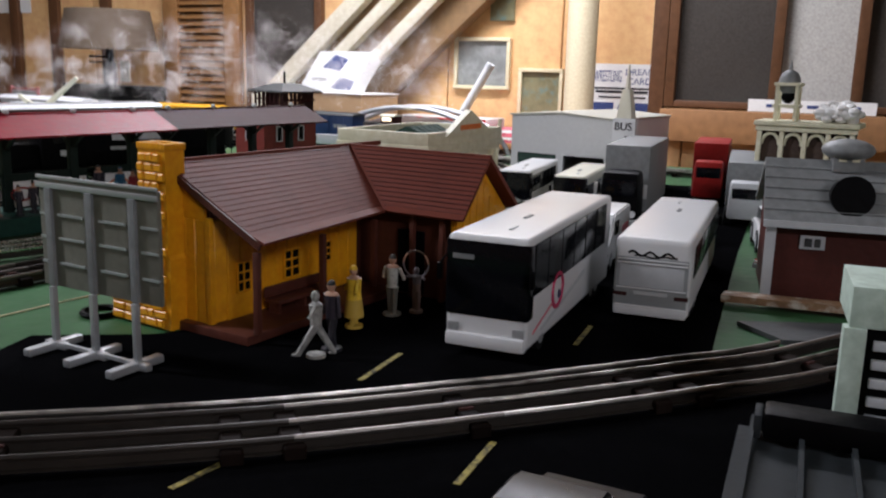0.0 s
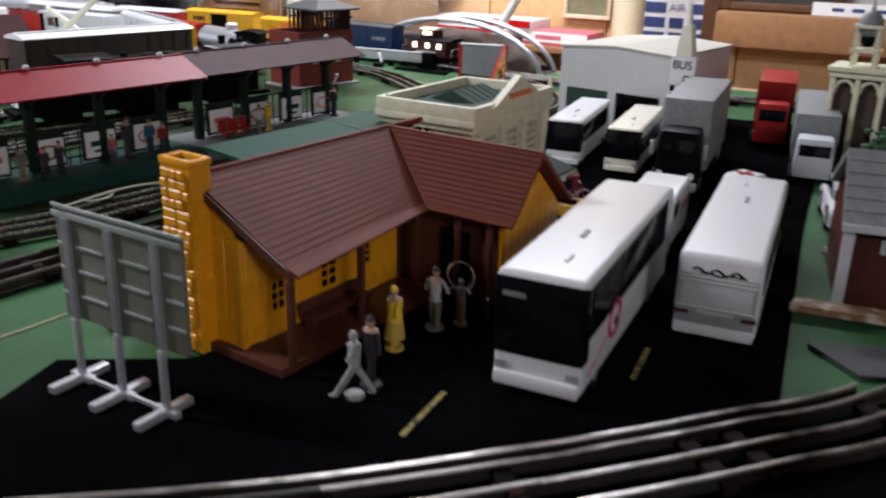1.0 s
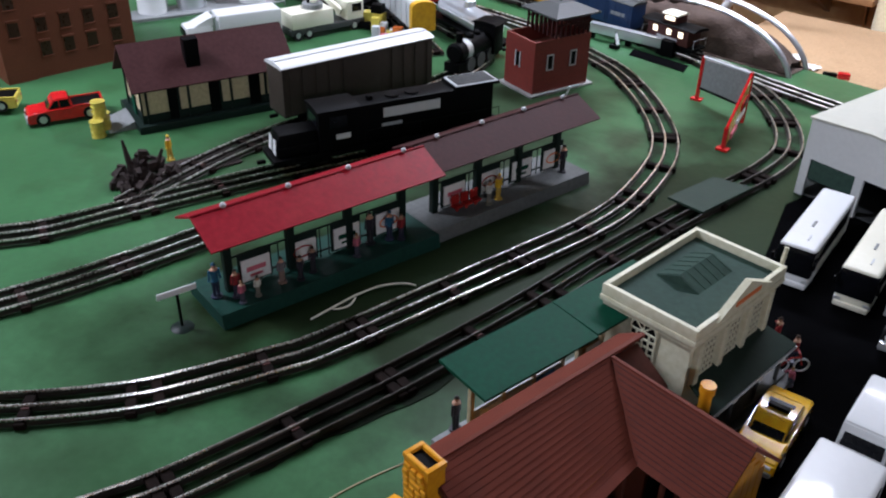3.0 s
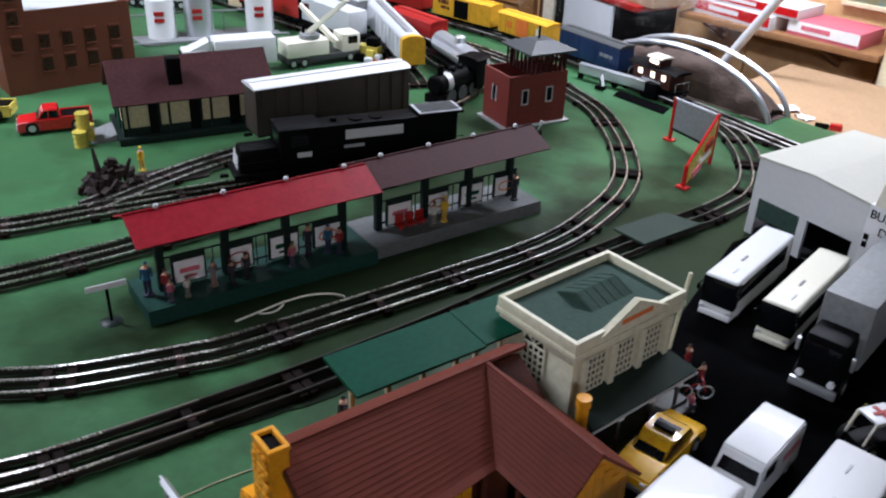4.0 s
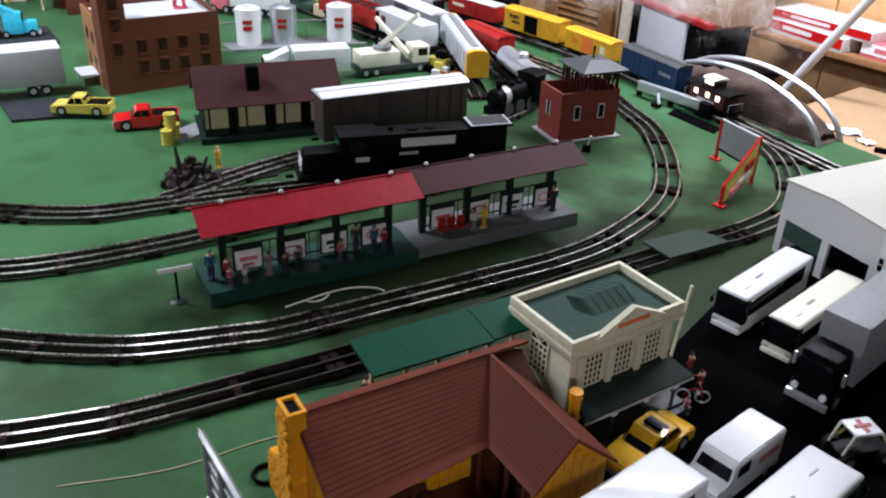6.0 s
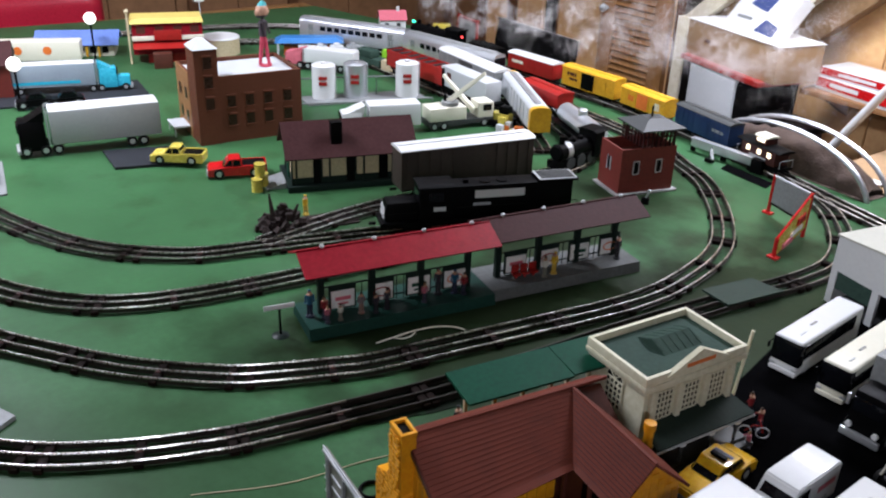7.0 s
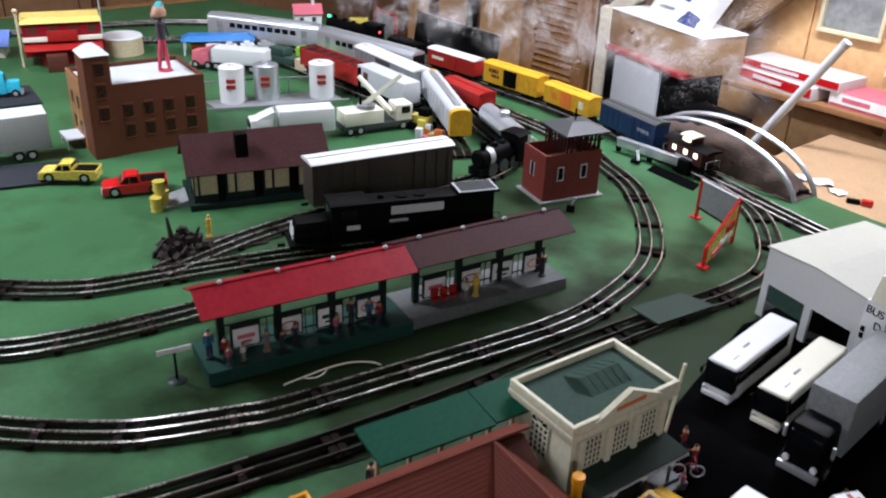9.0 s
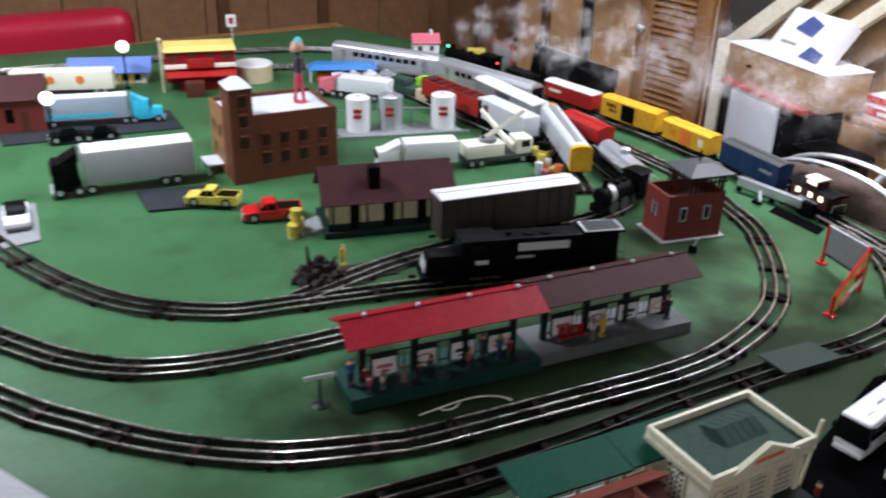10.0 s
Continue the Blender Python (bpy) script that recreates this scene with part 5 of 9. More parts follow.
# kneeling group and motorcycle beside the taxi
figure(-0.075, 0.988, 0.002, -156.1, 0.036, FIGR, "red and white toy figure by the road", 0.3, 0.6)
figure(-0.049, 0.972, 0.002, 165.3, 0.034, FIGR, "toy figure in red beside a bicycle", 0.2, 0.8)
figure(-0.036, 0.933, 0.002, -116.0, 0.030, FIGP, "pale pink toy figure crouching", 0.5, 0.6, sit=True)
figure(-0.082, 0.919, 0.014, 3.3, 0.038, FIGB, "blue toy figure at the bank's steps", 0.1)
mc = thing("toy_bicycle", -0.044, 0.954, 0.001, 44.2, "small pale toy bicycle with two wheels", "bicycle")
for cx0 in (-0.011, 0.011):
    part("wheel", Kit().tube([(cx0 + 0.008 * math.cos(i * math.pi / 7), 0, 0.009 + 0.008 * math.sin(i * math.pi / 7)) for i in range(14)], 0.001, 5, True), LTGREY, mc)
part("frame", Kit().tube([(-0.011, 0, 0.009), (-0.002, 0, 0.019), (0.008, 0, 0.019), (0.011, 0, 0.009)], 0.001, 5).tube([(0.008, 0, 0.019), (0.006, 0, 0.024), (0.006, 0.006, 0.025)], 0.001, 5), BOXRED, mc)

# ---- cream bank ----
B = thing("bank_building", -0.131, 0.872, 0.002, -5.4, "cream plastic bank with columned front and green flat roof", "building")
# local x across (front at +x), local y along the front
hx, hy = 0.046, 0.073
k = Kit().box(-hx, hx, -hy, hy, 0, 0.108)
part("wall", k, CREAM, B, smooth=False)
k = Kit().box(-hx - 0.007, hx + 0.007, -hy - 0.008, hy + 0.008, 0.104, 0.110, 0.001).box(-hx - 0.004, hx + 0.004, -hy - 0.005, hy + 0.005, 0.099, 0.104)
pieces("cornice", k, CREAM, B)
p = 0.005
k = Kit().box(-hx - 0.006, hx + 0.006, -hy - 0.007, -hy - 0.007 + p, 0.110, 0.122, 0.0008).box(-hx - 0.006, hx + 0.006, hy + 0.007 - p, hy + 0.007, 0.110, 0.122, 0.0008)
k.box(-hx - 0.006, -hx - 0.006 + p, -hy - 0.002, hy + 0.002, 0.110, 0.122, 0.0008).box(hx + 0.006 - p, hx + 0.006, -hy - 0.002, hy + 0.002, 0.110, 0.122, 0.0008)
pieces("parapet", k, CREAM, B)
part("flat_roof", Kit().box(-hx - 0.001, hx + 0.001, -hy - 0.002, hy + 0.002, 0.110, 0.113), ROOFGREEN, B, "slate green flat roof")
SX, SY = -0.010, 0.014
k = Kit().prism([(SX - 0.024, 0.113), (SX + 0.024, 0.113), (SX, 0.123)], "y", SY - 0.031, SY + 0.031)
sk = part("skylight", k, ROOFGREEN, B, "ridged glass skylight", smooth=False)
k = Kit()
for i in range(6):
    y = SY - 0.029 + i * 0.0116
    k.slab([(SX + 0.001, y - 0.0006, 0.1233), (SX + 0.024, y - 0.0006, 0.1136), (SX + 0.024, y + 0.0006, 0.1136), (SX + 0.001, y + 0.0006, 0.1233)], 0.0005)
    k.slab([(SX - 0.024, y - 0.0006, 0.1136), (SX - 0.001, y - 0.0006, 0.1233), (SX - 0.001, y + 0.0006, 0.1233), (SX - 0.024, y + 0.0006, 0.1136)], 0.0005)
pieces("glazing_bar", k, ROOFGREEN, sk)
# pediment on the front
k = Kit().prism([(-0.050, 0.118), (0.050, 0.118), (0.0, 0.142)], "x", hx + 0.002, hx + 0.009)
part("pediment", k, CREAM, B, smooth=False)
part("name_bar", Kit().box(hx + 0.009, hx + 0.0096, -0.022, 0.022, 0.123, 0.128), ORANGE, B, "faded red name bar")
for i in range(4):
    y = -0.063 + i * 0.042
    part("pilaster", Kit().box(hx, hx + 0.006, y - 0.004, y + 0.004, 0.048, 0.099, 0.001), CREAM, B)


def grid_window(parent, m, w, h, nx, nz):
    o = new("window", Kit().box(-w / 2, w / 2, -0.0006, 0.0, 0, h).mesh("pane", BLACK))
    o.parent, o.matrix_basis = parent, m
    k = Kit()
    for i in range(nx + 1):
        x = -w / 2 + w * i / nx
        k.box(x - 0.0009, x + 0.0009, -0.0018, -0.0006, 0, h)
    for i in range(nz + 1):
        z = h * i / nz
        k.box(-w / 2, w / 2, -0.0017, -0.0006, z - 0.0009, z + 0.0009)
    part("window_frame", k, CREAM, o, smooth=False)


for y in (-0.042, 0.0, 0.042):
    grid_window(B, pose(hx + 0.0004, y, 0.055, 0, 0, 90), 0.024, 0.038, 4, 5)
grid_window(B, pose(-0.004, -hy - 0.0002, 0.050, 0, 0, 0), 0.028, 0.038, 4, 5)
part("arch_light", Kit().prism([(-0.004 + 0.014 * math.cos(math.pi * i / 12), 0.0885 + 0.013 * math.sin(math.pi * i / 12)) for i in range(13)], "y", -hy - 0.0008, -hy - 0.0001), BLACK, B, "dark arched fanlight")
for i in (3, 6, 9):
    part("glazing_bar", Kit().tube([(-0.004, -hy - 0.001, 0.0885), (-0.004 + 0.013 * math.cos(math.pi * i / 12), -hy - 0.001, 0.0885 + 0.012 * math.sin(math.pi * i / 12))], 0.0008, 5), CREAM, B)
part("arch_moulding", Kit().tube([(-0.004 + 0.0148 * math.cos(math.pi * i / 12), -hy - 0.001, 0.0885 + 0.0138 * math.sin(math.pi * i / 12)) for i in range(13)], 0.0013, 6), CREAM, B)
grid_window(B, pose(0.0, hy + 0.0002, 0.055, 0, 0, 180), 0.024, 0.036, 4, 5)
part("awning", Kit().slab([(hx + 0.0005, -0.066, 0.055), (hx + 0.036, -0.078, 0.043), (hx + 0.036, 0.080, 0.043), (hx + 0.0005, 0.070, 0.055)], 0.003), AWNG, B, "grey-green sloping porch roof", smooth=False)
part("awning_edge", Kit().box(hx + 0.0352, hx + 0.0370, -0.078, 0.080, 0.0385, 0.0405), LTGREY, B)
for y in (-0.036, 0.010, 0.054):
    col = part("column", Kit().cyl((hx + 0.033, y, 0.0), (hx + 0.033, y, 0.034), 0.002, n=10), DKGREY, B)
    part("capital", Kit().box(hx + 0.0295, hx + 0.0365, y - 0.004, y + 0.004, 0.034, 0.0384, 0.0008), WHITE, col)
pieces("step", Kit().box(hx, hx + 0.045, -hy - 0.004, hy + 0.004, 0.0, 0.006, 0.0008).box(hx, hx + 0.036, -hy, hy, 0.006, 0.010, 0.0008), DKGREY, B)
part("pipe", Kit().cyl((0.038, hy + 0.012, 0.0), (0.038, hy + 0.030, 0.128), 0.0022, n=10), CREAM, B, "leaning cream pipe")

# ---- bus depot ----
D = thing("bus_depot", -0.097, 1.432, 0.002, -12, "pale grey toy bus depot with gabled front and open bays", "building")
k = Kit()
W2, Lr = 0.086, 0.115
k.prism([(-W2, 0.058), (W2, 0.058), (W2, 0.116), (0, 0.121), (-W2, 0.116)], "y", -0.10, -0.095)
part("front_wall", k, DEPOTW, D, "white gabled front wall", smooth=False)
k = Kit().box(-W2, -W2 + 0.012, -0.10, -0.095, 0, 0.058).box(-0.006, 0.006, -0.10, -0.095, 0, 0.058).box(W2 - 0.012, W2, -0.10, -0.095, 0, 0.058)
pieces("bay_pier", k, DEPOTW, D, smooth=False)
k = Kit().box(-W2, -W2 + 0.004, -0.095, Lr, 0, 0.116).box(W2 - 0.004, W2, -0.095, Lr, 0, 0.116).box(-W2 + 0.004, W2 - 0.004, Lr - 0.004, Lr, 0, 0.116)
pieces("wall", k, DEPOTW, D, smooth=False)
k = Kit().slab([(-W2 - 0.003, -0.102, 0.117), (0, -0.102, 0.123), (0, Lr, 0.123), (-W2 - 0.003, Lr, 0.117)], 0.003).slab([(0, -0.102, 0.123), (W2 + 0.003, -0.102, 0.117), (W2 + 0.003, Lr, 0.117), (0, Lr, 0.123)], 0.003)
pieces("roof", k, pm("dull_ivory_roof", (0.42, 0.42, 0.36), 0.5, var=0.08, s1=14, grain=0.1), D, "dull ivory low gable roof", smooth=False)
part("bay_door", Kit().box(-0.076, -0.006, -0.098, -0.096, 0.028, 0.058), ROOFGREEN, D, "dark green half-open bay door")
part("bay_floor", Kit().box(-W2 + 0.004, W2 - 0.004, -0.095, Lr - 0.004, 0, 0.002), DKGREY, D)
sg = part("tower_sign", Kit().box(W2 + 0.001, W2 + 0.036, -0.106, -0.094, 0, 0.119, 0.001), WHITE, D, "white sign pier with black letters")
part("spire", Kit().box(W2 + 0.006, W2 + 0.030, -0.106, -0.09, 0.119, 0.160, 0.001, (0.5, 0.8)).cyl((W2 + 0.018, -0.098, 0.160), (W2 + 0.018, -0.098, 0.195), 0.004, 0.001), OFFWHITE, sg)
for i, ch_ in enumerate("DEPOT"):
    lettering("letters", ch_, 0.016, INKBLK, sg, pose(W2 + 0.026, -0.1065, 0.088 - 0.017 * i, 90, 0, 0))
lettering("letters", "BUS", 0.016, INKBLK, sg, pose(W2 + 0.018, -0.1065, 0.107, 90, 0, 0))
pieces("side_window", Kit().box(W2 + 0.004, W2 + 0.010, -0.107, -0.1059, 0.072, 0.080).box(W2 + 0.004, W2 + 0.010, -0.107, -0.1059, 0.062, 0.070), BLACK, sg)

# ---- green covered platforms ----


def shelter(x, y, rz, L, W, roof, base, label, posters=True, board=LTGREY):
    s = thing("platform_shelter", x, y, 0.002, rz, label, "platform shelter")
    part("platform", Kit().box(-0.008, L + 0.008, -W / 2, W / 2, 0, 0.012, 0.001), base, s)
    part("roof", Kit().slab([(0, -W / 2, 0.096), (L, -W / 2, 0.096), (L, W / 2, 0.101), (0, W / 2, 0.101)], 0.003), roof, s, smooth=False)
    for i in range(4):
        xx = 0.012 + (L - 0.024) * i / 3
        part("post", Kit().box(xx - 0.0022, xx + 0.0022, -0.0022, 0.0022, 0.012, 0.095, 0.0005), TANWALL, s, "cream post")
    if posters:
        k = Kit().box(0.014, L - 0.014, -0.001, 0.001, 0.020, 0.055)
        part("poster_board", k, board, s)
        for i in range(3):
            xx = 0.022 + (L - 0.04) * i / 3
            part("poster", Kit().box(xx, xx + L * 0.2, -0.0021, -0.0011, 0.024, 0.052), (PAPER, LTGREY, BLUE)[i], s)
    return s


shelter(-0.216, 0.621, 80.8, 0.140, 0.060, DKGREEN, GREY, "dark green flat roofed platform shelter behind the house")
shelter(-0.195, 0.761, 81.6, 0.120, 0.058, DKGREEN, GREY, "second dark green platform shelter beside the bank", posters=True, board=BRICKL)
figure(-0.238, 0.642, 0.0155, 2.1, 0.040, FIGD, "dark toy figure on grey platform")
for x, y, m, lab in ((-0.193, 0.660, FIGW, "pale seated toy figure on platform"), (-0.186, 0.703, FIGB, "blue toy figure on platform"), (-0.176, 0.742, FIGD, "dark toy figure on platform")):
    figure(x, y, 0.0155, -20, 0.036, m, lab, 0.1)

# ---- passenger platforms with peaked roofs ----


def station_platform(x, y, rz, base, roof, posts, label, chairs, L=0.298):
    s = thing("station_platform", x, y, 0.0, rz, label, "station platform", "station platforms")
    W = 0.088
    k = Kit().prism([(-W / 2, 0), (W / 2, 0), (W / 2 - 0.003, 0.018), (-W / 2 + 0.003, 0.018)], "x", 0, L)
    part("platform", k, base, s, smooth=False)
    part("roof", Kit().slab([(-0.004, 0, 0.124), (-0.004, -0.047, 0.103), (L + 0.004, -0.047, 0.103), (L + 0.004, 0, 0.124)], 0.002), roof, s, smooth=False)
    part("roof", Kit().slab([(L + 0.004, 0, 0.124), (L + 0.004, 0.047, 0.103), (-0.004, 0.047, 0.103), (-0.004, 0, 0.124)], 0.002), roof, s, smooth=False)
    part("ridge", Kit().cyl((-0.004, 0, 0.1242), (L + 0.004, 0, 0.1242), 0.0014, n=8), roof, s)
    for i in range(4):
        xx = 0.03 + i * (L - 0.06) / 3
        part("post", Kit().box(xx - 0.0048, xx + 0.0048, -0.0042, 0.0042, 0.018, 0.112, 0.0008), posts, s)
        pieces("bracket", Kit().slab([(xx - 0.002, -0.003, 0.085), (xx + 0.002, -0.003, 0.085), (xx + 0.002, -0.034, 0.106), (xx - 0.002, -0.034, 0.106)], 0.003).slab([(xx - 0.002, 0.034, 0.106), (xx + 0.002, 0.034, 0.106), (xx + 0.002, 0.003, 0.085), (xx - 0.002, 0.003, 0.085)], 0.003), posts, s)
        part("finial", Kit().ball((xx + 0.004, 0, 0.1265), 0.0036, (1, 1, 0.9), 6), LTGREY, s, "silver round lamp finial")
    for i in range(3):
        xa = 0.03 + i * (L - 0.06) / 3 + 0.004
        xb = 0.03 + (i + 1) * (L - 0.06) / 3 - 0.004
        part("fence_rail", Kit().box(xa, xb, -0.001, 0.001, 0.058, 0.060), posts, s)
        part("fence_rail", Kit().box(xa, xb, -0.001, 0.001, 0.026, 0.028), posts, s)
        for j in range(1, 6):
            xx = xa + (xb - xa) * j / 6
            part("fence_bar", Kit().box(xx - 0.0006, xx + 0.0006, -0.0006, 0.0006, 0.018, 0.0578), posts, s)
    for i in range(4):
        xx = 0.045 + i * 0.061
        part("poster_frame", Kit().box(xx - 0.003, xx + 0.039, -0.0012, 0.0012, 0.020, 0.060, 0.0004), posts, s, "dark poster board")
        part("poster", Kit().box(xx, xx + 0.036, -0.0032, -0.0014, 0.023, 0.051, 0.0004), PAPER, s, "white advertising poster")
        col = (PINK, BOXRED, DKGREEN, ORANGE)[i]
        if i % 2:
            k = Kit().tube([(xx + 0.018 + 0.013 * math.cos(j * math.pi / 8), -0.0034, 0.037 + 0.007 * math.sin(j * math.pi / 8)) for j in range(16)], 0.0011, 5, True)
            part("poster_mark", k, col, s)
        else:
            pieces("poster_mark", Kit().box(xx + 0.006, xx + 0.030, -0.0037, -0.0032, 0.035, 0.041).box(xx + 0.010, xx + 0.026, -0.0037, -0.0032, 0.028, 0.031), col, s)
    for i in range(chairs):
        xx = 0.05 + i * 0.016
        part("bench", Kit().box(xx, xx + 0.013, -0.022, -0.012, 0.024, 0.027, 0.0006).box(xx, xx + 0.013, -0.013, -0.011, 0.027, 0.040, 0.0006).box(xx + 0.005, xx + 0.008, -0.018, -0.015, 0.018, 0.024), BOXRED, s, "red moulded seat")
    return s


station_platform(-0.578, 0.609, 78.8, pm("deep_green_platform", (0.010, 0.040, 0.030), 0.5, var=0.2, s1=20, spec=0.12), RED, BLKGREEN, "dark green toy station platform with red peaked roof", 0)
station_platform(-0.529, 0.902, 79.7, pm("dull_grey_platform", (0.105, 0.11, 0.108), 0.6, var=0.25, s1=18, spec=0.15), MAROON, BLKGREEN, "grey toy station platform with brown peaked roof", 3, 0.284)
u, v = Vector((math.cos(radians(79.2)), math.sin(radians(79.2)))), Vector((math.sin(radians(79.2)), -math.cos(radians(79.2))))


def on_platform(a, b, m, lab, h=0.038, **kw):
    q = Vector((-0.578, 0.609)) + u * a + v * b
    figure(q.x, q.y, 0.0192, kw.pop("rz", 349.2), h, m, lab, **kw)


for a, b, m, lab, h in ((0.012, 0.004, FIGB, "blue-coated toy figure waiting on platform", 0.044), (0.03, 0.018, FIGR, "toy figure in red waiting on platform", 0.036), (0.03, 0.032, FIGP, "pale pink toy child on platform edge", 0.028), (0.05, 0.03, FIGW, "pale seated toy figure on platform", 0.026), (0.085, 0.022, FIGG, "grey seated toy figure on platform", 0.034), (0.105, 0.03, FIGD, "dark seated toy figure on platform", 0.032), (0.125, 0.024, FIGD, "dark toy figure with luggage on platform", 0.034), (0.185, 0.026, FIGP, "toy figure in pink on platform", 0.032), (0.215, 0.01, FIGD, "dark-suited toy figure on platform", 0.044), (0.24, 0.016, FIGB, "blue toy figure on platform", 0.04), (0.252, 0.024, FIGR, "orange-red toy figure on platform", 0.036), (0.40, 0.02, FIGW, "white toy figure on grey platform", 0.036), (0.42, 0.016, FIGY, "yellow toy figure on grey platform", 0.038), (0.55, 0.008, FIGD, "dark toy figure at platform end", 0.042)):
    on_platform(a, b, m, lab, h)

# platform name sign
s = thing("station_sign", -0.574, 0.573, 0, 77.2, "white station name board on a dark post", "sign")
part("post", Kit().cyl((0, 0, 0), (0, 0, 0.044), 0.0018, n=8), BLACK, s)
part("base", Kit().cyl((0, 0, 0), (0, 0, 0.003), 0.013, 0.009, n=18), BLKGREEN, s)
part("board", Kit().box(-0.022, 0.022, -0.001, 0.001, 0.044, 0.051, 0.0004), WHITE, s)

# loose wire by the track
pts = spline([(-0.480, 0.677), (-0.477, 0.709), (-0.474, 0.743), (-0.466, 0.775), (-0.451, 0.798), (-0.436, 0.806)], 0.006)
k = Kit().tube([(p.x, p.y, 0.0015 + 0.003 * math.sin(3.0 * i / len(pts))) for i, p in enumerate(pts)], 0.0013, 6)
pts = spline([(-0.477, 0.707), (-0.470, 0.714), (-0.468, 0.726), (-0.474, 0.740)], 0.006)
k.tube([(p.x, p.y, 0.0016) for p in pts], 0.0012, 6)
solid("loose_wire", k, OFFWHITE, "loop of loose white wire lying by the track", "wire")
pts = spline([(-0.325, 0.343), (-0.285, 0.438), (-0.268, 0.538), (-0.245, 0.615)], 0.01)
solid("loose_wire", Kit().tube([(p.x, p.y, 0.0008) for p in pts], 0.0006, 5), TANWALL, "thin tan wire lying on the table", "wire")
k = Kit().tube([(-0.222 + 0.013 * math.cos(i * math.pi / 10), 0.512 + 0.013 * math.sin(i * math.pi / 10), 0.0022) for i in range(20)], 0.0022, 6, True)
solid("rubber_ring", k, BLACK, "black rubber ring lying on the green table", "ring")

# ---- barn and church on the right-hand side ----
R = thing("brown_barn", 0.218, 0.803, 0.0, 7.0, "brown toy barn with grey roof and round dark fan", "building")
part("wall", Kit().box(0, 0.26, 0, 0.12, 0, 0.074), BARN, R, smooth=False)
for quad in ([(-0.006, -0.010, 0.070), (0.27, -0.010, 0.070), (0.27, 0.04, 0.117), (-0.006, 0.04, 0.117)], [(-0.006, 0.04, 0.117), (0.27, 0.04, 0.117), (0.27, 0.13, 0.072), (-0.006, 0.13, 0.072)]):
    part("roof", Kit().slab(quad, 0.004), GREY, R, "grey ribbed roof", smooth=False)
for i in range(1, 6):
    f = i / 6
    part("roof_seam", Kit().box(-0.006, 0.27, -0.010 + 0.050 * f - 0.0008, -0.010 + 0.050 * f + 0.0008, 0.070 + 0.047 * f, 0.0712 + 0.047 * f), GREY, R)
part("fan", Kit().cyl((0.060, 0.022, 0.088), (0.060, 0.000, 0.092), 0.0165, n=28), BLACK, R, "round black fan opening")
nb = part("notice", Kit().box(0.024, 0.043, -0.002, -0.0002, 0.047, 0.058), LTGREY, R, "small pale notice with dark bars")
pieces("notice_bar", Kit().box(0.0275, 0.033, -0.0028, -0.002, 0.049, 0.056).box(0.035, 0.0395, -0.0028, -0.002, 0.049, 0.056), DKGREY, nb)
part("corner_board", Kit().box(-0.003, 0.005, -0.003, 0.0, 0, 0.070), LTGREY, R)
cu = part("cupola", Kit().box(0.046, 0.070, 0.028, 0.052, 0.108, 0.126, 0.001), GREY, R)
part("cupola_roof", Kit().ball((0.058, 0.040, 0.126), 0.021, (1, 1, 0.45), 10), GREY, cu)
for x in (0.050, 0.060):
    part("cupola_window", Kit().box(x, x + 0.006, 0.0272, 0.0279, 0.117, 0.123), CREAM, cu)
part("eave_board", Kit().box(-0.006, 0.27, -0.0125, -0.010, 0.065, 0.0705), LTGREY, R)

C = thing("arcaded_church", 0.171, 1.270, 0.0, -7.1, "cream toy church with open arches and small tower", "building")
part("wall", Kit().box(0, 0.112, 0.005, 0.055, 0, 0.122), ROCK, C, "dark arcade interior")
for i in range(5):
    x = i * 0.028 - 0.003
    part("pillar", Kit().box(x, x + 0.006, -0.003, 0.004, 0, 0.122, 0.001), CREAM, C)
for i in range(4):
    x = 0.014 + i * 0.028
    k = Kit().tube([(x + 0.011 * math.cos(math.pi * j / 8), 0.001, 0.098 + 0.015 * math.sin(math.pi * j / 8)) for j in range(9)], 0.0024, 6)
    part("arch", k, CREAM, C)
part("frieze", Kit().box(-0.005, 0.118, -0.005, 0.0, 0.116, 0.123, 0.001), CREAM, C)
part("roof", Kit().box(-0.007, 0.120, -0.008, 0.06, 0.123, 0.129, 0.001), CREAM, C)
for x in (0.014, 0.038):
    for y in (0.004, 0.028):
        part("belfry_post", Kit().box(x, x + 0.004, y, y + 0.004, 0.129, 0.176), CREAM, C)
for zz in (0.146, 0.174):
    part("belfry_floor", Kit().box(0.012, 0.044, 0.002, 0.034, zz, zz + 0.004), CREAM, C)
part("dome", Kit().ball((0.028, 0.018, 0.178), 0.014, (1, 1, 1.2), 8).cyl((0.028, 0.018, 0.192), (0.028, 0.018, 0.206), 0.003, 0.001), GREY, C)
part("bell", Kit().ball((0.028, 0.018, 0.160), 0.009), BLACK, C)
k = Kit()
rs = random.Random(9)
for i in range(60):
    k.ball((rs.uniform(0.07, 0.115), rs.uniform(0.0, 0.05), 0.132 + rs.uniform(0, 0.02)), rs.uniform(0.004, 0.009), (1, 1, 0.7), 4)
o = solid("cotton_tuft", k, PAPER, "white fluffy tufts lying on the church roof", "tuft")
o.matrix_world = pose(0.171, 1.270, 0.0, 0, 0, -7.1)

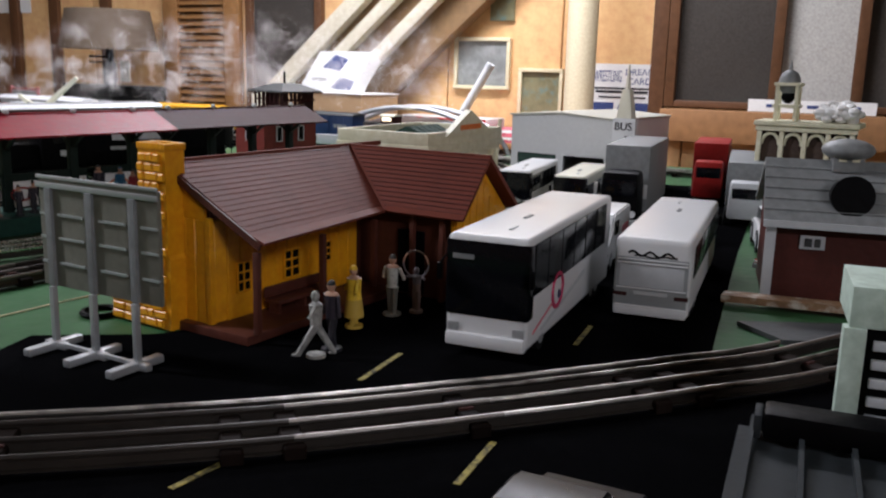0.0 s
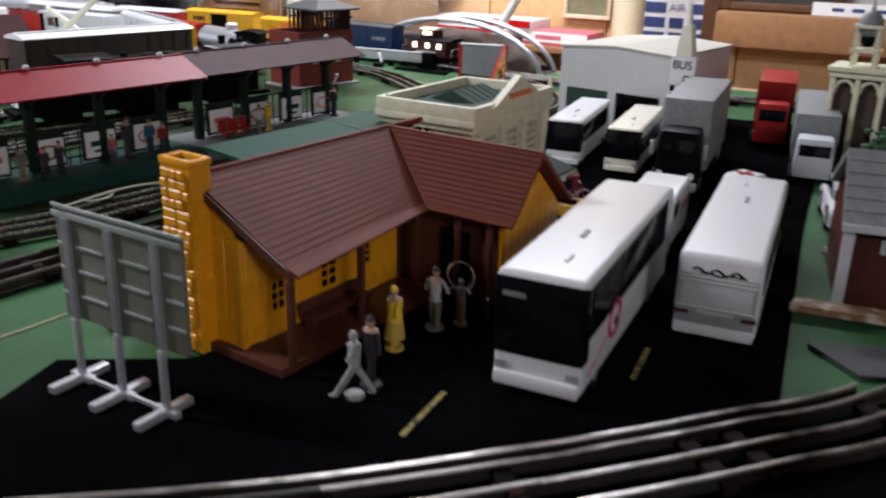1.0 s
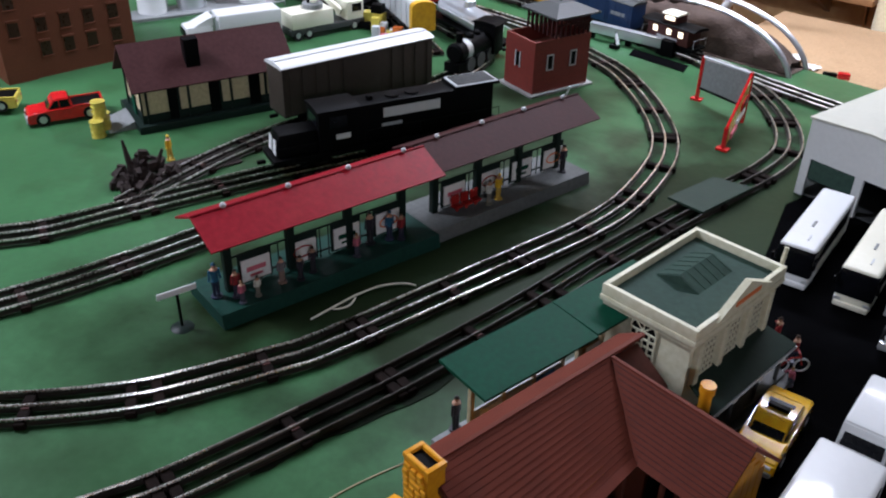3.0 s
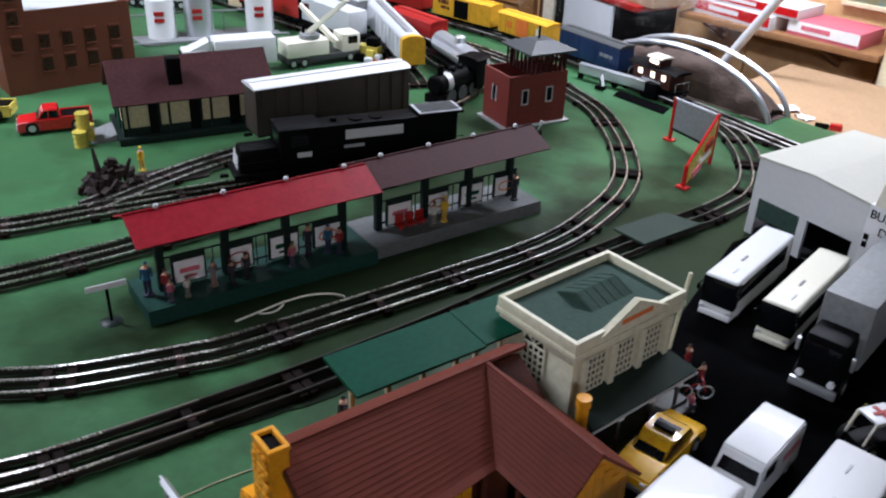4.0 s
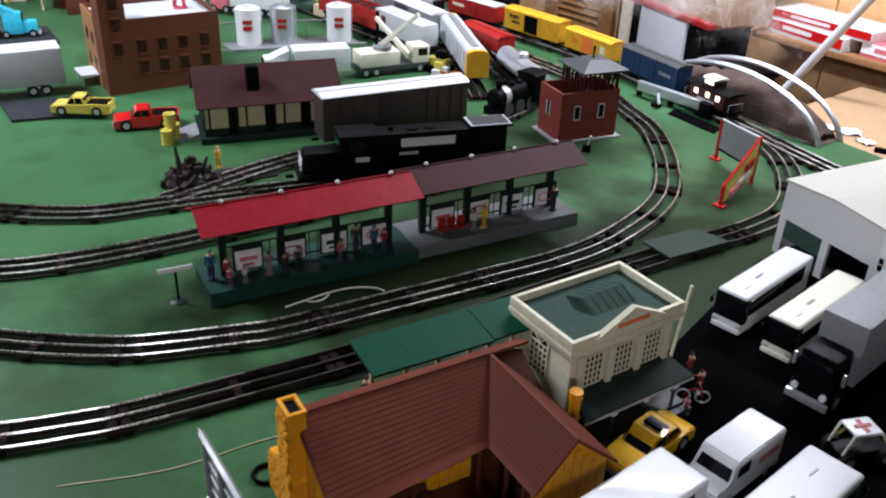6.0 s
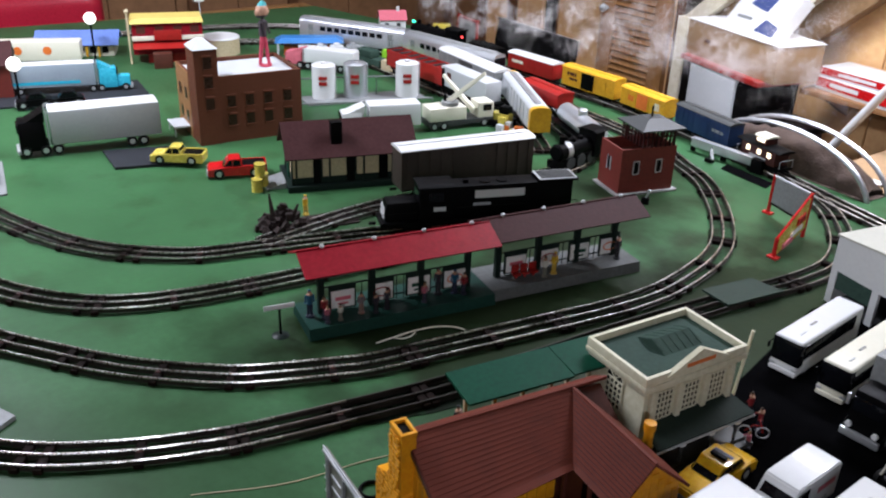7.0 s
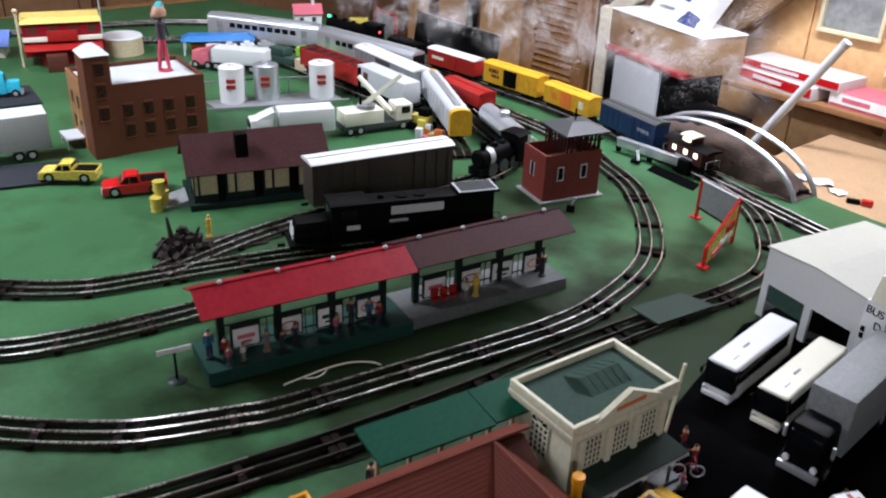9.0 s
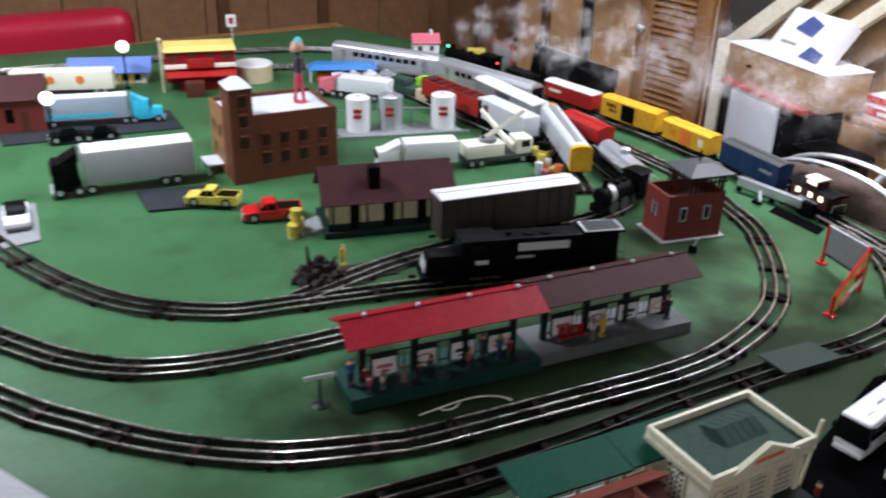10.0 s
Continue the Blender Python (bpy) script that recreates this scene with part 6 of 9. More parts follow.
# vehicles farther along the road
def box_truck(x, y, rz, boxm, cabm, label, L=0.15, Ht=0.085):
    t = thing("toy_box_truck", x, y, 0.001, rz, label, "truck")
    part("cargo_box", Kit().box(0.012, L, -0.025, 0.025, 0.018, Ht, 0.002), boxm, t)
    part("cab", Kit().box(-0.035, 0.010, -0.022, 0.022, 0.008, Ht * 0.72, 0.005, (0.8, 0.9)), cabm, t)
    part("windscreen", Kit().box(-0.0325, -0.027, -0.017, 0.017, Ht * 0.43, Ht * 0.62, 0.001), GLASSBLK, t)
    wheel_set(t, [(-0.018, 0.021), (-0.018, -0.021), (L * 0.75, 0.021), (L * 0.75, -0.021)], 0.011, 0.007)


box_truck(0.098, 1.387, 94.2, BOXRED, BOXRED, "red toy box truck parked behind grey truck")
box_truck(0.166, 1.211, 94.9, GREY, LTGREY, "long pale grey toy truck on the road", 0.22, 0.075)
car(0.220, 0.996, 99.0, 0.10, 0.042, 0.045, WHITE, "white toy van with dark windows by barn", name="toy_car")
car(0.209, 0.907, 34.9, 0.06, 0.03, 0.024, CARRED, "small orange-red toy car by the barn")

# dark bush
k = Kit()
rs = random.Random(3)
for i in range(140):
    a, b = rs.uniform(0, 6.28), rs.uniform(0, 1)
    k.ball((0.238 + 0.022 * b * math.cos(a), 1.19 + 0.022 * b * math.sin(a), 0.012 + rs.uniform(0, 0.06)), rs.uniform(0.004, 0.008), (1, 1, 0.6), 3)
tr_ = thing("bush", 0, 0, 0, 0, "dark green clumpy toy bush beside the road", "bush")
part("leaves", k, pm("dark_foliage", (0.03, 0.075, 0.035), 0.8, var=0.5, s1=90, bump=0.4), tr_, smooth=False)
part("trunk", Kit().cyl((0.238, 1.19, 0), (0.238, 1.19, 0.03), 0.004, 0.002), STUMP, tr_)

# grey shed and signal gantry close to the camera
SHEDGREY = pm("dark_shed_grey", (0.024, 0.028, 0.030), 0.6, var=0.3, s1=30, spec=0.1)
G = thing("grey_shed", 0.237, 0.430, 0.0, 1.1, "grey ribbed toy shed roof close to the track", "building")
part("wall", Kit().box(0, 0.16, -0.15, 0, 0, 0.028), SHEDGREY, G, smooth=False)
k = Kit().slab([(-0.006, 0.006, 0.028), (-0.006, -0.156, 0.034), (0.166, -0.156, 0.034), (0.166, 0.006, 0.028)], -0.003)
part("roof", k, SHEDGREY, G, smooth=False)
rib = part("roof_rib", Kit().box(-0.001, 0.001, -0.156, 0.006, 0.0, 0.0035), SHEDGREY, G)
rib.matrix_basis = pose(0.0, 0, 0.0335)
for i in range(1, 9):
    again("roof_rib", rib, G, pose(i * 0.02, 0, 0.0335))
part("vent_block", Kit().box(0.004, 0.060, -0.014, 0.004, 0.0335, 0.046, 0.003), BLACK, G)
part("vent_end", Kit().box(0.0005, 0.0038, -0.013, 0.003, 0.0335, 0.044, 0.001), SHEDGREY, G)
# pale green signal cabin behind the shed: corner post, upper wall, slatted dark panel
N = thing("signal_cabin", 0.269, 0.452, 0.0, 4.0, "pale green toy signal cabin with slatted black panel", "building")
MINT = pm("pale_green_paint", (0.42, 0.52, 0.44), 0.5, var=0.25, s1=40)
part("post", Kit().box(0, 0.0095, 0, 0.008, 0, 0.0775, 0.0006), MINT, N)
part("wall", Kit().box(0.002, 0.060, 0.001, 0.050, 0.0775, 0.096, 0.0008), MINT, N)
part("panel_back", Kit().box(0.0098, 0.058, 0.003, 0.006, 0, 0.077), BLACK, N, "black recessed panel")
for i in range(5):
    part("slat", Kit().box(0.0125, 0.056, 0.0005, 0.003, 0.034 + i * 0.0085, 0.0385 + i * 0.0085, 0.0005), LTGREY, N, "pale slat")

# ---- rolling stock ----
wheel_mesh = Kit().cyl((0, -0.0025, 0), (0, 0.0025, 0), 0.0085, n=16).mesh("wheel", DKGREY, True)
RAILTOP = 0.0115


def bogies(c, L, W, spread=0.32, n=2, matl=None):
    for s in (-1, 1):
        bx = s * L * spread
        t = part("truck", Kit().box(bx - 0.026, bx + 0.026, -0.021, -0.017, RAILTOP + 0.004, RAILTOP + 0.013, 0.0015).box(bx - 0.026, bx + 0.026, 0.017, 0.021, RAILTOP + 0.004, RAILTOP + 0.013, 0.0015).box(bx - 0.006, bx + 0.006, -0.017, 0.017, RAILTOP + 0.007, RAILTOP + 0.014), matl or BLACK, c)
        for dx in (-0.016, 0.016):
            for y in (-0.0155, 0.0155):
                o = new("wheel", wheel_mesh)
                o.parent, o.matrix_basis = t, pose(bx + dx, y, RAILTOP + 0.0085)
    pieces("coupler", Kit().box(-L / 2 - 0.014, -L / 2, -0.003, 0.003, RAILTOP + 0.010, RAILTOP + 0.015, 0.001).box(L / 2, L / 2 + 0.014, -0.003, 0.003, RAILTOP + 0.010, RAILTOP + 0.015, 0.001), BLACK, c)


def arched(W, z0, z1, rise, n=6):
    pts = [(-W / 2, z0), (W / 2, z0), (W / 2, z1)]
    for i in range(1, n):
        a = math.pi * i / n
        pts.append((W / 2 * math.cos(a), z1 + rise * math.sin(a)))
    return pts + [(-W / 2, z1)]


def place(name, path, x, label, category="railway car", group=""):
    p, a, _ = along(path, x)
    return thing(name, p.x, p.y, 0.0, a, label, category, group)


def boxcar(c, L, Ht, body, roofm, W=0.052, door=None, marks=(), ribs=0):
    z0, z1 = RAILTOP + 0.016, Ht - 0.006
    part("body", Kit().box(-L / 2, L / 2, -W / 2, W / 2, z0, z1, 0.0012), body, c)
    part("roof", Kit().prism(arched(W + 0.003, z1, z1 + 0.0015, 0.006), "x", -L / 2 - 0.002, L / 2 + 0.002), roofm, c)
    part("roof_walk", Kit().box(-L / 2, L / 2, -0.005, 0.005, z1 + 0.0075, z1 + 0.009), roofm, c)
    for s in (-1, 1):
        y0, y1 = sorted((s * W / 2, s * (W / 2 + 0.0015)))
        if door:
            part("door", Kit().box(-L * 0.12, L * 0.12, y0, y1, z0 + 0.003, z1 - 0.003, 0.0006), door, c)
        k = Kit()
        for i in range(ribs):
            xx = -L / 2 + L * (i + 0.5) / ribs
            if door and abs(xx) < L * 0.14:
                continue
            k.box(xx - 0.0008, xx + 0.0008, y0, y0 + (y1 - y0) * 0.7, z0 + 0.002, z1 - 0.002)
        if ribs:
            pieces("rib", k, body, c)
        else:
            k.bm.free()
        for x0, x1, za, zb, m in marks:
            part("lettering_bar", Kit().box(x0 * L, x1 * L, s * W / 2 - 0.0005, s * W / 2 + 0.0006, z0 + (z1 - z0) * za, z0 + (z1 - z0) * zb), m, c)
    part("underframe", Kit().box(-L / 2 + 0.004, L / 2 - 0.004, -W * 0.36, W * 0.36, RAILTOP + 0.011, z0), BLACK, c)
    bogies(c, L, W)


# parked black hood engine
e = thing("diesel_engine", -0.722, 1.046, 0.0, 68.1, "black toy hood diesel engine with white lettering bars", "railway engine")
e.matrix_world = pose(-0.722, 1.046, 0, 0, 0, 68.1) @ Matrix.Diagonal((0.91, 1, 1, 1))
part("frame", Kit().box(-0.205, 0.205, -0.027, 0.027, RAILTOP + 0.014, RAILTOP + 0.021, 0.001), BLACK, e)
part("long_hood", Kit().box(-0.06, 0.19, -0.021, 0.021, RAILTOP + 0.021, 0.093, 0.002), BLACK, e)
part("nose", Kit().box(-0.195, -0.125, -0.021, 0.021, RAILTOP + 0.021, 0.068, 0.004, (0.9, 0.9)), BLACK, e)
part("cab", Kit().box(-0.128, -0.06, -0.026, 0.026, RAILTOP + 0.021, 0.094, 0.002), BLACK, e)
part("cab_roof", Kit().prism(arched(0.056, 0.094, 0.0955, 0.004), "x", -0.131, -0.057), BLACK, e)
pieces("cab_window", Kit().box(-0.11, -0.08, -0.0266, -0.0255, 0.068, 0.086).box(-0.11, -0.08, 0.0255, 0.0266, 0.068, 0.086).box(-0.1286, -0.1275, -0.018, 0.018, 0.072, 0.086), GLASSBLK, e)
k = Kit()
for s in (-1, 1):
    k.slab([(-0.1955, s * 0.004, 0.060), (-0.1955, s * 0.017, 0.060), (-0.1975, s * 0.018, 0.038), (-0.1975, s * 0.004, 0.038)], 0.0008)
pieces("nose_stripe", k, WHITE, e, "white nose stripes")
for s in (-1, 1):
    part("lettering_bar", Kit().box(-0.015, 0.088, s * 0.0212 - 0.0004, s * 0.0212 + 0.0004, 0.069, 0.084), WHITE, e, "white lettering bar")
    part("lettering_bar", Kit().box(-0.10, -0.075, s * 0.0262 - 0.0004, s * 0.0262 + 0.0004, 0.050, 0.058), WHITE, e)
    part("lettering_bar", Kit().box(-0.018, 0.018, s * 0.0212 - 0.0004, s * 0.0212 + 0.0004, 0.055, 0.060), LTGREY, e)
    k = Kit().tube([(-0.2, s * 0.0255, 0.05), (-0.13, s * 0.0255, 0.05)], 0.0007, 5).tube([(-0.05, s * 0.0255, 0.055), (0.2, s * 0.0255, 0.055)], 0.0007, 5)
    for i in range(6):
        xx = -0.05 + 0.05 * i
        k.cyl((xx, s * 0.0255, 0.033), (xx, s * 0.0255, 0.055), 0.0006, n=5)
    pieces("handrail", k, BLACK, e)
part("radiator", Kit().box(0.115, 0.20, -0.024, 0.024, 0.093, 0.0972, 0.001), BLACK, e, "flared radiator with grey grille")
gr = part("grille", Kit().box(0.118, 0.197, -0.022, 0.022, 0.0972, 0.0984), LTGREY, e, "pale grille frame")
for i in range(7):
    part("slat", Kit().box(0.122, 0.193, -0.019 + i * 0.0057, -0.0152 + i * 0.0057, 0.0984, 0.0994), DKGREY, gr)
pieces("fan", Kit().cyl((0.01, 0, 0.093), (0.01, 0, 0.0955), 0.012, n=18).cyl((0.045, 0, 0.093), (0.045, 0, 0.0955), 0.012, n=18).cyl((-0.03, 0, 0.093), (-0.03, 0, 0.099), 0.006, n=10), BLACK, e)
part("fuel_tank", Kit().box(-0.045, 0.045, -0.02, 0.02, RAILTOP + 0.003, RAILTOP + 0.014, 0.003), BLACK, e)
bogies(e, 0.42, 0.05)

# parked boxcar with a white roof
c = thing("boxcar", -0.882, 1.131, 0.0, 77.6, "grey-brown toy boxcar with white roof on the siding", "railway car", "parked cars")
boxcar(c, 0.288, 0.112, pm("weathered_grey_brown", (0.035, 0.027, 0.021), 0.55, var=0.15, s1=25), WHITE, door=pm("weathered_dark_door", (0.03, 0.023, 0.018), 0.55), ribs=12, marks=((-0.02, 0.04, 0.55, 0.68, LTGREY),))

# old black tender engine and silver tank car on the siding curve
c = place("steam_engine", T5, -0.89, "small black toy steam engine standing on the siding", "railway engine")
c.matrix_world = pose(-0.859, 1.425, 0, 0, 0, 97.0)
part("boiler", Kit().cyl((-0.07, 0, 0.050), (0.03, 0, 0.050), 0.019, n=20).cyl((-0.074, 0, 0.05), (-0.07, 0, 0.05), 0.015, 0.019, n=20), BLACK, c)
part("cab", Kit().box(0.03, 0.062, -0.024, 0.024, 0.026, 0.080, 0.001), BLACK, c)
part("cab_roof", Kit().prism(arched(0.054, 0.080, 0.081, 0.005), "x", 0.027, 0.07), BLACK, c)
part("chimney", Kit().cyl((-0.055, 0, 0.067), (-0.055, 0, 0.085), 0.006, 0.007), BLACK, c)
part("steam_dome", Kit().ball((-0.02, 0, 0.07), 0.008), BLACK, c)
part("sand_dome", Kit().ball((0.005, 0, 0.07), 0.007), BLACK, c)
part("smokebox_band", Kit().cyl((-0.05, 0, 0.05), (-0.035, 0, 0.05), 0.0194, n=20), SILVER, c, "pale boiler band")
part("frame", Kit().box(-0.08, 0.062, -0.016, 0.016, RAILTOP + 0.006, 0.034), BLACK, c)
for dx in (-0.04, -0.005, 0.03):
    for y in (-0.0165, 0.0165):
        part("driving_wheel", Kit().cyl((dx, y - 0.002, RAILTOP + 0.014), (dx, y + 0.002, RAILTOP + 0.014), 0.014, n=20), DKGREY, c)
c = thing("tank_car", -0.972, 1.545, 0.0, 160.0, "silver toy tank car with dome parked on siding", "railway car", "parked cars")
part("tank", Kit().cyl((-0.095, 0, 0.052), (0.095, 0, 0.052), 0.023, n=24).ball((-0.095, 0, 0.052), 0.023, (0.4, 1, 1)).ball((0.095, 0, 0.052), 0.023, (0.4, 1, 1)), ALU, c)
part("dome", Kit().cyl((0, 0, 0.07), (0, 0, 0.084), 0.012, n=18).ball((0, 0, 0.084), 0.012, (1, 1, 0.4)), ALU, c)
part("walkway", Kit().box(-0.12, 0.12, -0.03, 0.03, RAILTOP + 0.015, RAILTOP + 0.019, 0.001), BLACK, c)
pieces("handrail", Kit().tube([(-0.12, 0.026, 0.055), (0.12, 0.026, 0.055)], 0.0008, 5).tube([(-0.12, -0.026, 0.055), (0.12, -0.026, 0.055)], 0.0008, 5), LTGREY, c)
bogies(c, 0.25, 0.05)

# covered hopper with yellow ends
c = thing("covered_hopper", -1.172, 1.537, 0.0, 152.5, "grey toy covered hopper with yellow end", "railway car", "parked cars")
part("body", Kit().prism(arched(0.05, 0.035, 0.080, 0.010), "x", -0.155, 0.16), LTGREY, c)
part("end_panel", Kit().prism(arched(0.0505, 0.030, 0.080, 0.0102), "x", -0.172, -0.1552), BOXYEL, c, "yellow end")
part("end_panel", Kit().prism(arched(0.0505, 0.030, 0.080, 0.0102), "x", 0.1602, 0.172), BOXYEL, c, "yellow end")
part("roof_hatch", Kit().box(-0.14, 0.15, -0.007, 0.007, 0.0895, 0.093, 0.001), ALU, c)
k = Kit()
for i in range(9):
    xx = -0.14 + i * 0.035
    k.box(xx, xx + 0.0015, -0.0265, -0.025, 0.035, 0.082).box(xx, xx + 0.0015, 0.025, 0.0265, 0.035, 0.082)
pieces("rib", k, LTGREY, c)
pieces("chute", Kit().box(-0.08, -0.03, -0.016, 0.016, RAILTOP + 0.004, 0.036, 0.002).box(0.03, 0.08, -0.016, 0.016, RAILTOP + 0.004, 0.036, 0.002), DKGREY, c)
bogies(c, 0.34, 0.05)
c = place("boxcar", T6, -1.47, "grey toy boxcar with white roof in the yard", "railway car", "parked cars")
boxcar(c, 0.29, 0.094, GREY, WHITE, door=DKGREY, ribs=12)
c = place("container_car", T7, -1.362, "pale blue-grey container on a toy flat car", "railway car", "parked cars")
part("container", Kit().box(-0.105, 0.105, -0.025, 0.025, 0.034, 0.086, 0.001), LTGREY, c)
pieces("emblem", Kit().box(0.055, 0.075, -0.0258, -0.025, 0.056, 0.074).box(0.055, 0.075, 0.025, 0.0258, 0.056, 0.074), DKBROWN, c, "brown shield emblem")
part("deck", Kit().box(-0.12, 0.12, -0.026, 0.026, RAILTOP + 0.014, 0.034, 0.001), BLACK, c)
bogies(c, 0.24, 0.05)
c = place("open_hopper", T7, -1.59, "red toy hopper car with black end and open top", "railway car", "parked cars")
k = Kit().box(-0.13, 0.13, -0.027, -0.0245, 0.034, 0.080).box(-0.13, 0.13, 0.0245, 0.027, 0.034, 0.080).box(-0.13, -0.127, -0.0245, 0.0245, 0.034, 0.080).box(0.127, 0.13, -0.0245, 0.0245, 0.034, 0.080).box(-0.127, 0.127, -0.0245, 0.0245, 0.034, 0.040)
part("body", k, BOXRED, c, smooth=False)
part("end_plate", Kit().box(-0.133, -0.1302, -0.027, 0.027, 0.032, 0.082), BLACK, c)
part("end_plate", Kit().box(0.1302, 0.133, -0.027, 0.027, 0.032, 0.082), BLACK, c)
k = Kit()
for i in range(7):
    k.box(-0.12 + i * 0.04, -0.117 + i * 0.04, -0.0245, 0.0245, 0.074, 0.079)
pieces("cross_brace", k, DKGREY, c)
part("underframe", Kit().box(-0.126, 0.126, -0.018, 0.018, RAILTOP + 0.012, 0.034), BLACK, c)
bogies(c, 0.27, 0.05)
c = thing("boxcar", -1.226, 1.664, 0.0, 174.7, "short red toy boxcar beside the yellow-ended hopper", "railway car", "parked cars")
boxcar(c, 0.16, 0.066, BOXRED, BOXRED)

# silver commuter train
i0 = along(T2, -1.45)[2]
s = 0
for n in range(2):
    L = 0.385
    mid = dist_point(T2, i0, 0.0001 + L / 2 + n * (L + 0.016))
    a, b = T2[dist_point(T2, mid, -L * 0.32)], T2[dist_point(T2, mid, L * 0.32)]
    ctr = (a + b) / 2
    rz = math.degrees(math.atan2(b.y - a.y, b.x - a.x))
    c = thing("commuter_car", ctr.x, ctr.y, 0.0, rz, "fluted silver toy commuter car with dark window band", "railway car", "silver commuter train")
    part("body", Kit().prism(arched(0.052, RAILTOP + 0.012, 0.078, 0.014), "x", -L / 2, L / 2), ALU, c)
    for sd in (-1, 1):
        ya, yb = sorted((sd * 0.026, sd * 0.0266))
        for j in range(9):
            xx = -L * 0.30 + j * L * 0.068
            part("window", Kit().box(xx, xx + L * 0.05, ya, yb, 0.055, 0.069), GLASSBLK, c)
        for xx in (-L * 0.40, L * 0.36):
            part("door", Kit().box(xx, xx + L * 0.05, ya, yb, 0.032, 0.072, 0.0003), GREY, c)
        k = Kit()
        for j in range(5):
            k.box(-L / 2 + 0.002, L / 2 - 0.002, ya, yb + 0.0003, 0.031 + j * 0.0045, 0.033 + j * 0.0045)
        pieces("flute", k, SILVER, c)
        part("number_bar", Kit().box(-0.03, 0.01, ya - 0.0003, yb + 0.0003, 0.0735, 0.0765), INKBLUE, c)
    part("roof_panel", Kit().box(-L * 0.45, L * 0.45, -0.012, 0.012, 0.0905, 0.0928, 0.001), SILVER, c)
    if n == 0:
        part("cab_front", Kit().box(-L / 2 - 0.002, -L / 2, -0.023, 0.023, 0.045, 0.080, 0.001), GLASSBLK, c, "black cab front")
        for y in (-0.015, 0.015):
            part("headlight", Kit().cyl((-L / 2 - 0.004, y, 0.036), (-L / 2 - 0.0005, y, 0.036), 0.0035), WHITE, c)
    bogies(c, L, 0.05)

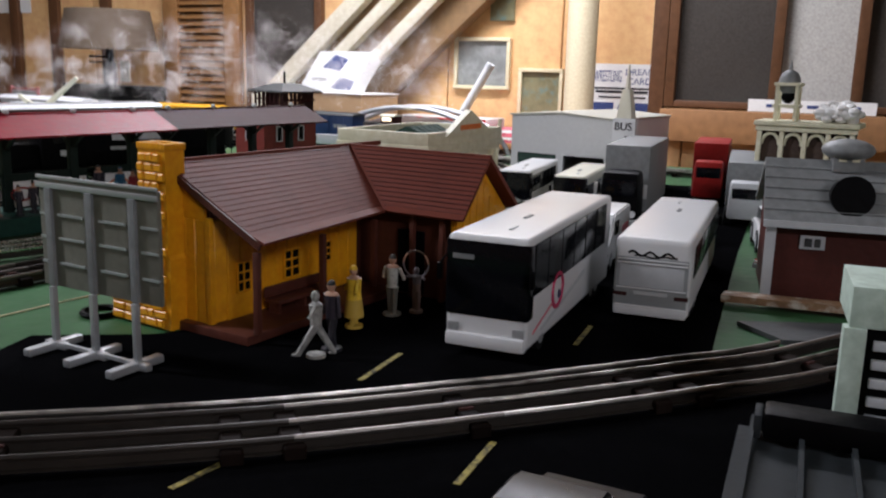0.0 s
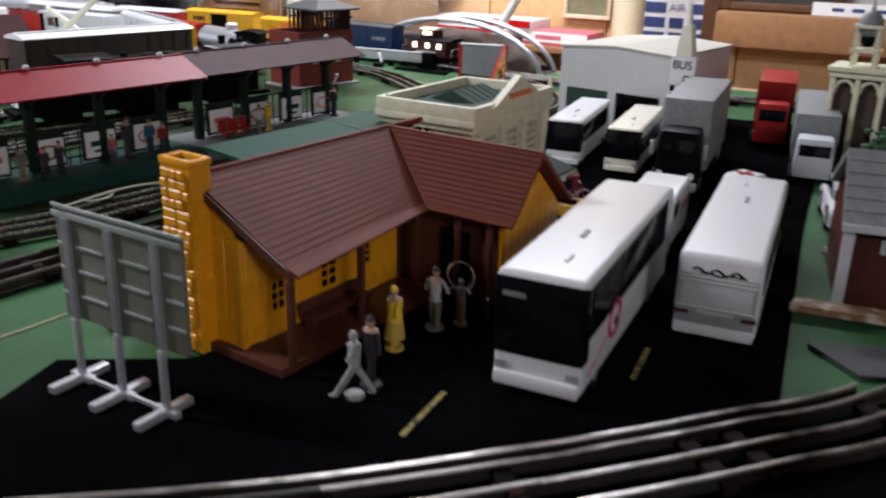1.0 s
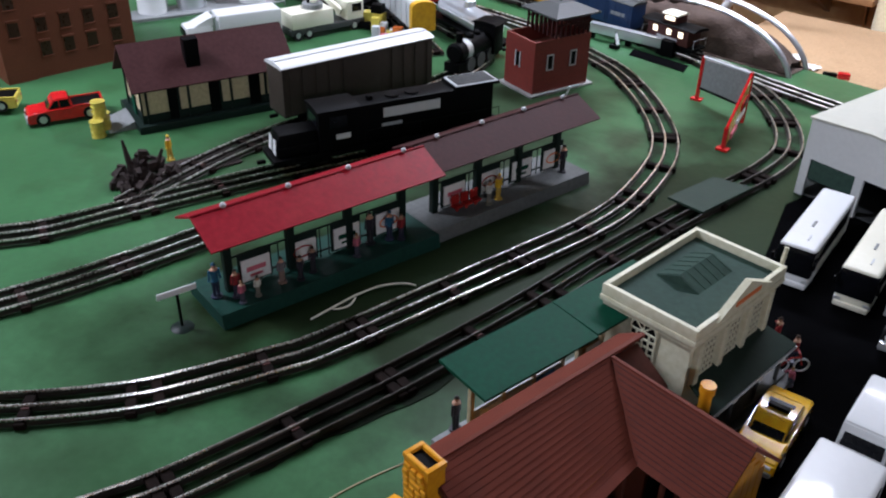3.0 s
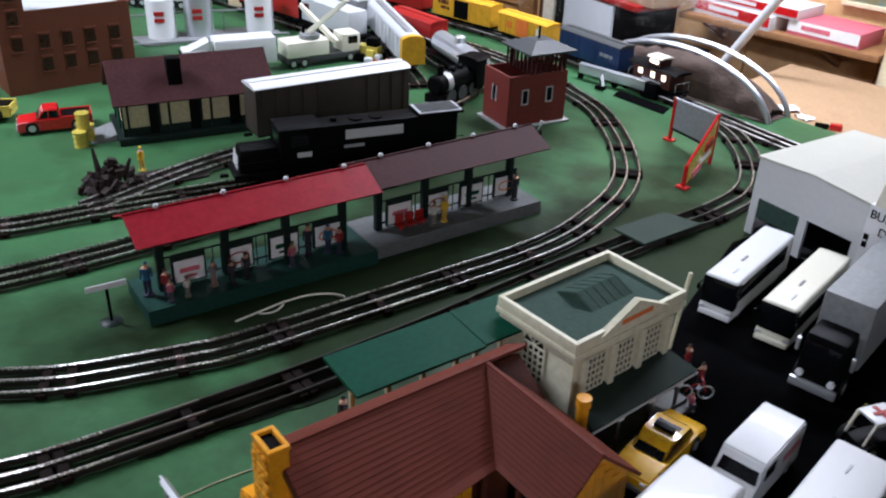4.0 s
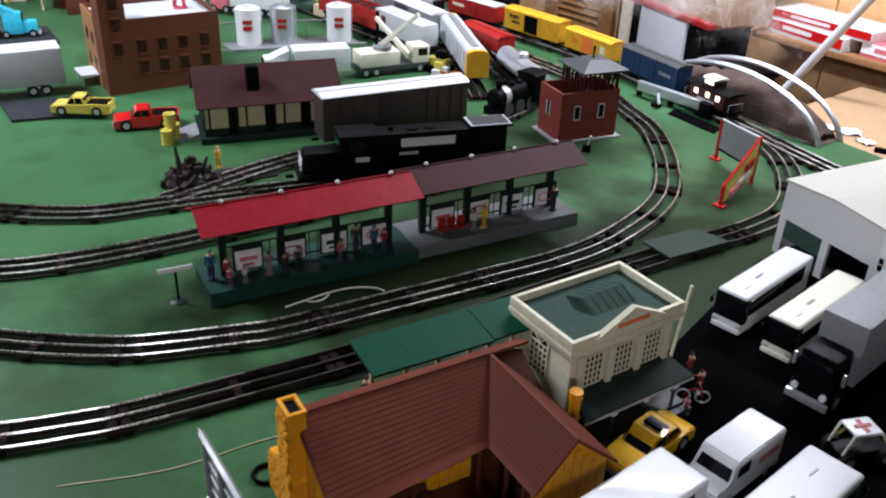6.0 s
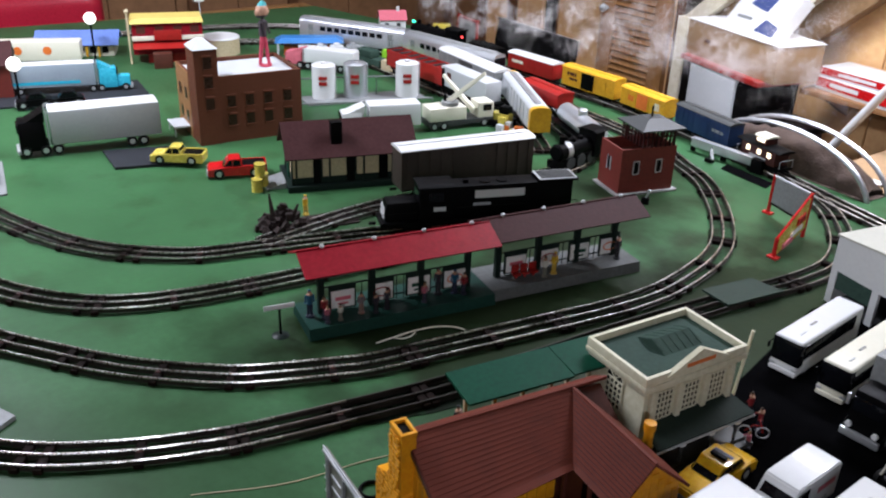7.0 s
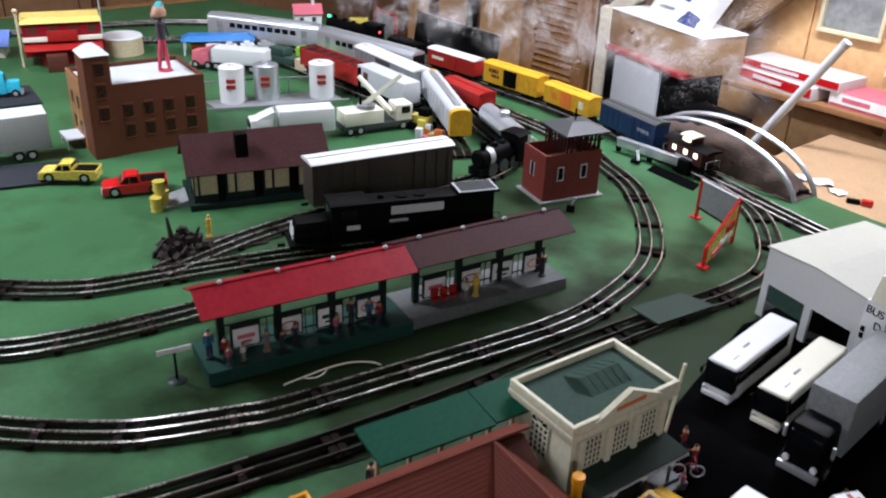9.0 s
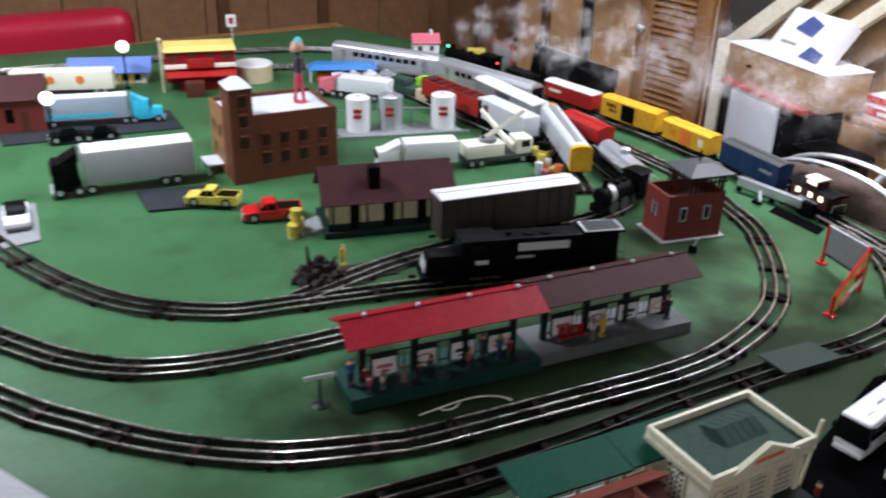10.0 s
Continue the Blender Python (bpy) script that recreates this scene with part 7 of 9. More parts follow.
# long freight train with caboose on the outer loop
cab_x = -0.560
SC = 0.84   # moving train scaled to fit its size in the camera's view
order = [("caboose", 0.155), ("navy", 0.235), ("yellow", 0.205), ("yellow_door", 0.245), ("red", 0.235), ("tender", 0.17), ("engine", 0.30)]
i = along(T0, cab_x)[2]
for kind, L in order:
    mid = dist_point(T0, i, L * SC / 2)
    a, b = T0[dist_point(T0, mid, -L * 0.32)], T0[dist_point(T0, mid, L * 0.32)]
    i = dist_point(T0, mid, L * SC / 2 + 0.016)
    ctr, rz = (a + b) / 2, math.degrees(math.atan2(b.y - a.y, b.x - a.x))
    if kind == "caboose":
        c = thing("caboose", ctr.x, ctr.y, 0, rz, "dark maroon toy caboose with lit windows", "railway car", "freight train")
        body = pm("caboose_maroon", (0.05, 0.014, 0.012), 0.5)
        part("body", Kit().box(-0.06, 0.06, -0.025, 0.025, RAILTOP + 0.018, 0.068, 0.001), body, c)
        part("roof", Kit().prism(arched(0.056, 0.068, 0.069, 0.006), "x", -0.078, 0.078), BLACK, c)
        part("cupola", Kit().box(-0.018, 0.022, -0.02, 0.02, 0.074, 0.092, 0.001), body, c)
        part("cupola_roof", Kit().prism(arched(0.046, 0.092, 0.093, 0.004), "x", -0.021, 0.025), OFFWHITE, c)
        for sd in (-1, 1):
            for xx in (-0.045, -0.01, 0.03):
                part("window", Kit().box(xx, xx + 0.013, sd * 0.0252 - 0.0005, sd * 0.0252 + 0.0005, 0.048, 0.061), LEDW, c, "lit yellow window")
            part("cupola_window", Kit().box(-0.012, 0.016, sd * 0.0202 - 0.0005, sd * 0.0202 + 0.0005, 0.080, 0.089), LEDW, c)
            part("lettering_bar", Kit().box(-0.03, 0.03, sd * 0.0252 - 0.0004, sd * 0.0252 + 0.0004, 0.036, 0.042), LTGREY, c)
        part("platform", Kit().box(-0.078, 0.078, -0.024, 0.024, RAILTOP + 0.012, RAILTOP + 0.018, 0.001), BLACK, c)
        k = Kit()
        for xx in (-0.077, 0.077):
            k.tube([(xx, -0.023, 0.03), (xx, -0.023, 0.05), (xx, 0.023, 0.05), (xx, 0.023, 0.03)], 0.0008, 5)
        pieces("railing", k, LTGREY, c)
        bogies(c, 0.155, 0.05, 0.28)
    elif kind == "engine":
        c = thing("steam_engine", ctr.x, ctr.y, 0, rz, "large black toy steam engine with red cab light", "railway engine", "freight train")
        part("boiler", Kit().cyl((-0.06, 0, 0.062), (0.14, 0, 0.062), 0.024, n=22).cyl((0.14, 0, 0.062), (0.146, 0, 0.062), 0.024, 0.018, n=22), BLACK, c)
        part("cab", Kit().box(-0.12, -0.06, -0.028, 0.028, 0.034, 0.094, 0.002), BLACK, c)
        part("cab_roof", Kit().prism(arched(0.062, 0.094, 0.095, 0.006), "x", -0.13, -0.055), BLACK, c)
        part("chimney", Kit().cyl((0.115, 0, 0.082), (0.115, 0, 0.100), 0.008, 0.009), BLACK, c)
        part("steam_dome", Kit().ball((0.06, 0, 0.084), 0.011), BLACK, c)
        part("sand_dome", Kit().ball((0.015, 0, 0.084), 0.010), BLACK, c)
        part("running_board", Kit().box(-0.06, 0.145, -0.027, 0.027, 0.040, 0.043), BLACK, c)
        part("frame", Kit().box(-0.12, 0.15, -0.016, 0.016, RAILTOP + 0.008, 0.042), BLACK, c)
        part("cowcatcher", Kit().prism([(0.15, RAILTOP + 0.002), (0.17, RAILTOP + 0.002), (0.15, 0.03)], "y", -0.022, 0.022), BLACK, c)
        part("marker_light", Kit().ball((-0.1225, 0.0, 0.072), 0.004), LEDR, c, "red glowing firebox light")
        part("headlight", Kit().cyl((0.142, 0, 0.088), (0.150, 0, 0.088), 0.005), LEDG, c, "green-white front light")
        for dx in (-0.045, 0.0, 0.045, 0.09):
            for y in (-0.0165, 0.0165):
                part("driving_wheel", Kit().cyl((dx, y - 0.002, RAILTOP + 0.017), (dx, y + 0.002, RAILTOP + 0.017), 0.017, n=20), DKGREY, c)
        for sd in (-0.021, 0.021):
            part("side_rod", Kit().box(-0.045, 0.13, sd - 0.001, sd + 0.001, RAILTOP + 0.015, RAILTOP + 0.019), SILVER, c)
        engine_at, engine_dir = ctr, (b - a).normalized()
    elif kind == "tender":
        c = thing("coal_tender", ctr.x, ctr.y, 0, rz, "black toy coal tender behind the engine", "railway car", "freight train")
        part("body", Kit().box(-0.075, 0.075, -0.026, 0.026, RAILTOP + 0.016, 0.072, 0.002), BLACK, c)
        k = Kit()
        rs = random.Random(5)
        for q in range(70):
            k.ball((rs.uniform(-0.03, 0.066), rs.uniform(-0.02, 0.02), 0.072 + rs.uniform(-0.002, 0.006)), rs.uniform(0.003, 0.006), (1, 1, 0.7), 3)
        tagged(part("coal", k, COAL, c, smooth=False), kind="stuff")
        bogies(c, 0.15, 0.05)
    else:
        col, roofm, lab, h = {"navy": (NAVY, DKGREY, "navy blue toy boxcar in the freight train", 0.092), "yellow": (BOXYEL, BOXYEL, "yellow toy boxcar with pale emblem", 0.084), "yellow_door": (BOXYEL, BOXYEL, "yellow toy boxcar with open dark door", 0.092), "red": (BOXRED, WHITE, "red toy boxcar with white roof", 0.084)}[kind]
        c = thing("boxcar", ctr.x, ctr.y, 0, rz, lab, "railway car", "freight train")
        marks = {"navy": ((-0.4, -0.2, 0.45, 0.6, GREY),), "yellow": ((-0.38, -0.28, 0.3, 0.75, OFFWHITE), (0.2, 0.32, 0.35, 0.7, ORANGE)), "yellow_door": ((0.22, 0.4, 0.6, 0.8, DKBROWN), (0.2, 0.36, 0.35, 0.5, DKBROWN)), "red": ((0.15, 0.4, 0.45, 0.65, OFFWHITE),)}[kind]
        boxcar(c, L - 0.012, h, col, roofm, door={"navy": NAVY, "yellow": ORANGE, "yellow_door": BLACK, "red": BOXRED}[kind], ribs=10 if kind != "red" else 0, marks=marks)
    c.matrix_world = pose(ctr.x, ctr.y, 0.0018, 0, 0, rz) @ Matrix.Diagonal((SC, SC, SC, 1.0))

# smoke over the engine and drifting back along the wall
rs = random.Random(11)
ch0 = Vector((engine_at.x + engine_dir.x * 0.115, engine_at.y + engine_dir.y * 0.115, 0.12))
fv, ff = [], []


def puff(c, r, count):
    """A cloud of tiny flakes, thinner outwards and broken up by noise."""
    made = 0
    while made < count:
        p = c + Vector((rs.gauss(0, 0.50), rs.gauss(0, 0.42), rs.gauss(0, 0.46))) * r
        if noise.noise(p * 17) + 0.6 * noise.noise(p * 48) < rs.uniform(0.0, 0.45):
            made += 0.25
            continue
        w, b = 0.0009, len(fv)
        for q in range(3):
            fv.append((p.x + rs.uniform(-w, w), p.y + rs.uniform(-w, w), p.z + rs.uniform(-w, w)))
        ff.append((b, b + 1, b + 2))
        made += 1


for n in range(20):
    f = n / 19
    puff(Vector((ch0.x + 0.04 + f * 1.30, ch0.y + 0.05 + 0.22 * f, 0.135 + 0.035 * math.sin(n * 1.9) + 0.05 * f)), 0.050 + 0.040 * f, 12000)
for n in range(9):
    f = n / 8
    puff(Vector((ch0.x + 0.20 + f * 1.10, ch0.y + 0.12 + 0.20 * f, 0.235 + rs.uniform(-0.02, 0.06))), 0.05 + 0.03 * f, 6000)
me = bpy.data.meshes.new("smoke_puffs")
me.from_pydata(fv, [], ff)
me.materials.append(SMOKE)
tagged(new("smoke_puffs", me), "thin white smoke trailing from the toy engine", "smoke", "", "stuff")

# ---- buildings on the far side ----
F = thing("freight_house", -1.055, 0.837, 0.0, 71.5, "tan toy freight house with brown roof and dark doors", "building")
L, Dp = 0.25, 0.115
part("base_platform", Kit().box(-0.012, L + 0.02, -0.012, Dp + 0.02, 0, 0.012, 0.001), BLKGREEN, F, "dark loading platform")
part("wall", Kit().box(0, L, 0, Dp, 0.012, 0.072).prism([(0, 0.072), (Dp, 0.072), (Dp / 2, 0.118)], "x", 0.0, L), TANWALL, F, smooth=False)
part("wall_base", Kit().box(-0.001, L + 0.001, -0.001, Dp + 0.001, 0.012, 0.026), BLKGREEN, F, "dark green lower boards", smooth=False)
k = Kit().slab([(-0.016, Dp / 2, 0.124), (-0.016, -0.014, 0.068), (L + 0.016, -0.014, 0.068), (L + 0.016, Dp / 2, 0.124)], 0.003)
part("roof", k, MAROON, F, smooth=False)
k = Kit().slab([(L + 0.016, Dp / 2, 0.124), (L + 0.016, Dp + 0.014, 0.068), (-0.016, Dp + 0.014, 0.068), (-0.016, Dp / 2, 0.124)], 0.003)
part("roof", k, MAROON, F, smooth=False)
part("chimney", Kit().box(0.083, 0.107, 0.01, 0.032, 0.078, 0.130, 0.001), BLACK, F, "black square chimney")
for xx in (0.005, 0.058, 0.075, 0.13, 0.148, 0.21):
    part("door_post", Kit().box(xx, xx + 0.004, -0.003, -0.0005, 0.012, 0.070), BLKGREEN, F)
for xx in (0.042, 0.112, 0.182):
    part("door", Kit().box(xx, xx + 0.020, -0.0025, -0.0005, 0.014, 0.070), BLACK, F)
part("end_door", Kit().box(-0.0035, -0.0012, 0.048, 0.068, 0.012, 0.060), DKGREEN, F, "dark green end door")
pieces("end_trim", Kit().box(-0.003, -0.0005, -0.001, 0.005, 0.012, 0.074).box(-0.003, -0.0005, Dp - 0.005, Dp + 0.001, 0.012, 0.074), BLKGREEN, F)
part("ramp", Kit().prism([(-0.055, 0.0), (-0.0125, 0.0), (-0.0125, 0.012)], "y", 0.02, 0.09), GREY, F)

F.matrix_world = F.matrix_world @ Matrix.Diagonal((0.96, 0.92, 1.04, 1.0))

FACWIN = pm("dark_brown_glazing", (0.022, 0.010, 0.006), 0.3, var=0.3, s1=40, spec=0.3)
T_ = thing("brick_factory", -1.405, 0.783, 0.0, 83.5, "brown brick toy factory with corner stair tower", "building")
# local x along the broad front, local y backwards (away from the camera side)
L, Dp, Ht = 0.270, 0.160, 0.158
part("wall", Kit().box(0, L, 0, Dp, 0, Ht - 0.012), BRICK, T_, smooth=False)
k = Kit().box(0, L, 0, 0.006, Ht - 0.012, Ht).box(0, L, Dp - 0.006, Dp, Ht - 0.012, Ht).box(0, 0.006, 0.006, Dp - 0.006, Ht - 0.012, Ht).box(L - 0.006, L, 0.006, Dp - 0.006, Ht - 0.012, Ht)
pieces("parapet", k, BRICK, T_, smooth=False)
part("flat_roof", Kit().box(0.006, L - 0.006, 0.006, Dp - 0.006, Ht - 0.012, Ht - 0.009), LTGREY, T_, "pale grey flat roof")
part("stair_tower", Kit().box(-0.002, 0.055, -0.004, 0.055, 0, 0.224), BRICK, T_, smooth=False)
part("tower_roof", Kit().box(-0.005, 0.058, -0.007, 0.058, 0.224, 0.243, 0, (0.25, 0.25)), LTGREY, T_, smooth=False)
part("side_wall", Kit().box(-0.0025, -0.0003, 0.056, Dp, 0, Ht), BRICKL, T_, "tan brick end wall, its lit tone in the colour", smooth=False)
for zz, xs in ((0.085, (0.075, 0.122, 0.170, 0.222)), (0.040, (0.075, 0.122, 0.170, 0.222)), (0.085, (0.02,)), (0.135, (0.02,)), (0.180, (0.02,))):
    for xx in xs:
        w = part("window", Kit().box(xx, xx + 0.020, -0.0012 - (0.004 if xx < 0.05 else 0), 0.001 - (0.004 if xx < 0.05 else 0), zz, zz + 0.026), FACWIN, T_)
        yy = -0.004 if xx < 0.05 else 0.0
        part("lintel", Kit().box(xx - 0.002, xx + 0.022, yy - 0.0025, yy, zz + 0.026, zz + 0.031, 0.0005), BRICK, w)
        part("sill", Kit().box(xx - 0.002, xx + 0.022, yy - 0.0025, yy, zz - 0.003, zz, 0.0005), BRICK, w)
for zz in (0.09, 0.035):
    for yy in (0.075, 0.12):
        part("window", Kit().box(-0.0036, -0.0026, yy, yy + 0.016, zz, zz + 0.026), FACWIN, T_)
part("loading_shelf", Kit().box(-0.045, -0.003, 0.07, 0.13, 0.022, 0.026).box(-0.043, -0.040, 0.072, 0.075, 0, 0.022).box(-0.043, -0.040, 0.125, 0.128, 0, 0.022), LTGREY, T_)
T_.matrix_world = T_.matrix_world @ Matrix.Diagonal((0.90, 1.10, 0.967, 1.0))
figure(-1.468, 0.705, 0.026, 0.7, 0.045, FIGY, "yellow toy workman beside the factory", 0.1, base=False)
fg = figure(-1.472, 0.979, 0.1455, 21.2, 0.128, FIGDOLL, "tall red and turquoise toy doll on the factory roof", 0.22, 0.3, hair=True)
fg.matrix_world = fg.matrix_world @ Matrix.Diagonal((0.75, 0.66, 1.0, 1.0))

W_ = thing("signal_tower", -0.696, 1.388, 0.0, 74.3, "brick red toy signal tower with slatted cabin", "building")
L, Dp = 0.127, 0.083
part("base_plate", Kit().box(-0.008, L + 0.010, -0.008, Dp + 0.008, 0, 0.004, 0.001), pm("worn_grey_plate", (0.26, 0.26, 0.25), 0.7, var=0.3, s1=30), W_, "pale base plate")
k = Kit().box(0, L, 0, 0.004, 0.004, 0.098).box(0, L, Dp - 0.004, Dp, 0.004, 0.098).box(0, 0.004, 0.004, Dp - 0.004, 0.004, 0.098).box(L - 0.004, L, 0.004, Dp - 0.004, 0.004, 0.098)
pieces("wall", k, BRRED, W_, smooth=False)
part("floor_plate", Kit().box(0.004, L - 0.004, 0.004, Dp - 0.004, 0.070, 0.073), DKBROWN, W_)
for xx in (0.030, 0.083):
    wi = part("window", Kit().box(xx, xx + 0.011, -0.0008, 0.0005, 0.045, 0.070), BLACK, W_)
    part("window_frame", Kit().box(xx - 0.0018, xx, -0.002, 0, 0.043, 0.072).box(xx + 0.011, xx + 0.0128, -0.002, 0, 0.043, 0.072).box(xx, xx + 0.011, -0.002, 0, 0.070, 0.072).box(xx, xx + 0.011, -0.002, 0, 0.043, 0.045), LTGREY, wi)
for yy in (0.040,):
    wi = part("window", Kit().box(-0.0008, 0.0005, yy, yy + 0.011, 0.045, 0.070), BLACK, W_)
    part("window_frame", Kit().box(-0.002, 0, yy - 0.0018, yy, 0.043, 0.072).box(-0.002, 0, yy + 0.011, yy + 0.0128, 0.043, 0.072), LTGREY, wi)
k = Kit()
for xx in [0.045 + i * 0.0105 for i in range(8)]:
    k.box(xx, xx + 0.003, 0.0, 0.003, 0.098, 0.133).box(xx, xx + 0.003, Dp - 0.003, Dp, 0.098, 0.133)
for yy in [0.012 + i * 0.0115 for i in range(6)]:
    k.box(0.045, 0.048, yy, yy + 0.003, 0.098, 0.133).box(L - 0.003, L, yy, yy + 0.003, 0.098, 0.133)
k.box(0.045, L, 0, 0.003, 0.118, 0.121).box(0.045, L, Dp - 0.003, Dp, 0.118, 0.121)
pieces("lattice_bar", k, MAROON, W_, "dark maroon window lattice", smooth=False)
part("roof", Kit().box(0.036, L + 0.010, -0.009, Dp + 0.009, 0.136, 0.150, 0, (0.35, 0.30)), DKGREY, W_, "grey hipped roof", smooth=False)
part("roof_edge", Kit().box(0.036, L + 0.010, -0.009, Dp + 0.009, 0.133, 0.136), DKGREY, W_)
part("finial", Kit().cyl((0.085, Dp / 2, 0.149), (0.085, Dp / 2, 0.172), 0.0022, n=8), BLACK, W_)
k = thing("control_lever", -0.637, 1.406, 0.0, 32.6, "small black lever stand beside the signal tower", "lever")
part("stand", Kit().box(-0.008, 0.008, -0.006, 0.006, 0, 0.014, 0.002), BLACK, k)
part("handle", Kit().cyl((0, 0, 0.012), (0.006, 0, 0.028), 0.0018, n=6).ball((0.006, 0, 0.029), 0.003), SILVER, k)

# scrap stump and small signalman on the siding's end
rs = random.Random(21)
k = Kit()
for n in range(70):
    a, q = rs.uniform(0, 6.28), rs.uniform(0, 0.045)
    m = pose(-0.906 + q * math.cos(a), 0.739 + 1.2 * q * math.sin(a), rs.uniform(0.003, 0.045 * (1.05 - q / 0.045)), rs.uniform(0, 360), rs.uniform(0, 360), rs.uniform(0, 360)) @ Matrix.Diagonal((rs.uniform(0.004, 0.013), rs.uniform(0.003, 0.009), rs.uniform(0.003, 0.008), 1))
    bmesh.ops.create_cube(k.bm, size=1.4, matrix=m)
k.cyl((-0.911, 0.724, 0.02), (-0.919, 0.722, 0.066), 0.006, 0.002, n=7).cyl((-0.896, 0.754, 0.02), (-0.886, 0.762, 0.05), 0.005, 0.002, n=7)
solid("scrap_heap", k, STUMP, "heap of brown scrap and stumps at the siding end", "scrap heap", "stuff", smooth=False)
figure(-0.938, 0.803, 0.002, 20.6, 0.04, FIGY, "toy signalman in yellow cap beside scrap heap", 0.1)
k = Kit().prism([(-0.932, 0.774), (-0.876, 0.754), (-0.854, 0.871), (-0.911, 0.891)], "z", 0.0005, 0.003)
solid("ash_patch", k, STUMP, "brown ash ground beside the siding", "ash patch")


def drum(x, y, z=0.0):
    d = thing("oil_drum", x, y, z, 0, "yellow toy oil drum", "drum", "yellow drums")
    part("shell", Kit().cyl((0, 0, 0), (0, 0, 0.026), 0.0105, n=20), CARYEL, d)
    k = Kit()
    for zz in (0.0, 0.009, 0.0175, 0.025):
        k.cyl((0, 0, zz), (0, 0, zz + 0.0016), 0.0114, n=20)
    pieces("hoop", k, CARYEL, d)


drum(-1.093, 0.776)
drum(-1.115, 0.799)
drum(-1.102, 0.788, 0.0268)
car(-1.350, 0.655, 52.6, 0.112, 0.043, 0.037, CARYEL, "yellow toy pickup truck on the dark pad", "pickup", "toy_pickup", z=0.0062)
car(-1.219, 0.723, 69.5, 0.120, 0.046, 0.040, CARRED, "red toy pickup truck with black bed", "pickup", "toy_pickup", z=0.0005)


def semi(x, y, rz, L, body, cab, label, Ht=0.085, long_nose=True):
    """Tractor at local x=0, trailer behind it along +x."""
    c = thing("toy_semi_truck", x, y, 0.004, rz, label, "truck", "toy semi trucks")
    part("trailer", Kit().box(0.045, L, -0.026, 0.026, 0.022, Ht, 0.0015), body, c)
    part("trailer_roof", Kit().box(0.046, L - 0.001, -0.025, 0.025, Ht, Ht + 0.0012), WHITE, c)
    part("cab", Kit().box(-0.02, 0.036, -0.023, 0.023, 0.010, Ht * 0.80, 0.005, (0.92, 0.92)), cab, c)
    part("air_deflector", Kit().prism([(-0.005, Ht * 0.78), (0.036, Ht * 0.78), (0.036, Ht * 1.02)], "y", -0.02, 0.02), cab, c)
    if long_nose:
        part("bonnet", Kit().box(-0.058, -0.018, -0.018, 0.018, 0.012, Ht * 0.52, 0.005, (0.95, 0.85)), cab, c)
    part("windscreen", Kit().box(-0.0212, -0.014, -0.018, 0.018, Ht * 0.54, Ht * 0.72, 0.001), GLASSBLK, c)
    part("bumper", Kit().box(-0.064 if long_nose else -0.026, -0.056 if long_nose else -0.018, -0.022, 0.022, 0.006, 0.014, 0.001), SILVER, c)
    for s in (-1, 1):
        part("exhaust_pipe", Kit().cyl((0.040, s * 0.020, 0.02), (0.040, s * 0.020, Ht * 1.02), 0.002, n=8), SILVER, c)
    n0 = -0.042 if long_nose else -0.008
    wheel_set(c, [(n0, 0.020), (n0, -0.020), (0.03, 0.021), (0.03, -0.021), (0.055, 0.021), (0.055, -0.021), (L - 0.065, 0.022), (L - 0.065, -0.022), (L - 0.040, 0.022), (L - 0.040, -0.022)], 0.011, 0.007)
    return c


sv = semi(-1.532, 0.450, 80.5, 0.272, pm("dull_silver_trailer", (0.34, 0.36, 0.36), 0.45, 0.1, var=0.08, s1=18, grain=0.08, bump=0.03), BLACK, "pale grey toy semi trailer with black tractor", 0.094, long_nose=False)
sv.matrix_world = sv.matrix_world @ Matrix.Diagonal((1.0, 1.25, 1.0, 1.0))
sc = semi(-1.945, 0.748, -107.0, 0.33, pm("pale_steel_blue", (0.27, 0.33, 0.38), 0.45, var=0.1, s1=18, grain=0.1), CYAN, "turquoise toy semi truck with pale trailer", 0.090)
part("side_bar", Kit().box(0.09, 0.30, 0.0262, 0.0268, 0.030, 0.040), CYAN, sc, "turquoise unreadable lettering bar")
sc.matrix_world = sc.matrix_world @ Matrix.Diagonal((0.84, 0.84, 0.84, 1.0))
car(-1.375, 0.331, 172.2, 0.105, 0.046, 0.037, WHITE, "white and black toy patrol car at the curve", "sedan", z=0.0045, top=BLACK)
k = Kit().prism([(-1.312, 0.250), (-1.318, 0.358), (-1.509, 0.387), (-1.514, 0.271)], "z", 0.0005, 0.004)
solid("grey_slab", k, GREY, "grey pad under the patrol car", "slab")
for i_, (x, y) in enumerate(((-1.881, 0.494), (-1.862, 0.566))):
    car(x, y, 80, 0.085, 0.04, 0.036, BLACK, "black toy car parked before the turquoise truck", "sedan", z=0.0042)


def globe_lamp(x, y, h):
    g = thing("globe_lamp", x, y, 0, 0, "black toy street lamp with lit white globe", "street lamp", "street lamps")
    part("post", Kit().cyl((0, 0, 0), (0, 0, h - 0.012), 0.0028, n=10).cyl((0, 0, 0), (0, 0, 0.006), 0.009, 0.006, n=14), BLACK, g)
    part("globe", Kit().ball((0, 0, h), 0.0175, n=10), GLOBE, g)


globe_lamp(-1.915, 0.511, 0.105)
globe_lamp(-2.285, 0.800, 0.125)

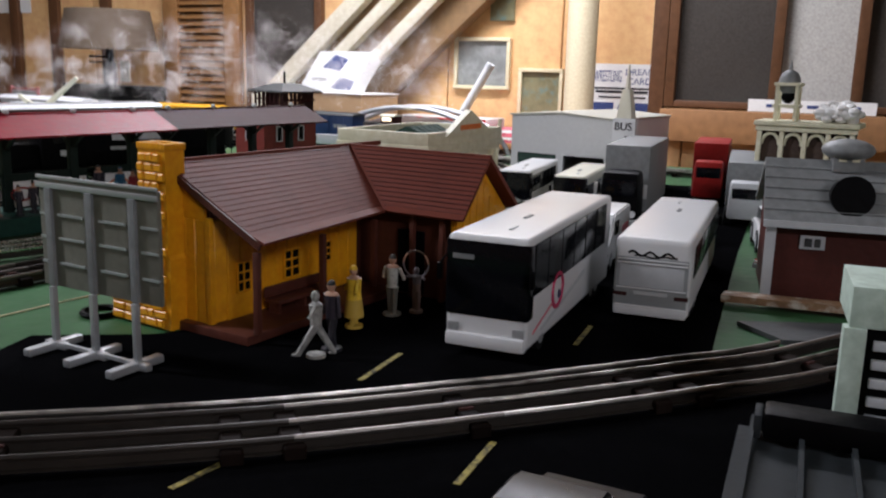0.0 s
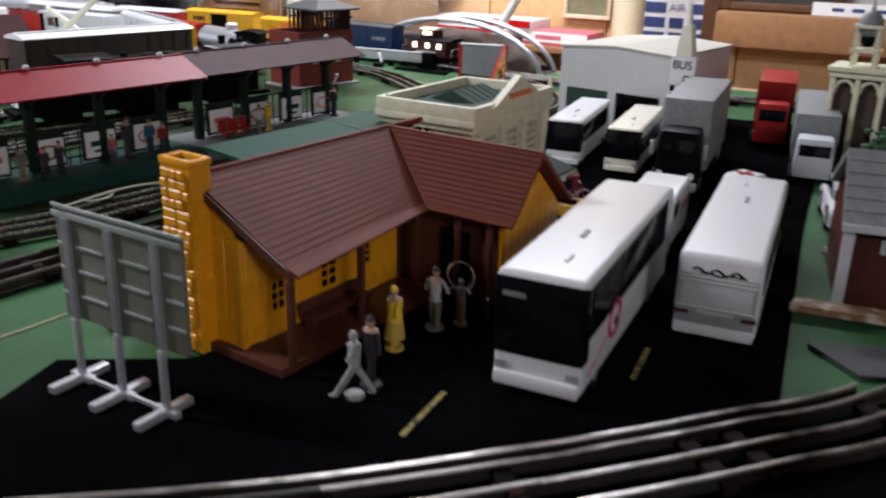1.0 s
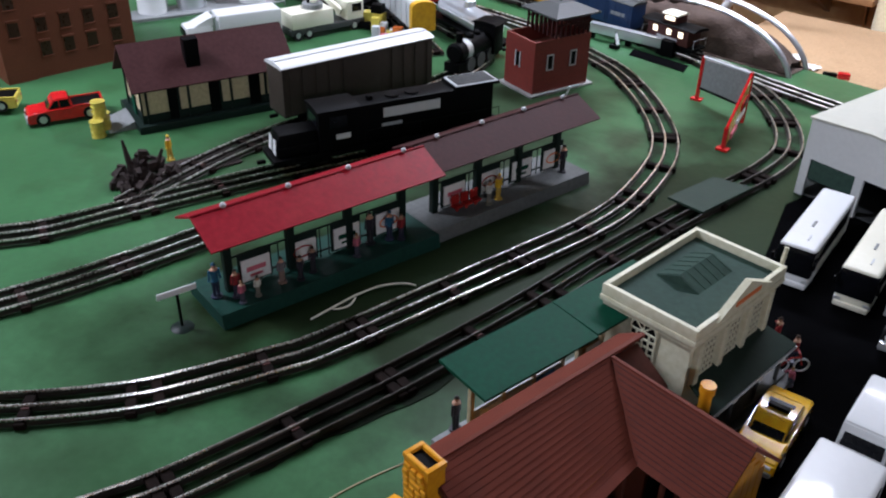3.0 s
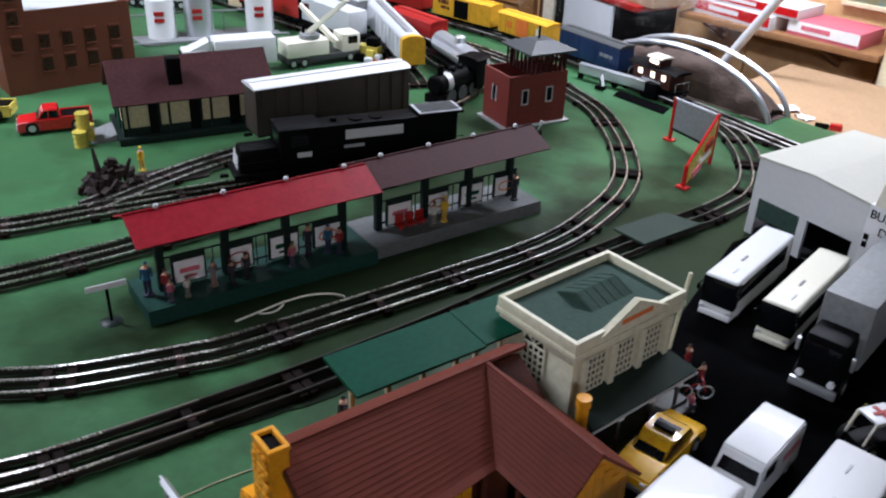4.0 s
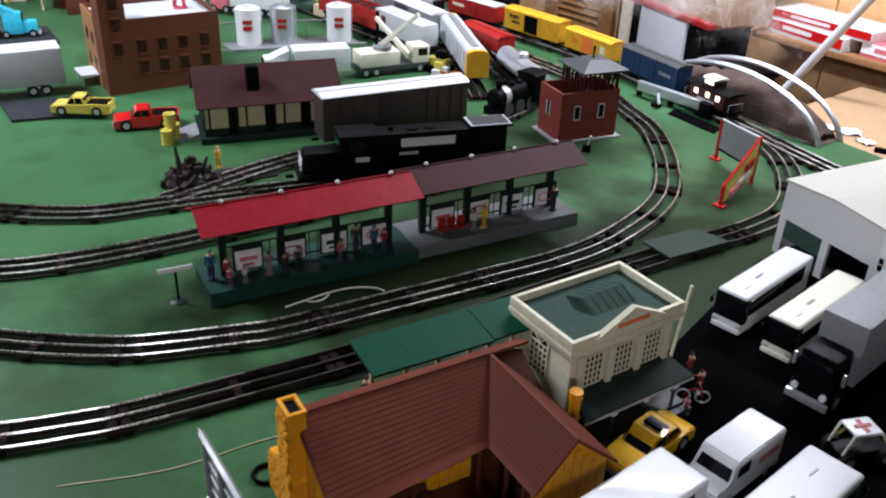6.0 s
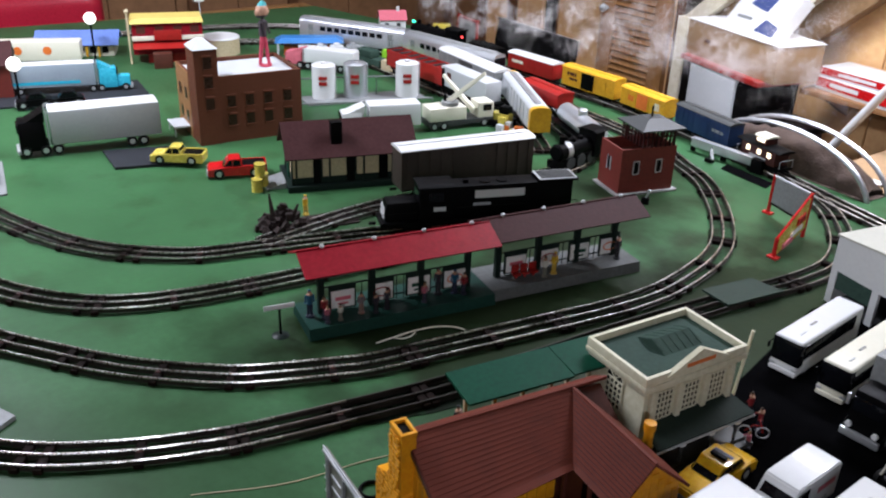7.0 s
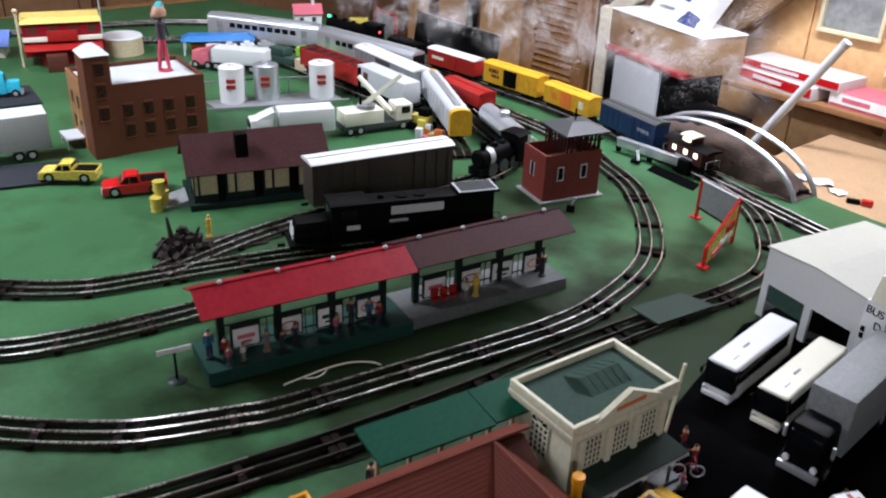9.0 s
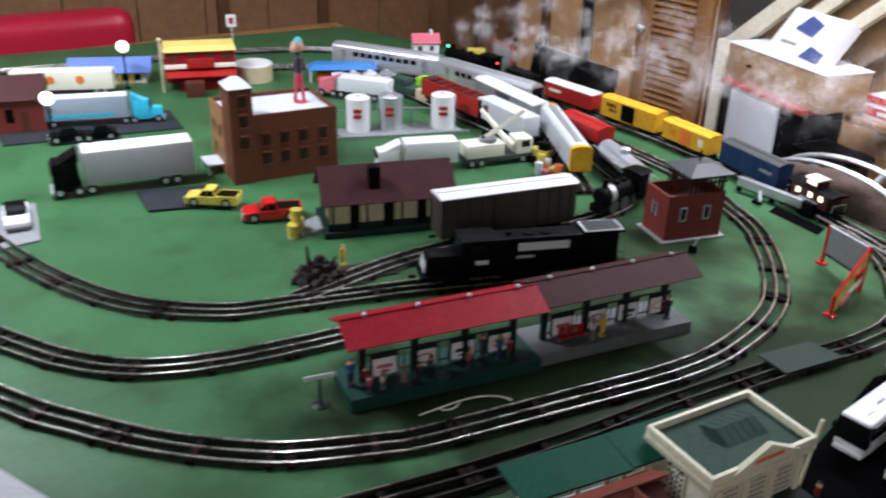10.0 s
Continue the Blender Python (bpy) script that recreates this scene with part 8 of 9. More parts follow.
# storage tanks on their track bed
k = Kit().prism([(-1.556, 1.136), (-1.639, 1.144), (-1.546, 1.456), (-1.464, 1.442)], "z", 0.0005, 0.004)
solid("grey_slab", k, GREY, "long grey pad beneath the storage tanks", "slab")
for x, y, m in ((-1.599, 1.202, WHITE), (-1.572, 1.283, ALU), (-1.513, 1.411, WHITE)):
    d = thing("storage_tank", x, y, 0.004, 60, "white cylindrical toy storage tank with red marks", "tank", "storage tanks")
    part("shell", Kit().cyl((0, 0, 0), (0, 0, 0.088), 0.031, n=32), m, d)
    part("lid", Kit().cyl((0, 0, 0.088), (0, 0, 0.091), 0.0315, 0.027, n=32).cyl((0, 0, 0.091), (0, 0, 0.096), 0.008, n=14), m, d)
    k = Kit()
    for s in (-0.006, 0.006):
        k.cyl((0.033, s, 0.0), (0.033, s, 0.09), 0.0008, n=5)
    pieces("ladder_rail", k, LTGREY, d)
    pieces("mark", Kit().box(-0.012, 0.010, -0.0325, -0.029, 0.055, 0.064).box(-0.012, 0.010, -0.0325, -0.029, 0.040, 0.049), BOXRED, d, "red lettering bars")
k = Kit().tube([(-1.652, 1.097, 0.052), (-1.604, 1.245, 0.052), (-1.519, 1.440, 0.052)], 0.0022, 6).tube([(-1.559, 1.098, 0.010), (-1.502, 1.247, 0.010), (-1.437, 1.443, 0.010)], 0.0022, 6)
o = thing("pipe_run", 0, 0, 0, 0, "grey pipe run past the storage tanks", "pipe")
pieces("pipe", k, GREY, o)
k = Kit()
for x, y in ((-1.652, 1.097), (-1.561, 1.343), (-1.519, 1.440), (-1.559, 1.098), (-1.437, 1.443)):
    k.cyl((x, y, 0), (x, y, 0.052 if x < -1.51 and (x, y) != (-1.559, 1.098) else 0.01), 0.0018, n=6)
pieces("support", k, GREY, o)

# white truck and crane truck
semi(-1.300, 1.105, 70.0, 0.17, WHITE, WHITE, "white toy tank truck behind the freight house", 0.072, long_nose=False)
cr = thing("toy_crane_truck", -1.235, 1.372, 0.0, 77.8, "ivory toy crane truck with two raised booms", "crane truck")
part("chassis", Kit().box(-0.10, 0.11, -0.03, 0.03, 0.012, 0.026, 0.002), DKGREY, cr)
part("body", Kit().box(-0.095, 0.02, -0.031, 0.031, 0.026, 0.062, 0.003), OFFWHITE, cr)
part("cab", Kit().box(0.06, 0.11, -0.028, 0.028, 0.020, 0.068, 0.004), OFFWHITE, cr)
pieces("cab_window", Kit().box(0.075, 0.102, -0.0287, -0.0275, 0.044, 0.062).box(0.1095, 0.1106, -0.022, 0.022, 0.044, 0.062), GLASSBLK, cr)
part("turntable", Kit().cyl((-0.02, 0, 0.062), (-0.02, 0, 0.072), 0.025, n=22), GREY, cr)
part("boom", Kit().box(-0.006, 0.006, -0.007, 0.007, 0, 0.15, 0.001, (0.7, 0.7)).move(pose(-0.02, 0.012, 0.068, 50, 0, 35)), OFFWHITE, cr)
part("boom", Kit().box(-0.006, 0.006, -0.007, 0.007, 0, 0.14, 0.001, (0.7, 0.7)).move(pose(0.05, -0.016, 0.045, 58, 0, 205)), OFFWHITE, cr)
part("hook", Kit().cyl((-0.06, -0.05, 0.09), (-0.06, -0.05, 0.11), 0.004, n=8), BLACK, cr)
wheel_set(cr, [(-0.08, 0.026), (-0.08, -0.026), (-0.05, 0.026), (-0.05, -0.026), (0.08, 0.026), (0.08, -0.026)], 0.012, 0.008)
cr.matrix_world = cr.matrix_world @ Matrix.Diagonal((0.84, 0.9, 0.9, 1.0))
dz = thing("toy_dozer", -1.180, 1.472, 0.0, -160.4, "yellow toy bulldozer beside the yard track", "bulldozer")
part("body", Kit().box(-0.028, 0.022, -0.012, 0.012, 0.014, 0.034, 0.002), CARYEL, dz)
pieces("track_belt", Kit().box(-0.034, 0.03, -0.024, -0.013, 0.0, 0.018, 0.005).box(-0.034, 0.03, 0.013, 0.024, 0.0, 0.018, 0.005), BLACK, dz)
part("blade", Kit().box(0.036, 0.040, -0.03, 0.03, 0.0, 0.022, 0.001), CARYEL, dz)
part("cab", Kit().box(-0.025, 0.0, -0.011, 0.011, 0.034, 0.052, 0.001), BLACK, dz)
fl = thing("toy_machine_load", -1.105, 1.440, 0.0, 29.2, "jumble of small orange and white toy machines", "machines")
rs = random.Random(8)
for n in range(9):
    x, y = rs.uniform(-0.05, 0.05), rs.uniform(-0.03, 0.03)
    part("machine", Kit().box(x, x + rs.uniform(0.012, 0.026), y, y + rs.uniform(0.01, 0.02), 0.0, rs.uniform(0.012, 0.034), 0.002), (ORANGE, WHITE, CARYEL, LTGREY, PINK)[n % 5], fl)

# red and yellow restaurant, blue-roofed houses, round tan tank at the far end
b = thing("restaurant_building", -2.198, 0.891, 0.0, 72.9, "red two-storey toy restaurant with yellow roof", "building")
part("wall", Kit().box(0, 0.23, 0, 0.10, 0.03, 0.14), RED, b, smooth=False)
part("ground_floor", Kit().box(0.045, 0.19, -0.002, 0.10, 0, 0.03), BOXRED, b, smooth=False)
part("roof", Kit().box(-0.006, 0.236, -0.010, 0.106, 0.140, 0.158, 0.002, (0.95, 0.8)), pm("pale_yellow_plastic", (0.66, 0.52, 0.14), 0.45), b, "pale yellow roof", smooth=False)
part("balcony", Kit().box(-0.002, 0.232, -0.012, 0.0, 0.082, 0.096, 0.001), OFFWHITE, b, "cream balcony band")
part("balcony", Kit().box(0.07, 0.16, -0.016, -0.012, 0.082, 0.118, 0.001), BOXRED, b)
for xx in (0.015, 0.075, 0.135, 0.19):
    part("window", Kit().box(xx, xx + 0.028, -0.0012, 0.0002, 0.105, 0.130), DKBROWN, b)
part("corner_post", Kit().cyl((-0.01, -0.006, 0.0), (-0.01, -0.006, 0.185), 0.004, n=8).ball((-0.01, -0.006, 0.185), 0.008), TANWALL, b)
part("porch_roof", Kit().slab([(0.0, -0.002, 0.074), (0.0, -0.045, 0.060), (0.23, -0.045, 0.060), (0.23, -0.002, 0.074)], 0.003), BOXRED, b, smooth=False)
part("stall", Kit().box(0.06, 0.12, -0.09, -0.05, 0, 0.052, 0.001), DKBROWN, b)
b.matrix_world = b.matrix_world @ Matrix.Diagonal((0.88, 0.9, 0.83, 1.0))
sg = thing("round_sign", -2.400, 1.180, 0.0, 73.6, "white toy sign board with dark ring on a post", "sign")
part("post", Kit().cyl((0, 0, 0), (0, 0, 0.13), 0.002, n=6), LTGREY, sg)
part("board", Kit().box(-0.016, 0.016, -0.002, 0.002, 0.125, 0.165, 0.004), WHITE, sg)
part("mark", Kit().box(-0.007, 0.007, -0.003, -0.002, 0.135, 0.155, 0.001), BOXRED, sg)
d = thing("round_tank", -2.205, 1.166, 0.0, 1.8, "low round tan toy tank with white lid", "tank")
part("shell", Kit().cyl((0, 0, 0), (0, 0, 0.050), 0.058, n=36), TANWALL, d)
part("lid", Kit().cyl((0, 0, 0.050), (0, 0, 0.054), 0.060, 0.056, n=36), WHITE, d)
bb_ = thing("diner_building", -2.407, 0.666, 0.0, 67.0, "toy diner with periwinkle blue roof and yellow posts", "building")
part("wall", Kit().box(0, 0.22, 0.0, 0.09, 0, 0.045), OFFWHITE, bb_, smooth=False)
part("roof", Kit().slab([(-0.01, -0.02, 0.048), (0.235, -0.02, 0.048), (0.235, 0.06, 0.088), (-0.01, 0.06, 0.088)], 0.003), PERI, bb_, smooth=False)
part("back_roof", Kit().slab([(-0.01, 0.06, 0.088), (0.235, 0.06, 0.088), (0.235, 0.11, 0.048), (-0.01, 0.11, 0.048)], 0.003), PERI, bb_, smooth=False)
for xx in (0.08, 0.115, 0.15, 0.185):
    part("window", Kit().box(xx, xx + 0.018, -0.0015, 0.0002, 0.012, 0.038), BLACK, bb_)
    part("post", Kit().box(xx - 0.010, xx - 0.004, -0.016, -0.012, 0, 0.046), BOXYEL, bb_)
bb_.matrix_world = bb_.matrix_world @ Matrix.Diagonal((1.0, 1.0, 0.76, 1.0))
tl = thing("toy_trailer", -2.323, 0.622, 0.0, 66.9, "long cream toy trailer with orange emblems", "trailer")
part("body", Kit().box(-0.13, 0.15, -0.026, 0.026, 0.016, 0.072, 0.004), OFFWHITE, tl)
pieces("emblem", Kit().cyl((-0.02, -0.027, 0.046), (-0.02, -0.0262, 0.046), 0.012, n=16).cyl((0.06, -0.027, 0.046), (0.06, -0.0262, 0.046), 0.012, n=16), ORANGE, tl)
wheel_set(tl, [(0.10, 0.02), (0.10, -0.02), (0.125, 0.02), (0.125, -0.02), (-0.1, 0.02), (-0.1, -0.02)], 0.010, 0.007)
lb = thing("brick_house", -2.034, 0.312, 0.0, 76.3, "red brick toy house with grey-mauve roof", "building")
part("wall", Kit().box(0, 0.205, 0, 0.13, 0, 0.09), BRRED, lb, smooth=False)
part("roof", Kit().prism([(-0.012, 0.088), (0.142, 0.088), (0.065, 0.135)], "x", -0.01, 0.215), MAROON, lb, smooth=False)
part("door", Kit().box(0.15, 0.17, -0.002, 0, 0, 0.06), DKBROWN, lb)
for xx in (0.02, 0.07, 0.115):
    part("window", Kit().box(xx, xx + 0.02, -0.0015, 0.0, 0.03, 0.065), BLACK, lb)
bp = thing("pavilion", -2.082, 1.292, 0.0, 63.0, "open toy pavilion with bright blue roof", "pavilion")
part("roof", Kit().box(0, 0.24, 0, 0.12, 0.050, 0.066, 0, (0.8, 0.55)), BLUE, bp, smooth=False)
for xx in (0.01, 0.12, 0.23):
    for yy in (0.008, 0.112):
        part("post", Kit().box(xx - 0.003, xx + 0.003, yy - 0.003, yy + 0.003, 0, 0.051), LTGREY, bp)
part("counter", Kit().box(0.03, 0.21, 0.03, 0.09, 0, 0.032, 0.002), ORANGE, bp)
bp.matrix_world = bp.matrix_world @ Matrix.Diagonal((0.90, 0.70, 0.82, 1.0))
hl = thing("toy_car_hauler", -1.945, 1.430, 0.0, 70.0, "white toy car hauler with loaded ramps", "truck")
pieces("ramp", Kit().box(-0.10, 0.12, -0.026, 0.026, 0.044, 0.047, 0.001).box(-0.10, 0.12, -0.026, 0.026, 0.014, 0.018, 0.001), WHITE, hl)
k = Kit()
for i in range(6):
    xx = -0.098 + i * 0.043
    k.box(xx, xx + 0.003, -0.027, -0.024, 0.012, 0.060).box(xx, xx + 0.003, 0.024, 0.027, 0.012, 0.060)
pieces("stanchion", k, WHITE, hl)
for xx, m in ((-0.09, LTGREY), (-0.02, WHITE), (0.05, SILVER)):
    part("carried_car", Kit().box(xx, xx + 0.055, -0.018, 0.018, 0.049, 0.060, 0.003).box(xx + 0.012, xx + 0.042, -0.015, 0.015, 0.060, 0.070, 0.003, (0.7, 0.9)), m, hl)
part("cab", Kit().box(-0.155, -0.108, -0.025, 0.025, 0.010, 0.062, 0.004), WHITE, hl)
wheel_set(hl, [(-0.13, 0.022), (-0.13, -0.022), (0.06, 0.022), (0.06, -0.022), (0.085, 0.022), (0.085, -0.022)], 0.010, 0.007)
hl.matrix_world = hl.matrix_world @ Matrix.Diagonal((0.72, 0.72, 0.80, 1.0))
semi(-1.938, 1.285, 38.3, 0.20, WHITE, PINK, "white toy truck with pink skirt by factory", 0.06, long_nose=False)
k = thing("toy_pickup_load", -1.831, 1.494, 0.0, 11.9, "olive toy army truck with crates", "truck")
part("body", Kit().box(-0.05, 0.05, -0.02, 0.02, 0.008, 0.030, 0.002), ROOFGREEN, k)
part("canvas_top", Kit().box(-0.05, 0.015, -0.02, 0.02, 0.030, 0.052, 0.006), ROOFGREEN, k)
part("crate", Kit().box(0.06, 0.11, -0.02, 0.02, 0.0, 0.035, 0.001), TANWALL, k)
part("bright_crate", Kit().box(-0.02, 0.03, 0.06, 0.10, 0.0, 0.040, 0.002), pm("lime_plastic", (0.25, 0.55, 0.03), 0.4), k)
hs = thing("small_house", -2.252, 1.835, 0.0, 66.4, "small white toy house with pink roof", "house")
part("wall", Kit().box(-0.045, 0.045, -0.03, 0.03, 0, 0.042).prism([(-0.03, 0.042), (0.03, 0.042), (0.0, 0.066)], "x", -0.045, 0.045), WHITE, hs, smooth=False)
pieces("roof", Kit().slab([(-0.05, 0.0, 0.070), (-0.05, -0.036, 0.040), (0.05, -0.036, 0.040), (0.05, 0.0, 0.070)], 0.003).slab([(0.05, 0.0, 0.070), (0.05, 0.036, 0.040), (-0.05, 0.036, 0.040), (-0.05, 0.0, 0.070)], 0.003), PINK, hs, smooth=False)
part("chimney", Kit().box(0.015, 0.025, -0.005, 0.005, 0.06, 0.082), WHITE, hs)
pieces("window", Kit().box(-0.03, -0.016, -0.0315, -0.03, 0.014, 0.030).box(0.012, 0.026, -0.0315, -0.03, 0.014, 0.030), DKGREY, hs)
sl = thing("crossing_signal", -2.011, 1.882, 0.0, 57.3, "yellow toy crossing box on dark base", "signal")
part("box", Kit().box(-0.03, 0.03, -0.02, 0.02, 0.012, 0.06, 0.003), CARYEL, sl)
part("base", Kit().box(-0.034, 0.034, -0.024, 0.024, 0, 0.012, 0.002), BLACK, sl)
pieces("lens", Kit().cyl((-0.012, -0.022, 0.04), (-0.012, -0.02, 0.04), 0.007).cyl((0.012, -0.022, 0.04), (0.012, -0.02, 0.04), 0.007), DKGREY, sl)
bl = thing("billboard", -1.889, 1.900, 0.0, -5.4, "grey toy billboard back in a red frame", "billboard")
part("panel", Kit().box(-0.055, 0.055, -0.002, 0.002, 0.02, 0.095), GREY, bl)
part("frame", Kit().box(-0.062, -0.055, -0.004, 0.004, 0, 0.105, 0.001).box(0.055, 0.062, -0.004, 0.004, 0, 0.105, 0.001).box(-0.055, 0.055, -0.004, 0.004, 0.095, 0.101, 0.001), BOXRED, bl)
pn = thing("black_board", -1.598, 1.925, 0.0, -1.3, "black rough board leaning at the table edge", "board")
part("panel", Kit().slab([(-0.19, 0.0, 0.0), (0.19, 0.0, 0.0), (0.19, 0.02, 0.115), (-0.19, 0.02, 0.115)], 0.008), BLACK, pn, smooth=False)
part("edge_strip", Kit().box(-0.19, 0.19, 0.012, 0.022, 0.1152, 0.1185), DKGREY, pn)

# red framed billboard by the curve: two boards meeting at an angle
# two boards meeting at a hinge, the yellow one running down to its foot
sb = thing("billboard", -0.370, 1.544, 0.0, 0, "red-framed toy billboard with yellow and grey boards", "billboard")
GL, YL = Vector((-0.104, 0.039, 0)), Vector((0.026, -0.126, 0))


def leaf(end, lo0, hi0, lo1, hi1, a, b):
    """Upright quad over the line from the hinge, heights at the hinge and at the end."""
    f = lambda t, l, h: end * t + Vector((0, 0, l + (h - l) * t))
    return [tuple(f(a, lo0, lo1)), tuple(f(b, lo0, lo1)), tuple(f(b, hi0, hi1)), tuple(f(a, hi0, hi1))]


part("back_board", Kit().slab(leaf(GL, 0.030, 0.084, 0.026, 0.076, 0.04, 0.95), 0.002), GREY, sb, "plain grey back board", smooth=False)
face = part("face_board", Kit().slab(leaf(YL, 0.022, 0.082, 0.004, 0.036, 0.04, 0.96), 0.002), CARYEL, sb, "yellow advertising board", smooth=False)
for a, b, lo, hi, m_ in ((0.15, 0.40, 0.045, 0.060, CARRED), (0.20, 0.55, 0.032, 0.040, PAPER), (0.50, 0.80, 0.022, 0.034, PINK)):
    part("sign_mark", Kit().slab(leaf(YL, lo, hi, lo - 0.016, hi - 0.020, a, b), 0.005), m_, face)
for a, b in (((0, 0, 0), (0, 0, 0.088)), (tuple(GL), (GL.x, GL.y, 0.080)), (tuple(YL), (YL.x, YL.y, 0.038))):
    part("post", Kit().cyl(a, b, 0.0036, n=6), CARRED, sb)
for a in (GL, YL):
    part("foot", Kit().box(a.x - 0.010, a.x + 0.010, a.y - 0.007, a.y + 0.007, 0.0, 0.004, 0.001), CARRED, sb)
for a, b, m_ in (((0, 0, 0.086), (YL.x, YL.y, 0.038), CARRED), ((0, 0, 0.020), (YL.x, YL.y, 0.004), CARRED), ((0, 0, 0.027), (GL.x, GL.y, 0.023), BLACK), ((0, 0, 0.086), (GL.x, GL.y, 0.079), LTGREY)):
    part("rail", Kit().cyl(a, b, 0.0024, n=6), m_, sb)

# silver girder beside the outer loop with its black end, and a flat dark patch
gi = thing("bridge_girder", -0.718, 1.754, 0.0, 2.4, "silver toy girder with black end beside the track", "girder")
part("beam", Kit().box(-0.09, 0.075, -0.004, 0.004, 0.012, 0.030, 0.001), ALU, gi)
part("flange", Kit().box(-0.09, 0.075, -0.008, 0.008, 0.030, 0.033, 0.0008), ALU, gi)
part("end_block", Kit().box(0.076, 0.105, -0.012, 0.012, 0.0, 0.034, 0.003), BLACK, gi)
for xx in (-0.085, 0.0, 0.07):
    part("pier", Kit().box(xx - 0.005, xx + 0.005, -0.004, 0.004, 0, 0.012), BLACK, gi)
k = Kit().prism([(-0.687, 1.706), (-0.557, 1.691), (-0.568, 1.732), (-0.697, 1.744)], "z", 0.0004, 0.0014)
solid("dark_pad", k, ROAD, "flat dark patch beside the outer track", "pad", smooth=False)

# small signal and light by the outer curve
s = thing("toy_signal", -0.730, 1.721, 0.0, 4.7, "small dark trackside signal with pale arm", "signal")
part("post", Kit().cyl((0, 0, 0), (0, 0, 0.035), 0.002, n=6).box(-0.01, 0.01, -0.006, 0.006, 0, 0.008, 0.001), BLACK, s)
part("lamp", Kit().cyl((0, 0, 0.03), (0.012, -0.01, 0.012), 0.0035, n=8), LTGREY, s)

# arch bridge at the table edge
ab = thing("arch_bridge", -0.616, 1.863, -0.02, -4.5, "silver double arch toy bridge over dark rock", "bridge")
for yy in (-0.035, 0.035):
    k = Kit()
    pts = [(0.225 * math.cos(math.pi * i / 20), yy, 0.118 * math.sin(math.pi * i / 20)) for i in range(21)]
    k.tube(pts, 0.0055, 8)
    part("arch", k, ALU, ab, "silver arch")
part("deck", Kit().box(-0.22, 0.22, -0.04, 0.04, 0.008, 0.022, 0.002), ROCK, ab)
k = Kit()
rows_ = []
for i in range(33):
    x = -0.21 + 0.42 * i / 32
    hgt = 0.075 * math.sqrt(max(0.02, 1 - (x / 0.215) ** 2))
    ring = []
    for j in range(13):
        an = math.pi * j / 12
        q = Vector((x, 0.031 * math.cos(an), 0.022 + hgt * math.sin(an) ** 0.7))
        q += noise.noise_vector(q * 38) * 0.010 + noise.noise_vector(q * 110) * 0.004
        ring.append(k.bm.verts.new(q))
    rows_.append(ring)
for r0, r1 in zip(rows_, rows_[1:]):
    for j in range(12):
        k.bm.faces.new((r0[j], r0[j + 1], r1[j + 1], r1[j]))
o = solid("rock_casting", k, ROCK, "dark brown rock casting under the arch bridge", "rock")
o.matrix_world = pose(-0.616, 1.863, -0.02, 0, 0, -4.5)

# ---- stored things behind the table ----
fr = thing("white_cabinet", -1.545, 2.60, FLOORZ, -14.5, "white steel cabinet with dark side behind table", "cabinet")
part("body", Kit().box(0.0, 0.40, 0.0, 0.16, 0, 0.745, 0.004), BLACK, fr, "dark cabinet body")
part("door", Kit().box(0.06, 0.30, -0.012, -0.001, 0.04, 0.740, 0.004), LTGREY, fr, "pale grey door")
part("top_board", Kit().box(-0.002, 0.405, -0.014, 0.162, 0.745, 0.762, 0.002), BOXRED, fr, "orange-red top edge")
bx = thing("cardboard_box", -1.555, 2.62, FLOORZ + 0.762, -14.5, "open brown cardboard carton on the cabinet", "box")
part("carton", Kit().box(0.0, 0.46, -0.006, 0.17, 0, 0.115, 0.002), TAN, bx)
part("lid", Kit().box(-0.004, 0.464, -0.010, 0.174, 0.1155, 0.119, 0.001), PAPER, bx, "white top rim")
part("tape", Kit().box(0.10, 0.13, -0.0068, -0.0061, 0.055, 0.066), DKBROWN, bx)
nw = thing("boxed_kit", -1.29, 2.57, FLOORZ + 0.8815, -14.5, "white printed box with blue-black pictures tilted on carton", "box")
tilt = pose(0, 0.0, 0.0, -38, 0, 0)
part("box", Kit().box(-0.13, 0.12, 0.0, 0.05, 0, 0.17, 0.002).move(tilt), WHITE, nw)
part("printed_picture", Kit().slab([(-0.07, -0.0006, 0.10), (0.02, -0.0006, 0.085), (0.03, -0.0006, 0.135), (-0.04, -0.0006, 0.155)], -0.0008).move(tilt), INKBLUE, nw, smooth=False)
part("printed_picture", Kit().slab([(0.02, -0.0006, 0.015), (0.11, -0.0006, 0.01), (0.11, -0.0006, 0.045), (0.04, -0.0006, 0.06)], -0.0008).move(tilt), INKBLUE, nw, smooth=False)
part("printed_line", Kit().box(-0.09, -0.02, -0.0014, -0.0004, 0.045, 0.055).move(tilt), GREY, nw, smooth=False)
sh = thing("wall_shelf", -1.10, 2.63, -0.045, 0, "low wooden shelf board along the golden wall", "shelf")
part("board", Kit().box(0.0, 0.60, 0.0, 0.205, -0.012, 0.006, 0.003), LEDGE, sh)
for xx in (0.05, 0.42):
    part("bracket", Kit().prism([(0.205, -0.10), (0.205, -0.012), (0.03, -0.012)], "x", xx, xx + 0.015), LEDGE, sh)
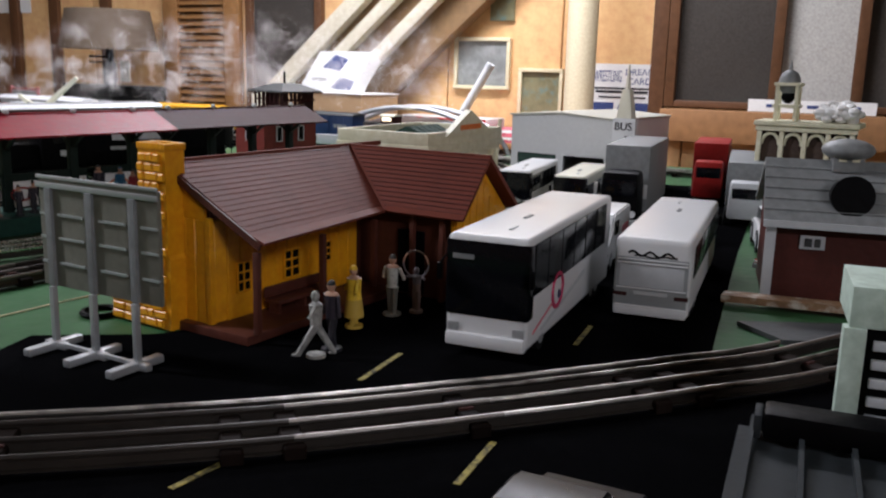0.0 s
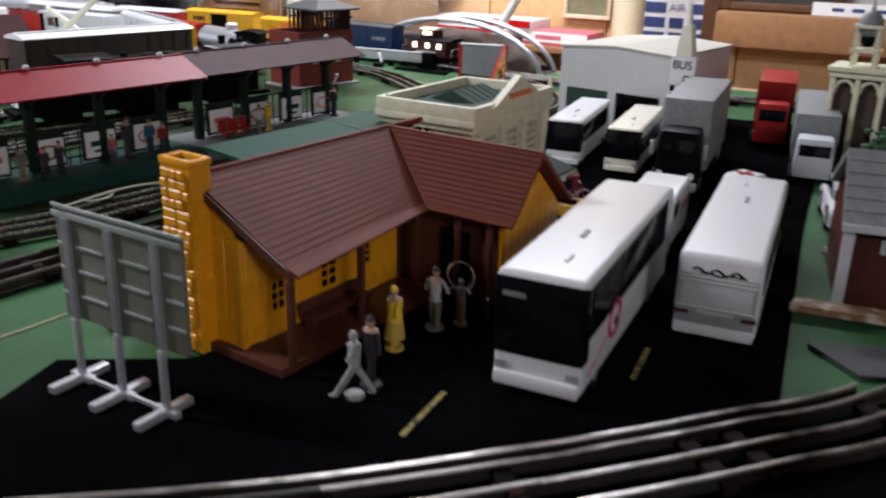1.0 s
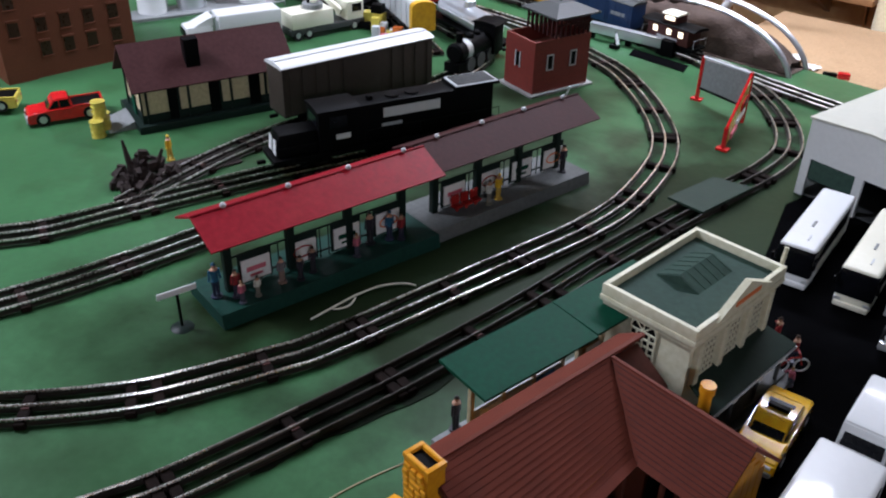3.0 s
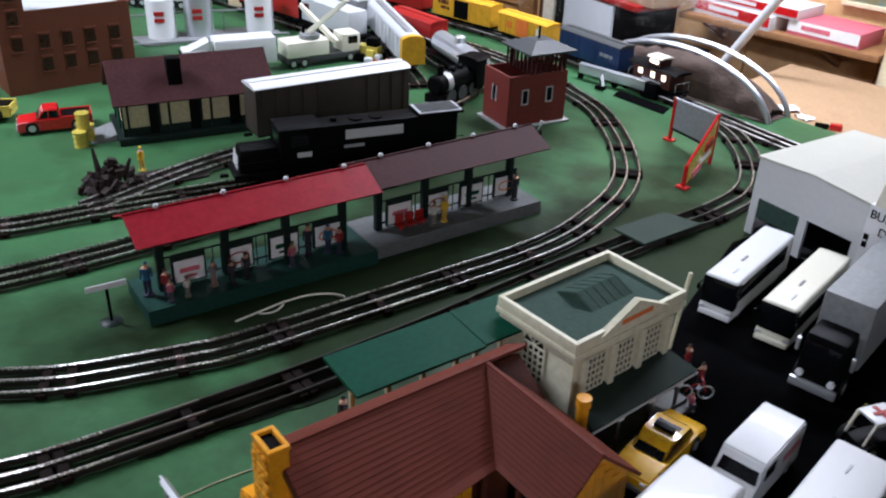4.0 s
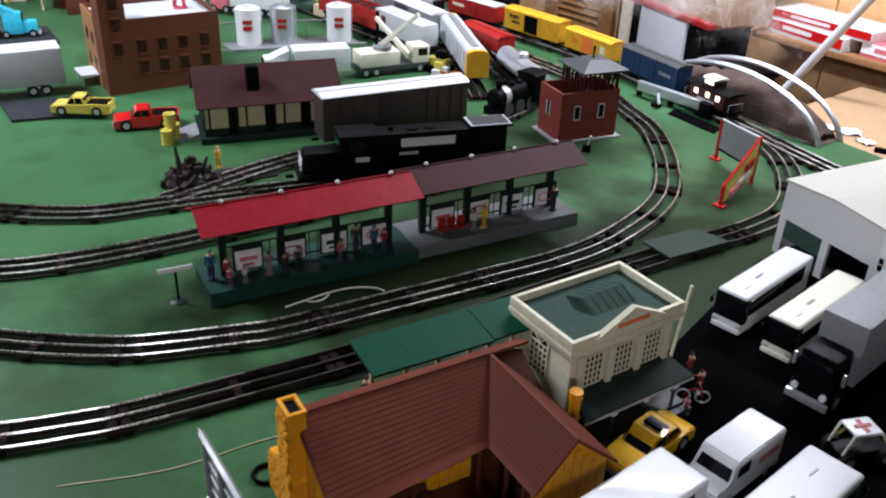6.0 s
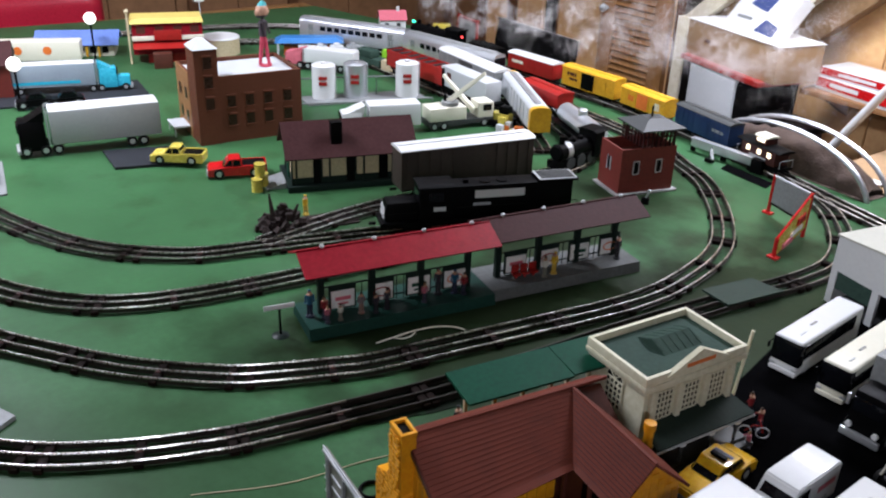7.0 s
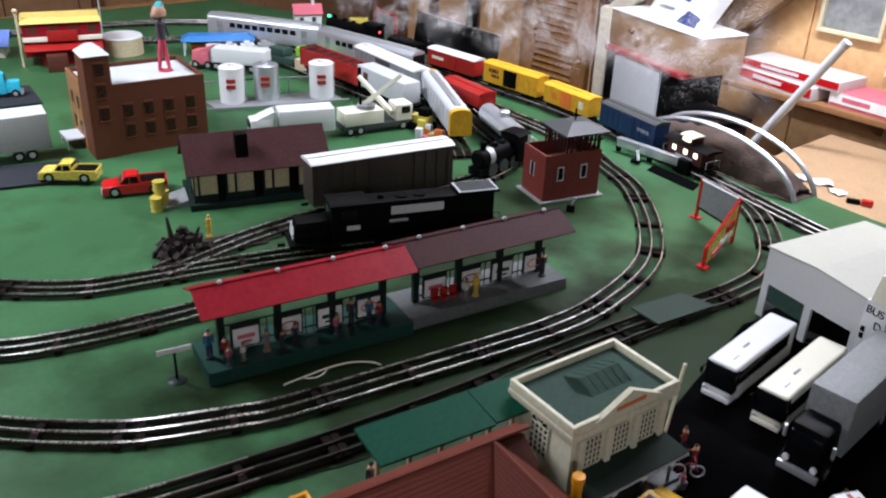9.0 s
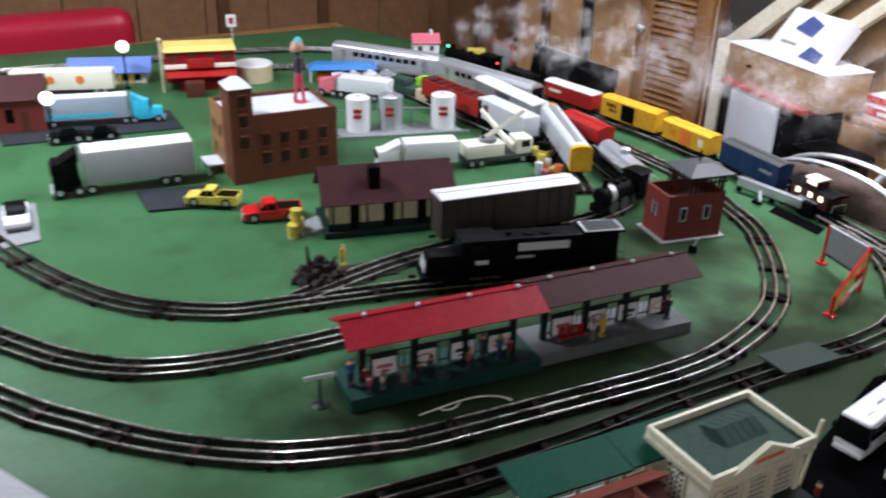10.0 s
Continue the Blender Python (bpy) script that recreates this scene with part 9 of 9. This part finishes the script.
for n, (x, y, z, w, h, m, m2, rz) in enumerate(((-0.93, 2.72, -0.039, 0.27, 0.040, WHITE, CARRED, -10), (-0.90, 2.73, 0.0015, 0.33, 0.030, WHITE, CARRED, -5), (-0.66, 2.72, -0.039, 0.21, 0.042, PINK, PAPER, -4))):
    g = thing("boxed_kit", x, y, z, rz, "red and white printed kit box stored on shelf", "box", "kit boxes")
    part("box", Kit().box(-w / 2, w / 2, -0.07, 0.07, 0, h, 0.002), m, g)
    part("lid_edge", Kit().box(-w / 2 + 0.002, w / 2 - 0.002, -0.0715, -0.0702, h * 0.25, h * 0.95), m2, g)
    part("printed_bar", Kit().box(-w * 0.3, w * 0.1, -0.0722, -0.0716, h * 0.45, h * 0.75), m, g)
# made-up block, added to fill the dark gap right of the cabinet
st_ = thing("dark_gap_block", -1.10, 2.52, FLOORZ, -8, "dark block added in the gap beside the cabinet", "box")
part("body", Kit().box(0.0, 0.17, -0.10, 0.03, 0, 0.66, 0.01, (1.0, 1.0)), pm("dark_plum_fill", (0.03, 0.018, 0.022), 0.5, var=0.4, s1=14), st_)
part("lid", Kit().box(-0.008, 0.178, -0.108, 0.036, 0.66, 0.68, 0.004), BLACK, st_)
lc = thing("low_cabinet", -0.70, 2.12, FLOORZ, 0, "low tan wooden cabinet standing behind the table edge", "cabinet")
part("body", Kit().box(0.0, 0.85, 0.0, 0.48, 0, 0.655, 0.004), LEDGE, lc)
part("top_board", Kit().box(-0.012, 0.862, -0.012, 0.48, 0.655, 0.678, 0.004), TAN, lc, "tan top board")
rs = random.Random(31)
for px, py, w in ((-0.585, 2.20, 0.050), (-0.535, 2.215, 0.055), (-0.480, 2.19, 0.040)):
    k = Kit()
    n_ = 6
    g_ = [[k.bm.verts.new((w * (a / n_ - 0.5), w * 0.7 * (b / n_ - 0.5), 0.004 + 0.012 * abs(noise.noise(Vector((px * 90 + a * 0.7, b * 0.8, 3)))) + rs.uniform(0, 0.003))) for b in range(n_ + 1)] for a in range(n_ + 1)]
    for a in range(n_):
        for b in range(n_):
            k.bm.faces.new((g_[a][b], g_[a + 1][b], g_[a + 1][b + 1], g_[a][b + 1]))
    o = solid("paper_scrap", k, PAPER, "crumpled white paper scrap on the low cabinet", "paper scrap", group="paper scraps", smooth=False)
    o.matrix_world = pose(px, py, FLOORZ + 0.676, 0, 0, rs.uniform(-40, 40))
rd = thing("red_clamp", -0.420, 2.165, FLOORZ + 0.678, 25, "small red and black plastic clamp on the low cabinet", "clamp")
part("jaw", Kit().box(-0.022, 0.008, -0.006, 0.006, 0, 0.012, 0.003), BLACK, rd, "black jaw")
part("handle", Kit().box(0.009, 0.036, -0.009, 0.009, 0, 0.015, 0.004), CARRED, rd)
pl = thing("white_pole", -0.69, 2.40, -0.04, 0, "slanting white plastic pole standing behind the table", "pole")
part("pole", Kit().cyl((-0.527, 0, -0.735), (0.045, 0, 0.230), 0.012, n=14), WHITE, pl)
part("end_cap", Kit().cyl((0.0455, 0, 0.2308), (0.052, 0, 0.2418), 0.013, n=14), LTGREY, pl)

vs = thing("bench_seat", -3.10, -0.10, FLOORZ, 0, "red vinyl bench seat standing behind the table end", "bench")
part("backrest", Kit().box(-0.14, 0.02, -0.45, 0.44, 0.30, 0.86, 0.075, segs=6), VINYL, vs)
part("backrest", Kit().box(-0.14, 0.02, 0.45, 1.17, 0.30, 0.855, 0.079, segs=8), VINYL, vs)
part("seat", Kit().box(0.03, 0.10, -0.45, 1.17, 0.25, 0.42, 0.03, segs=3), VINYL, vs)
part("piping", Kit().tube([(0.022, 0.445, 0.35), (0.024, 0.445, 0.78), (-0.02, 0.445, 0.85)], 0.008, 8), WHITE, vs, "pale piping")
pieces("leg", Kit().box(-0.1, 0.08, -0.43, -0.39, 0, 0.25).box(-0.1, 0.08, 0.99, 1.03, 0, 0.25), BLACK, vs)
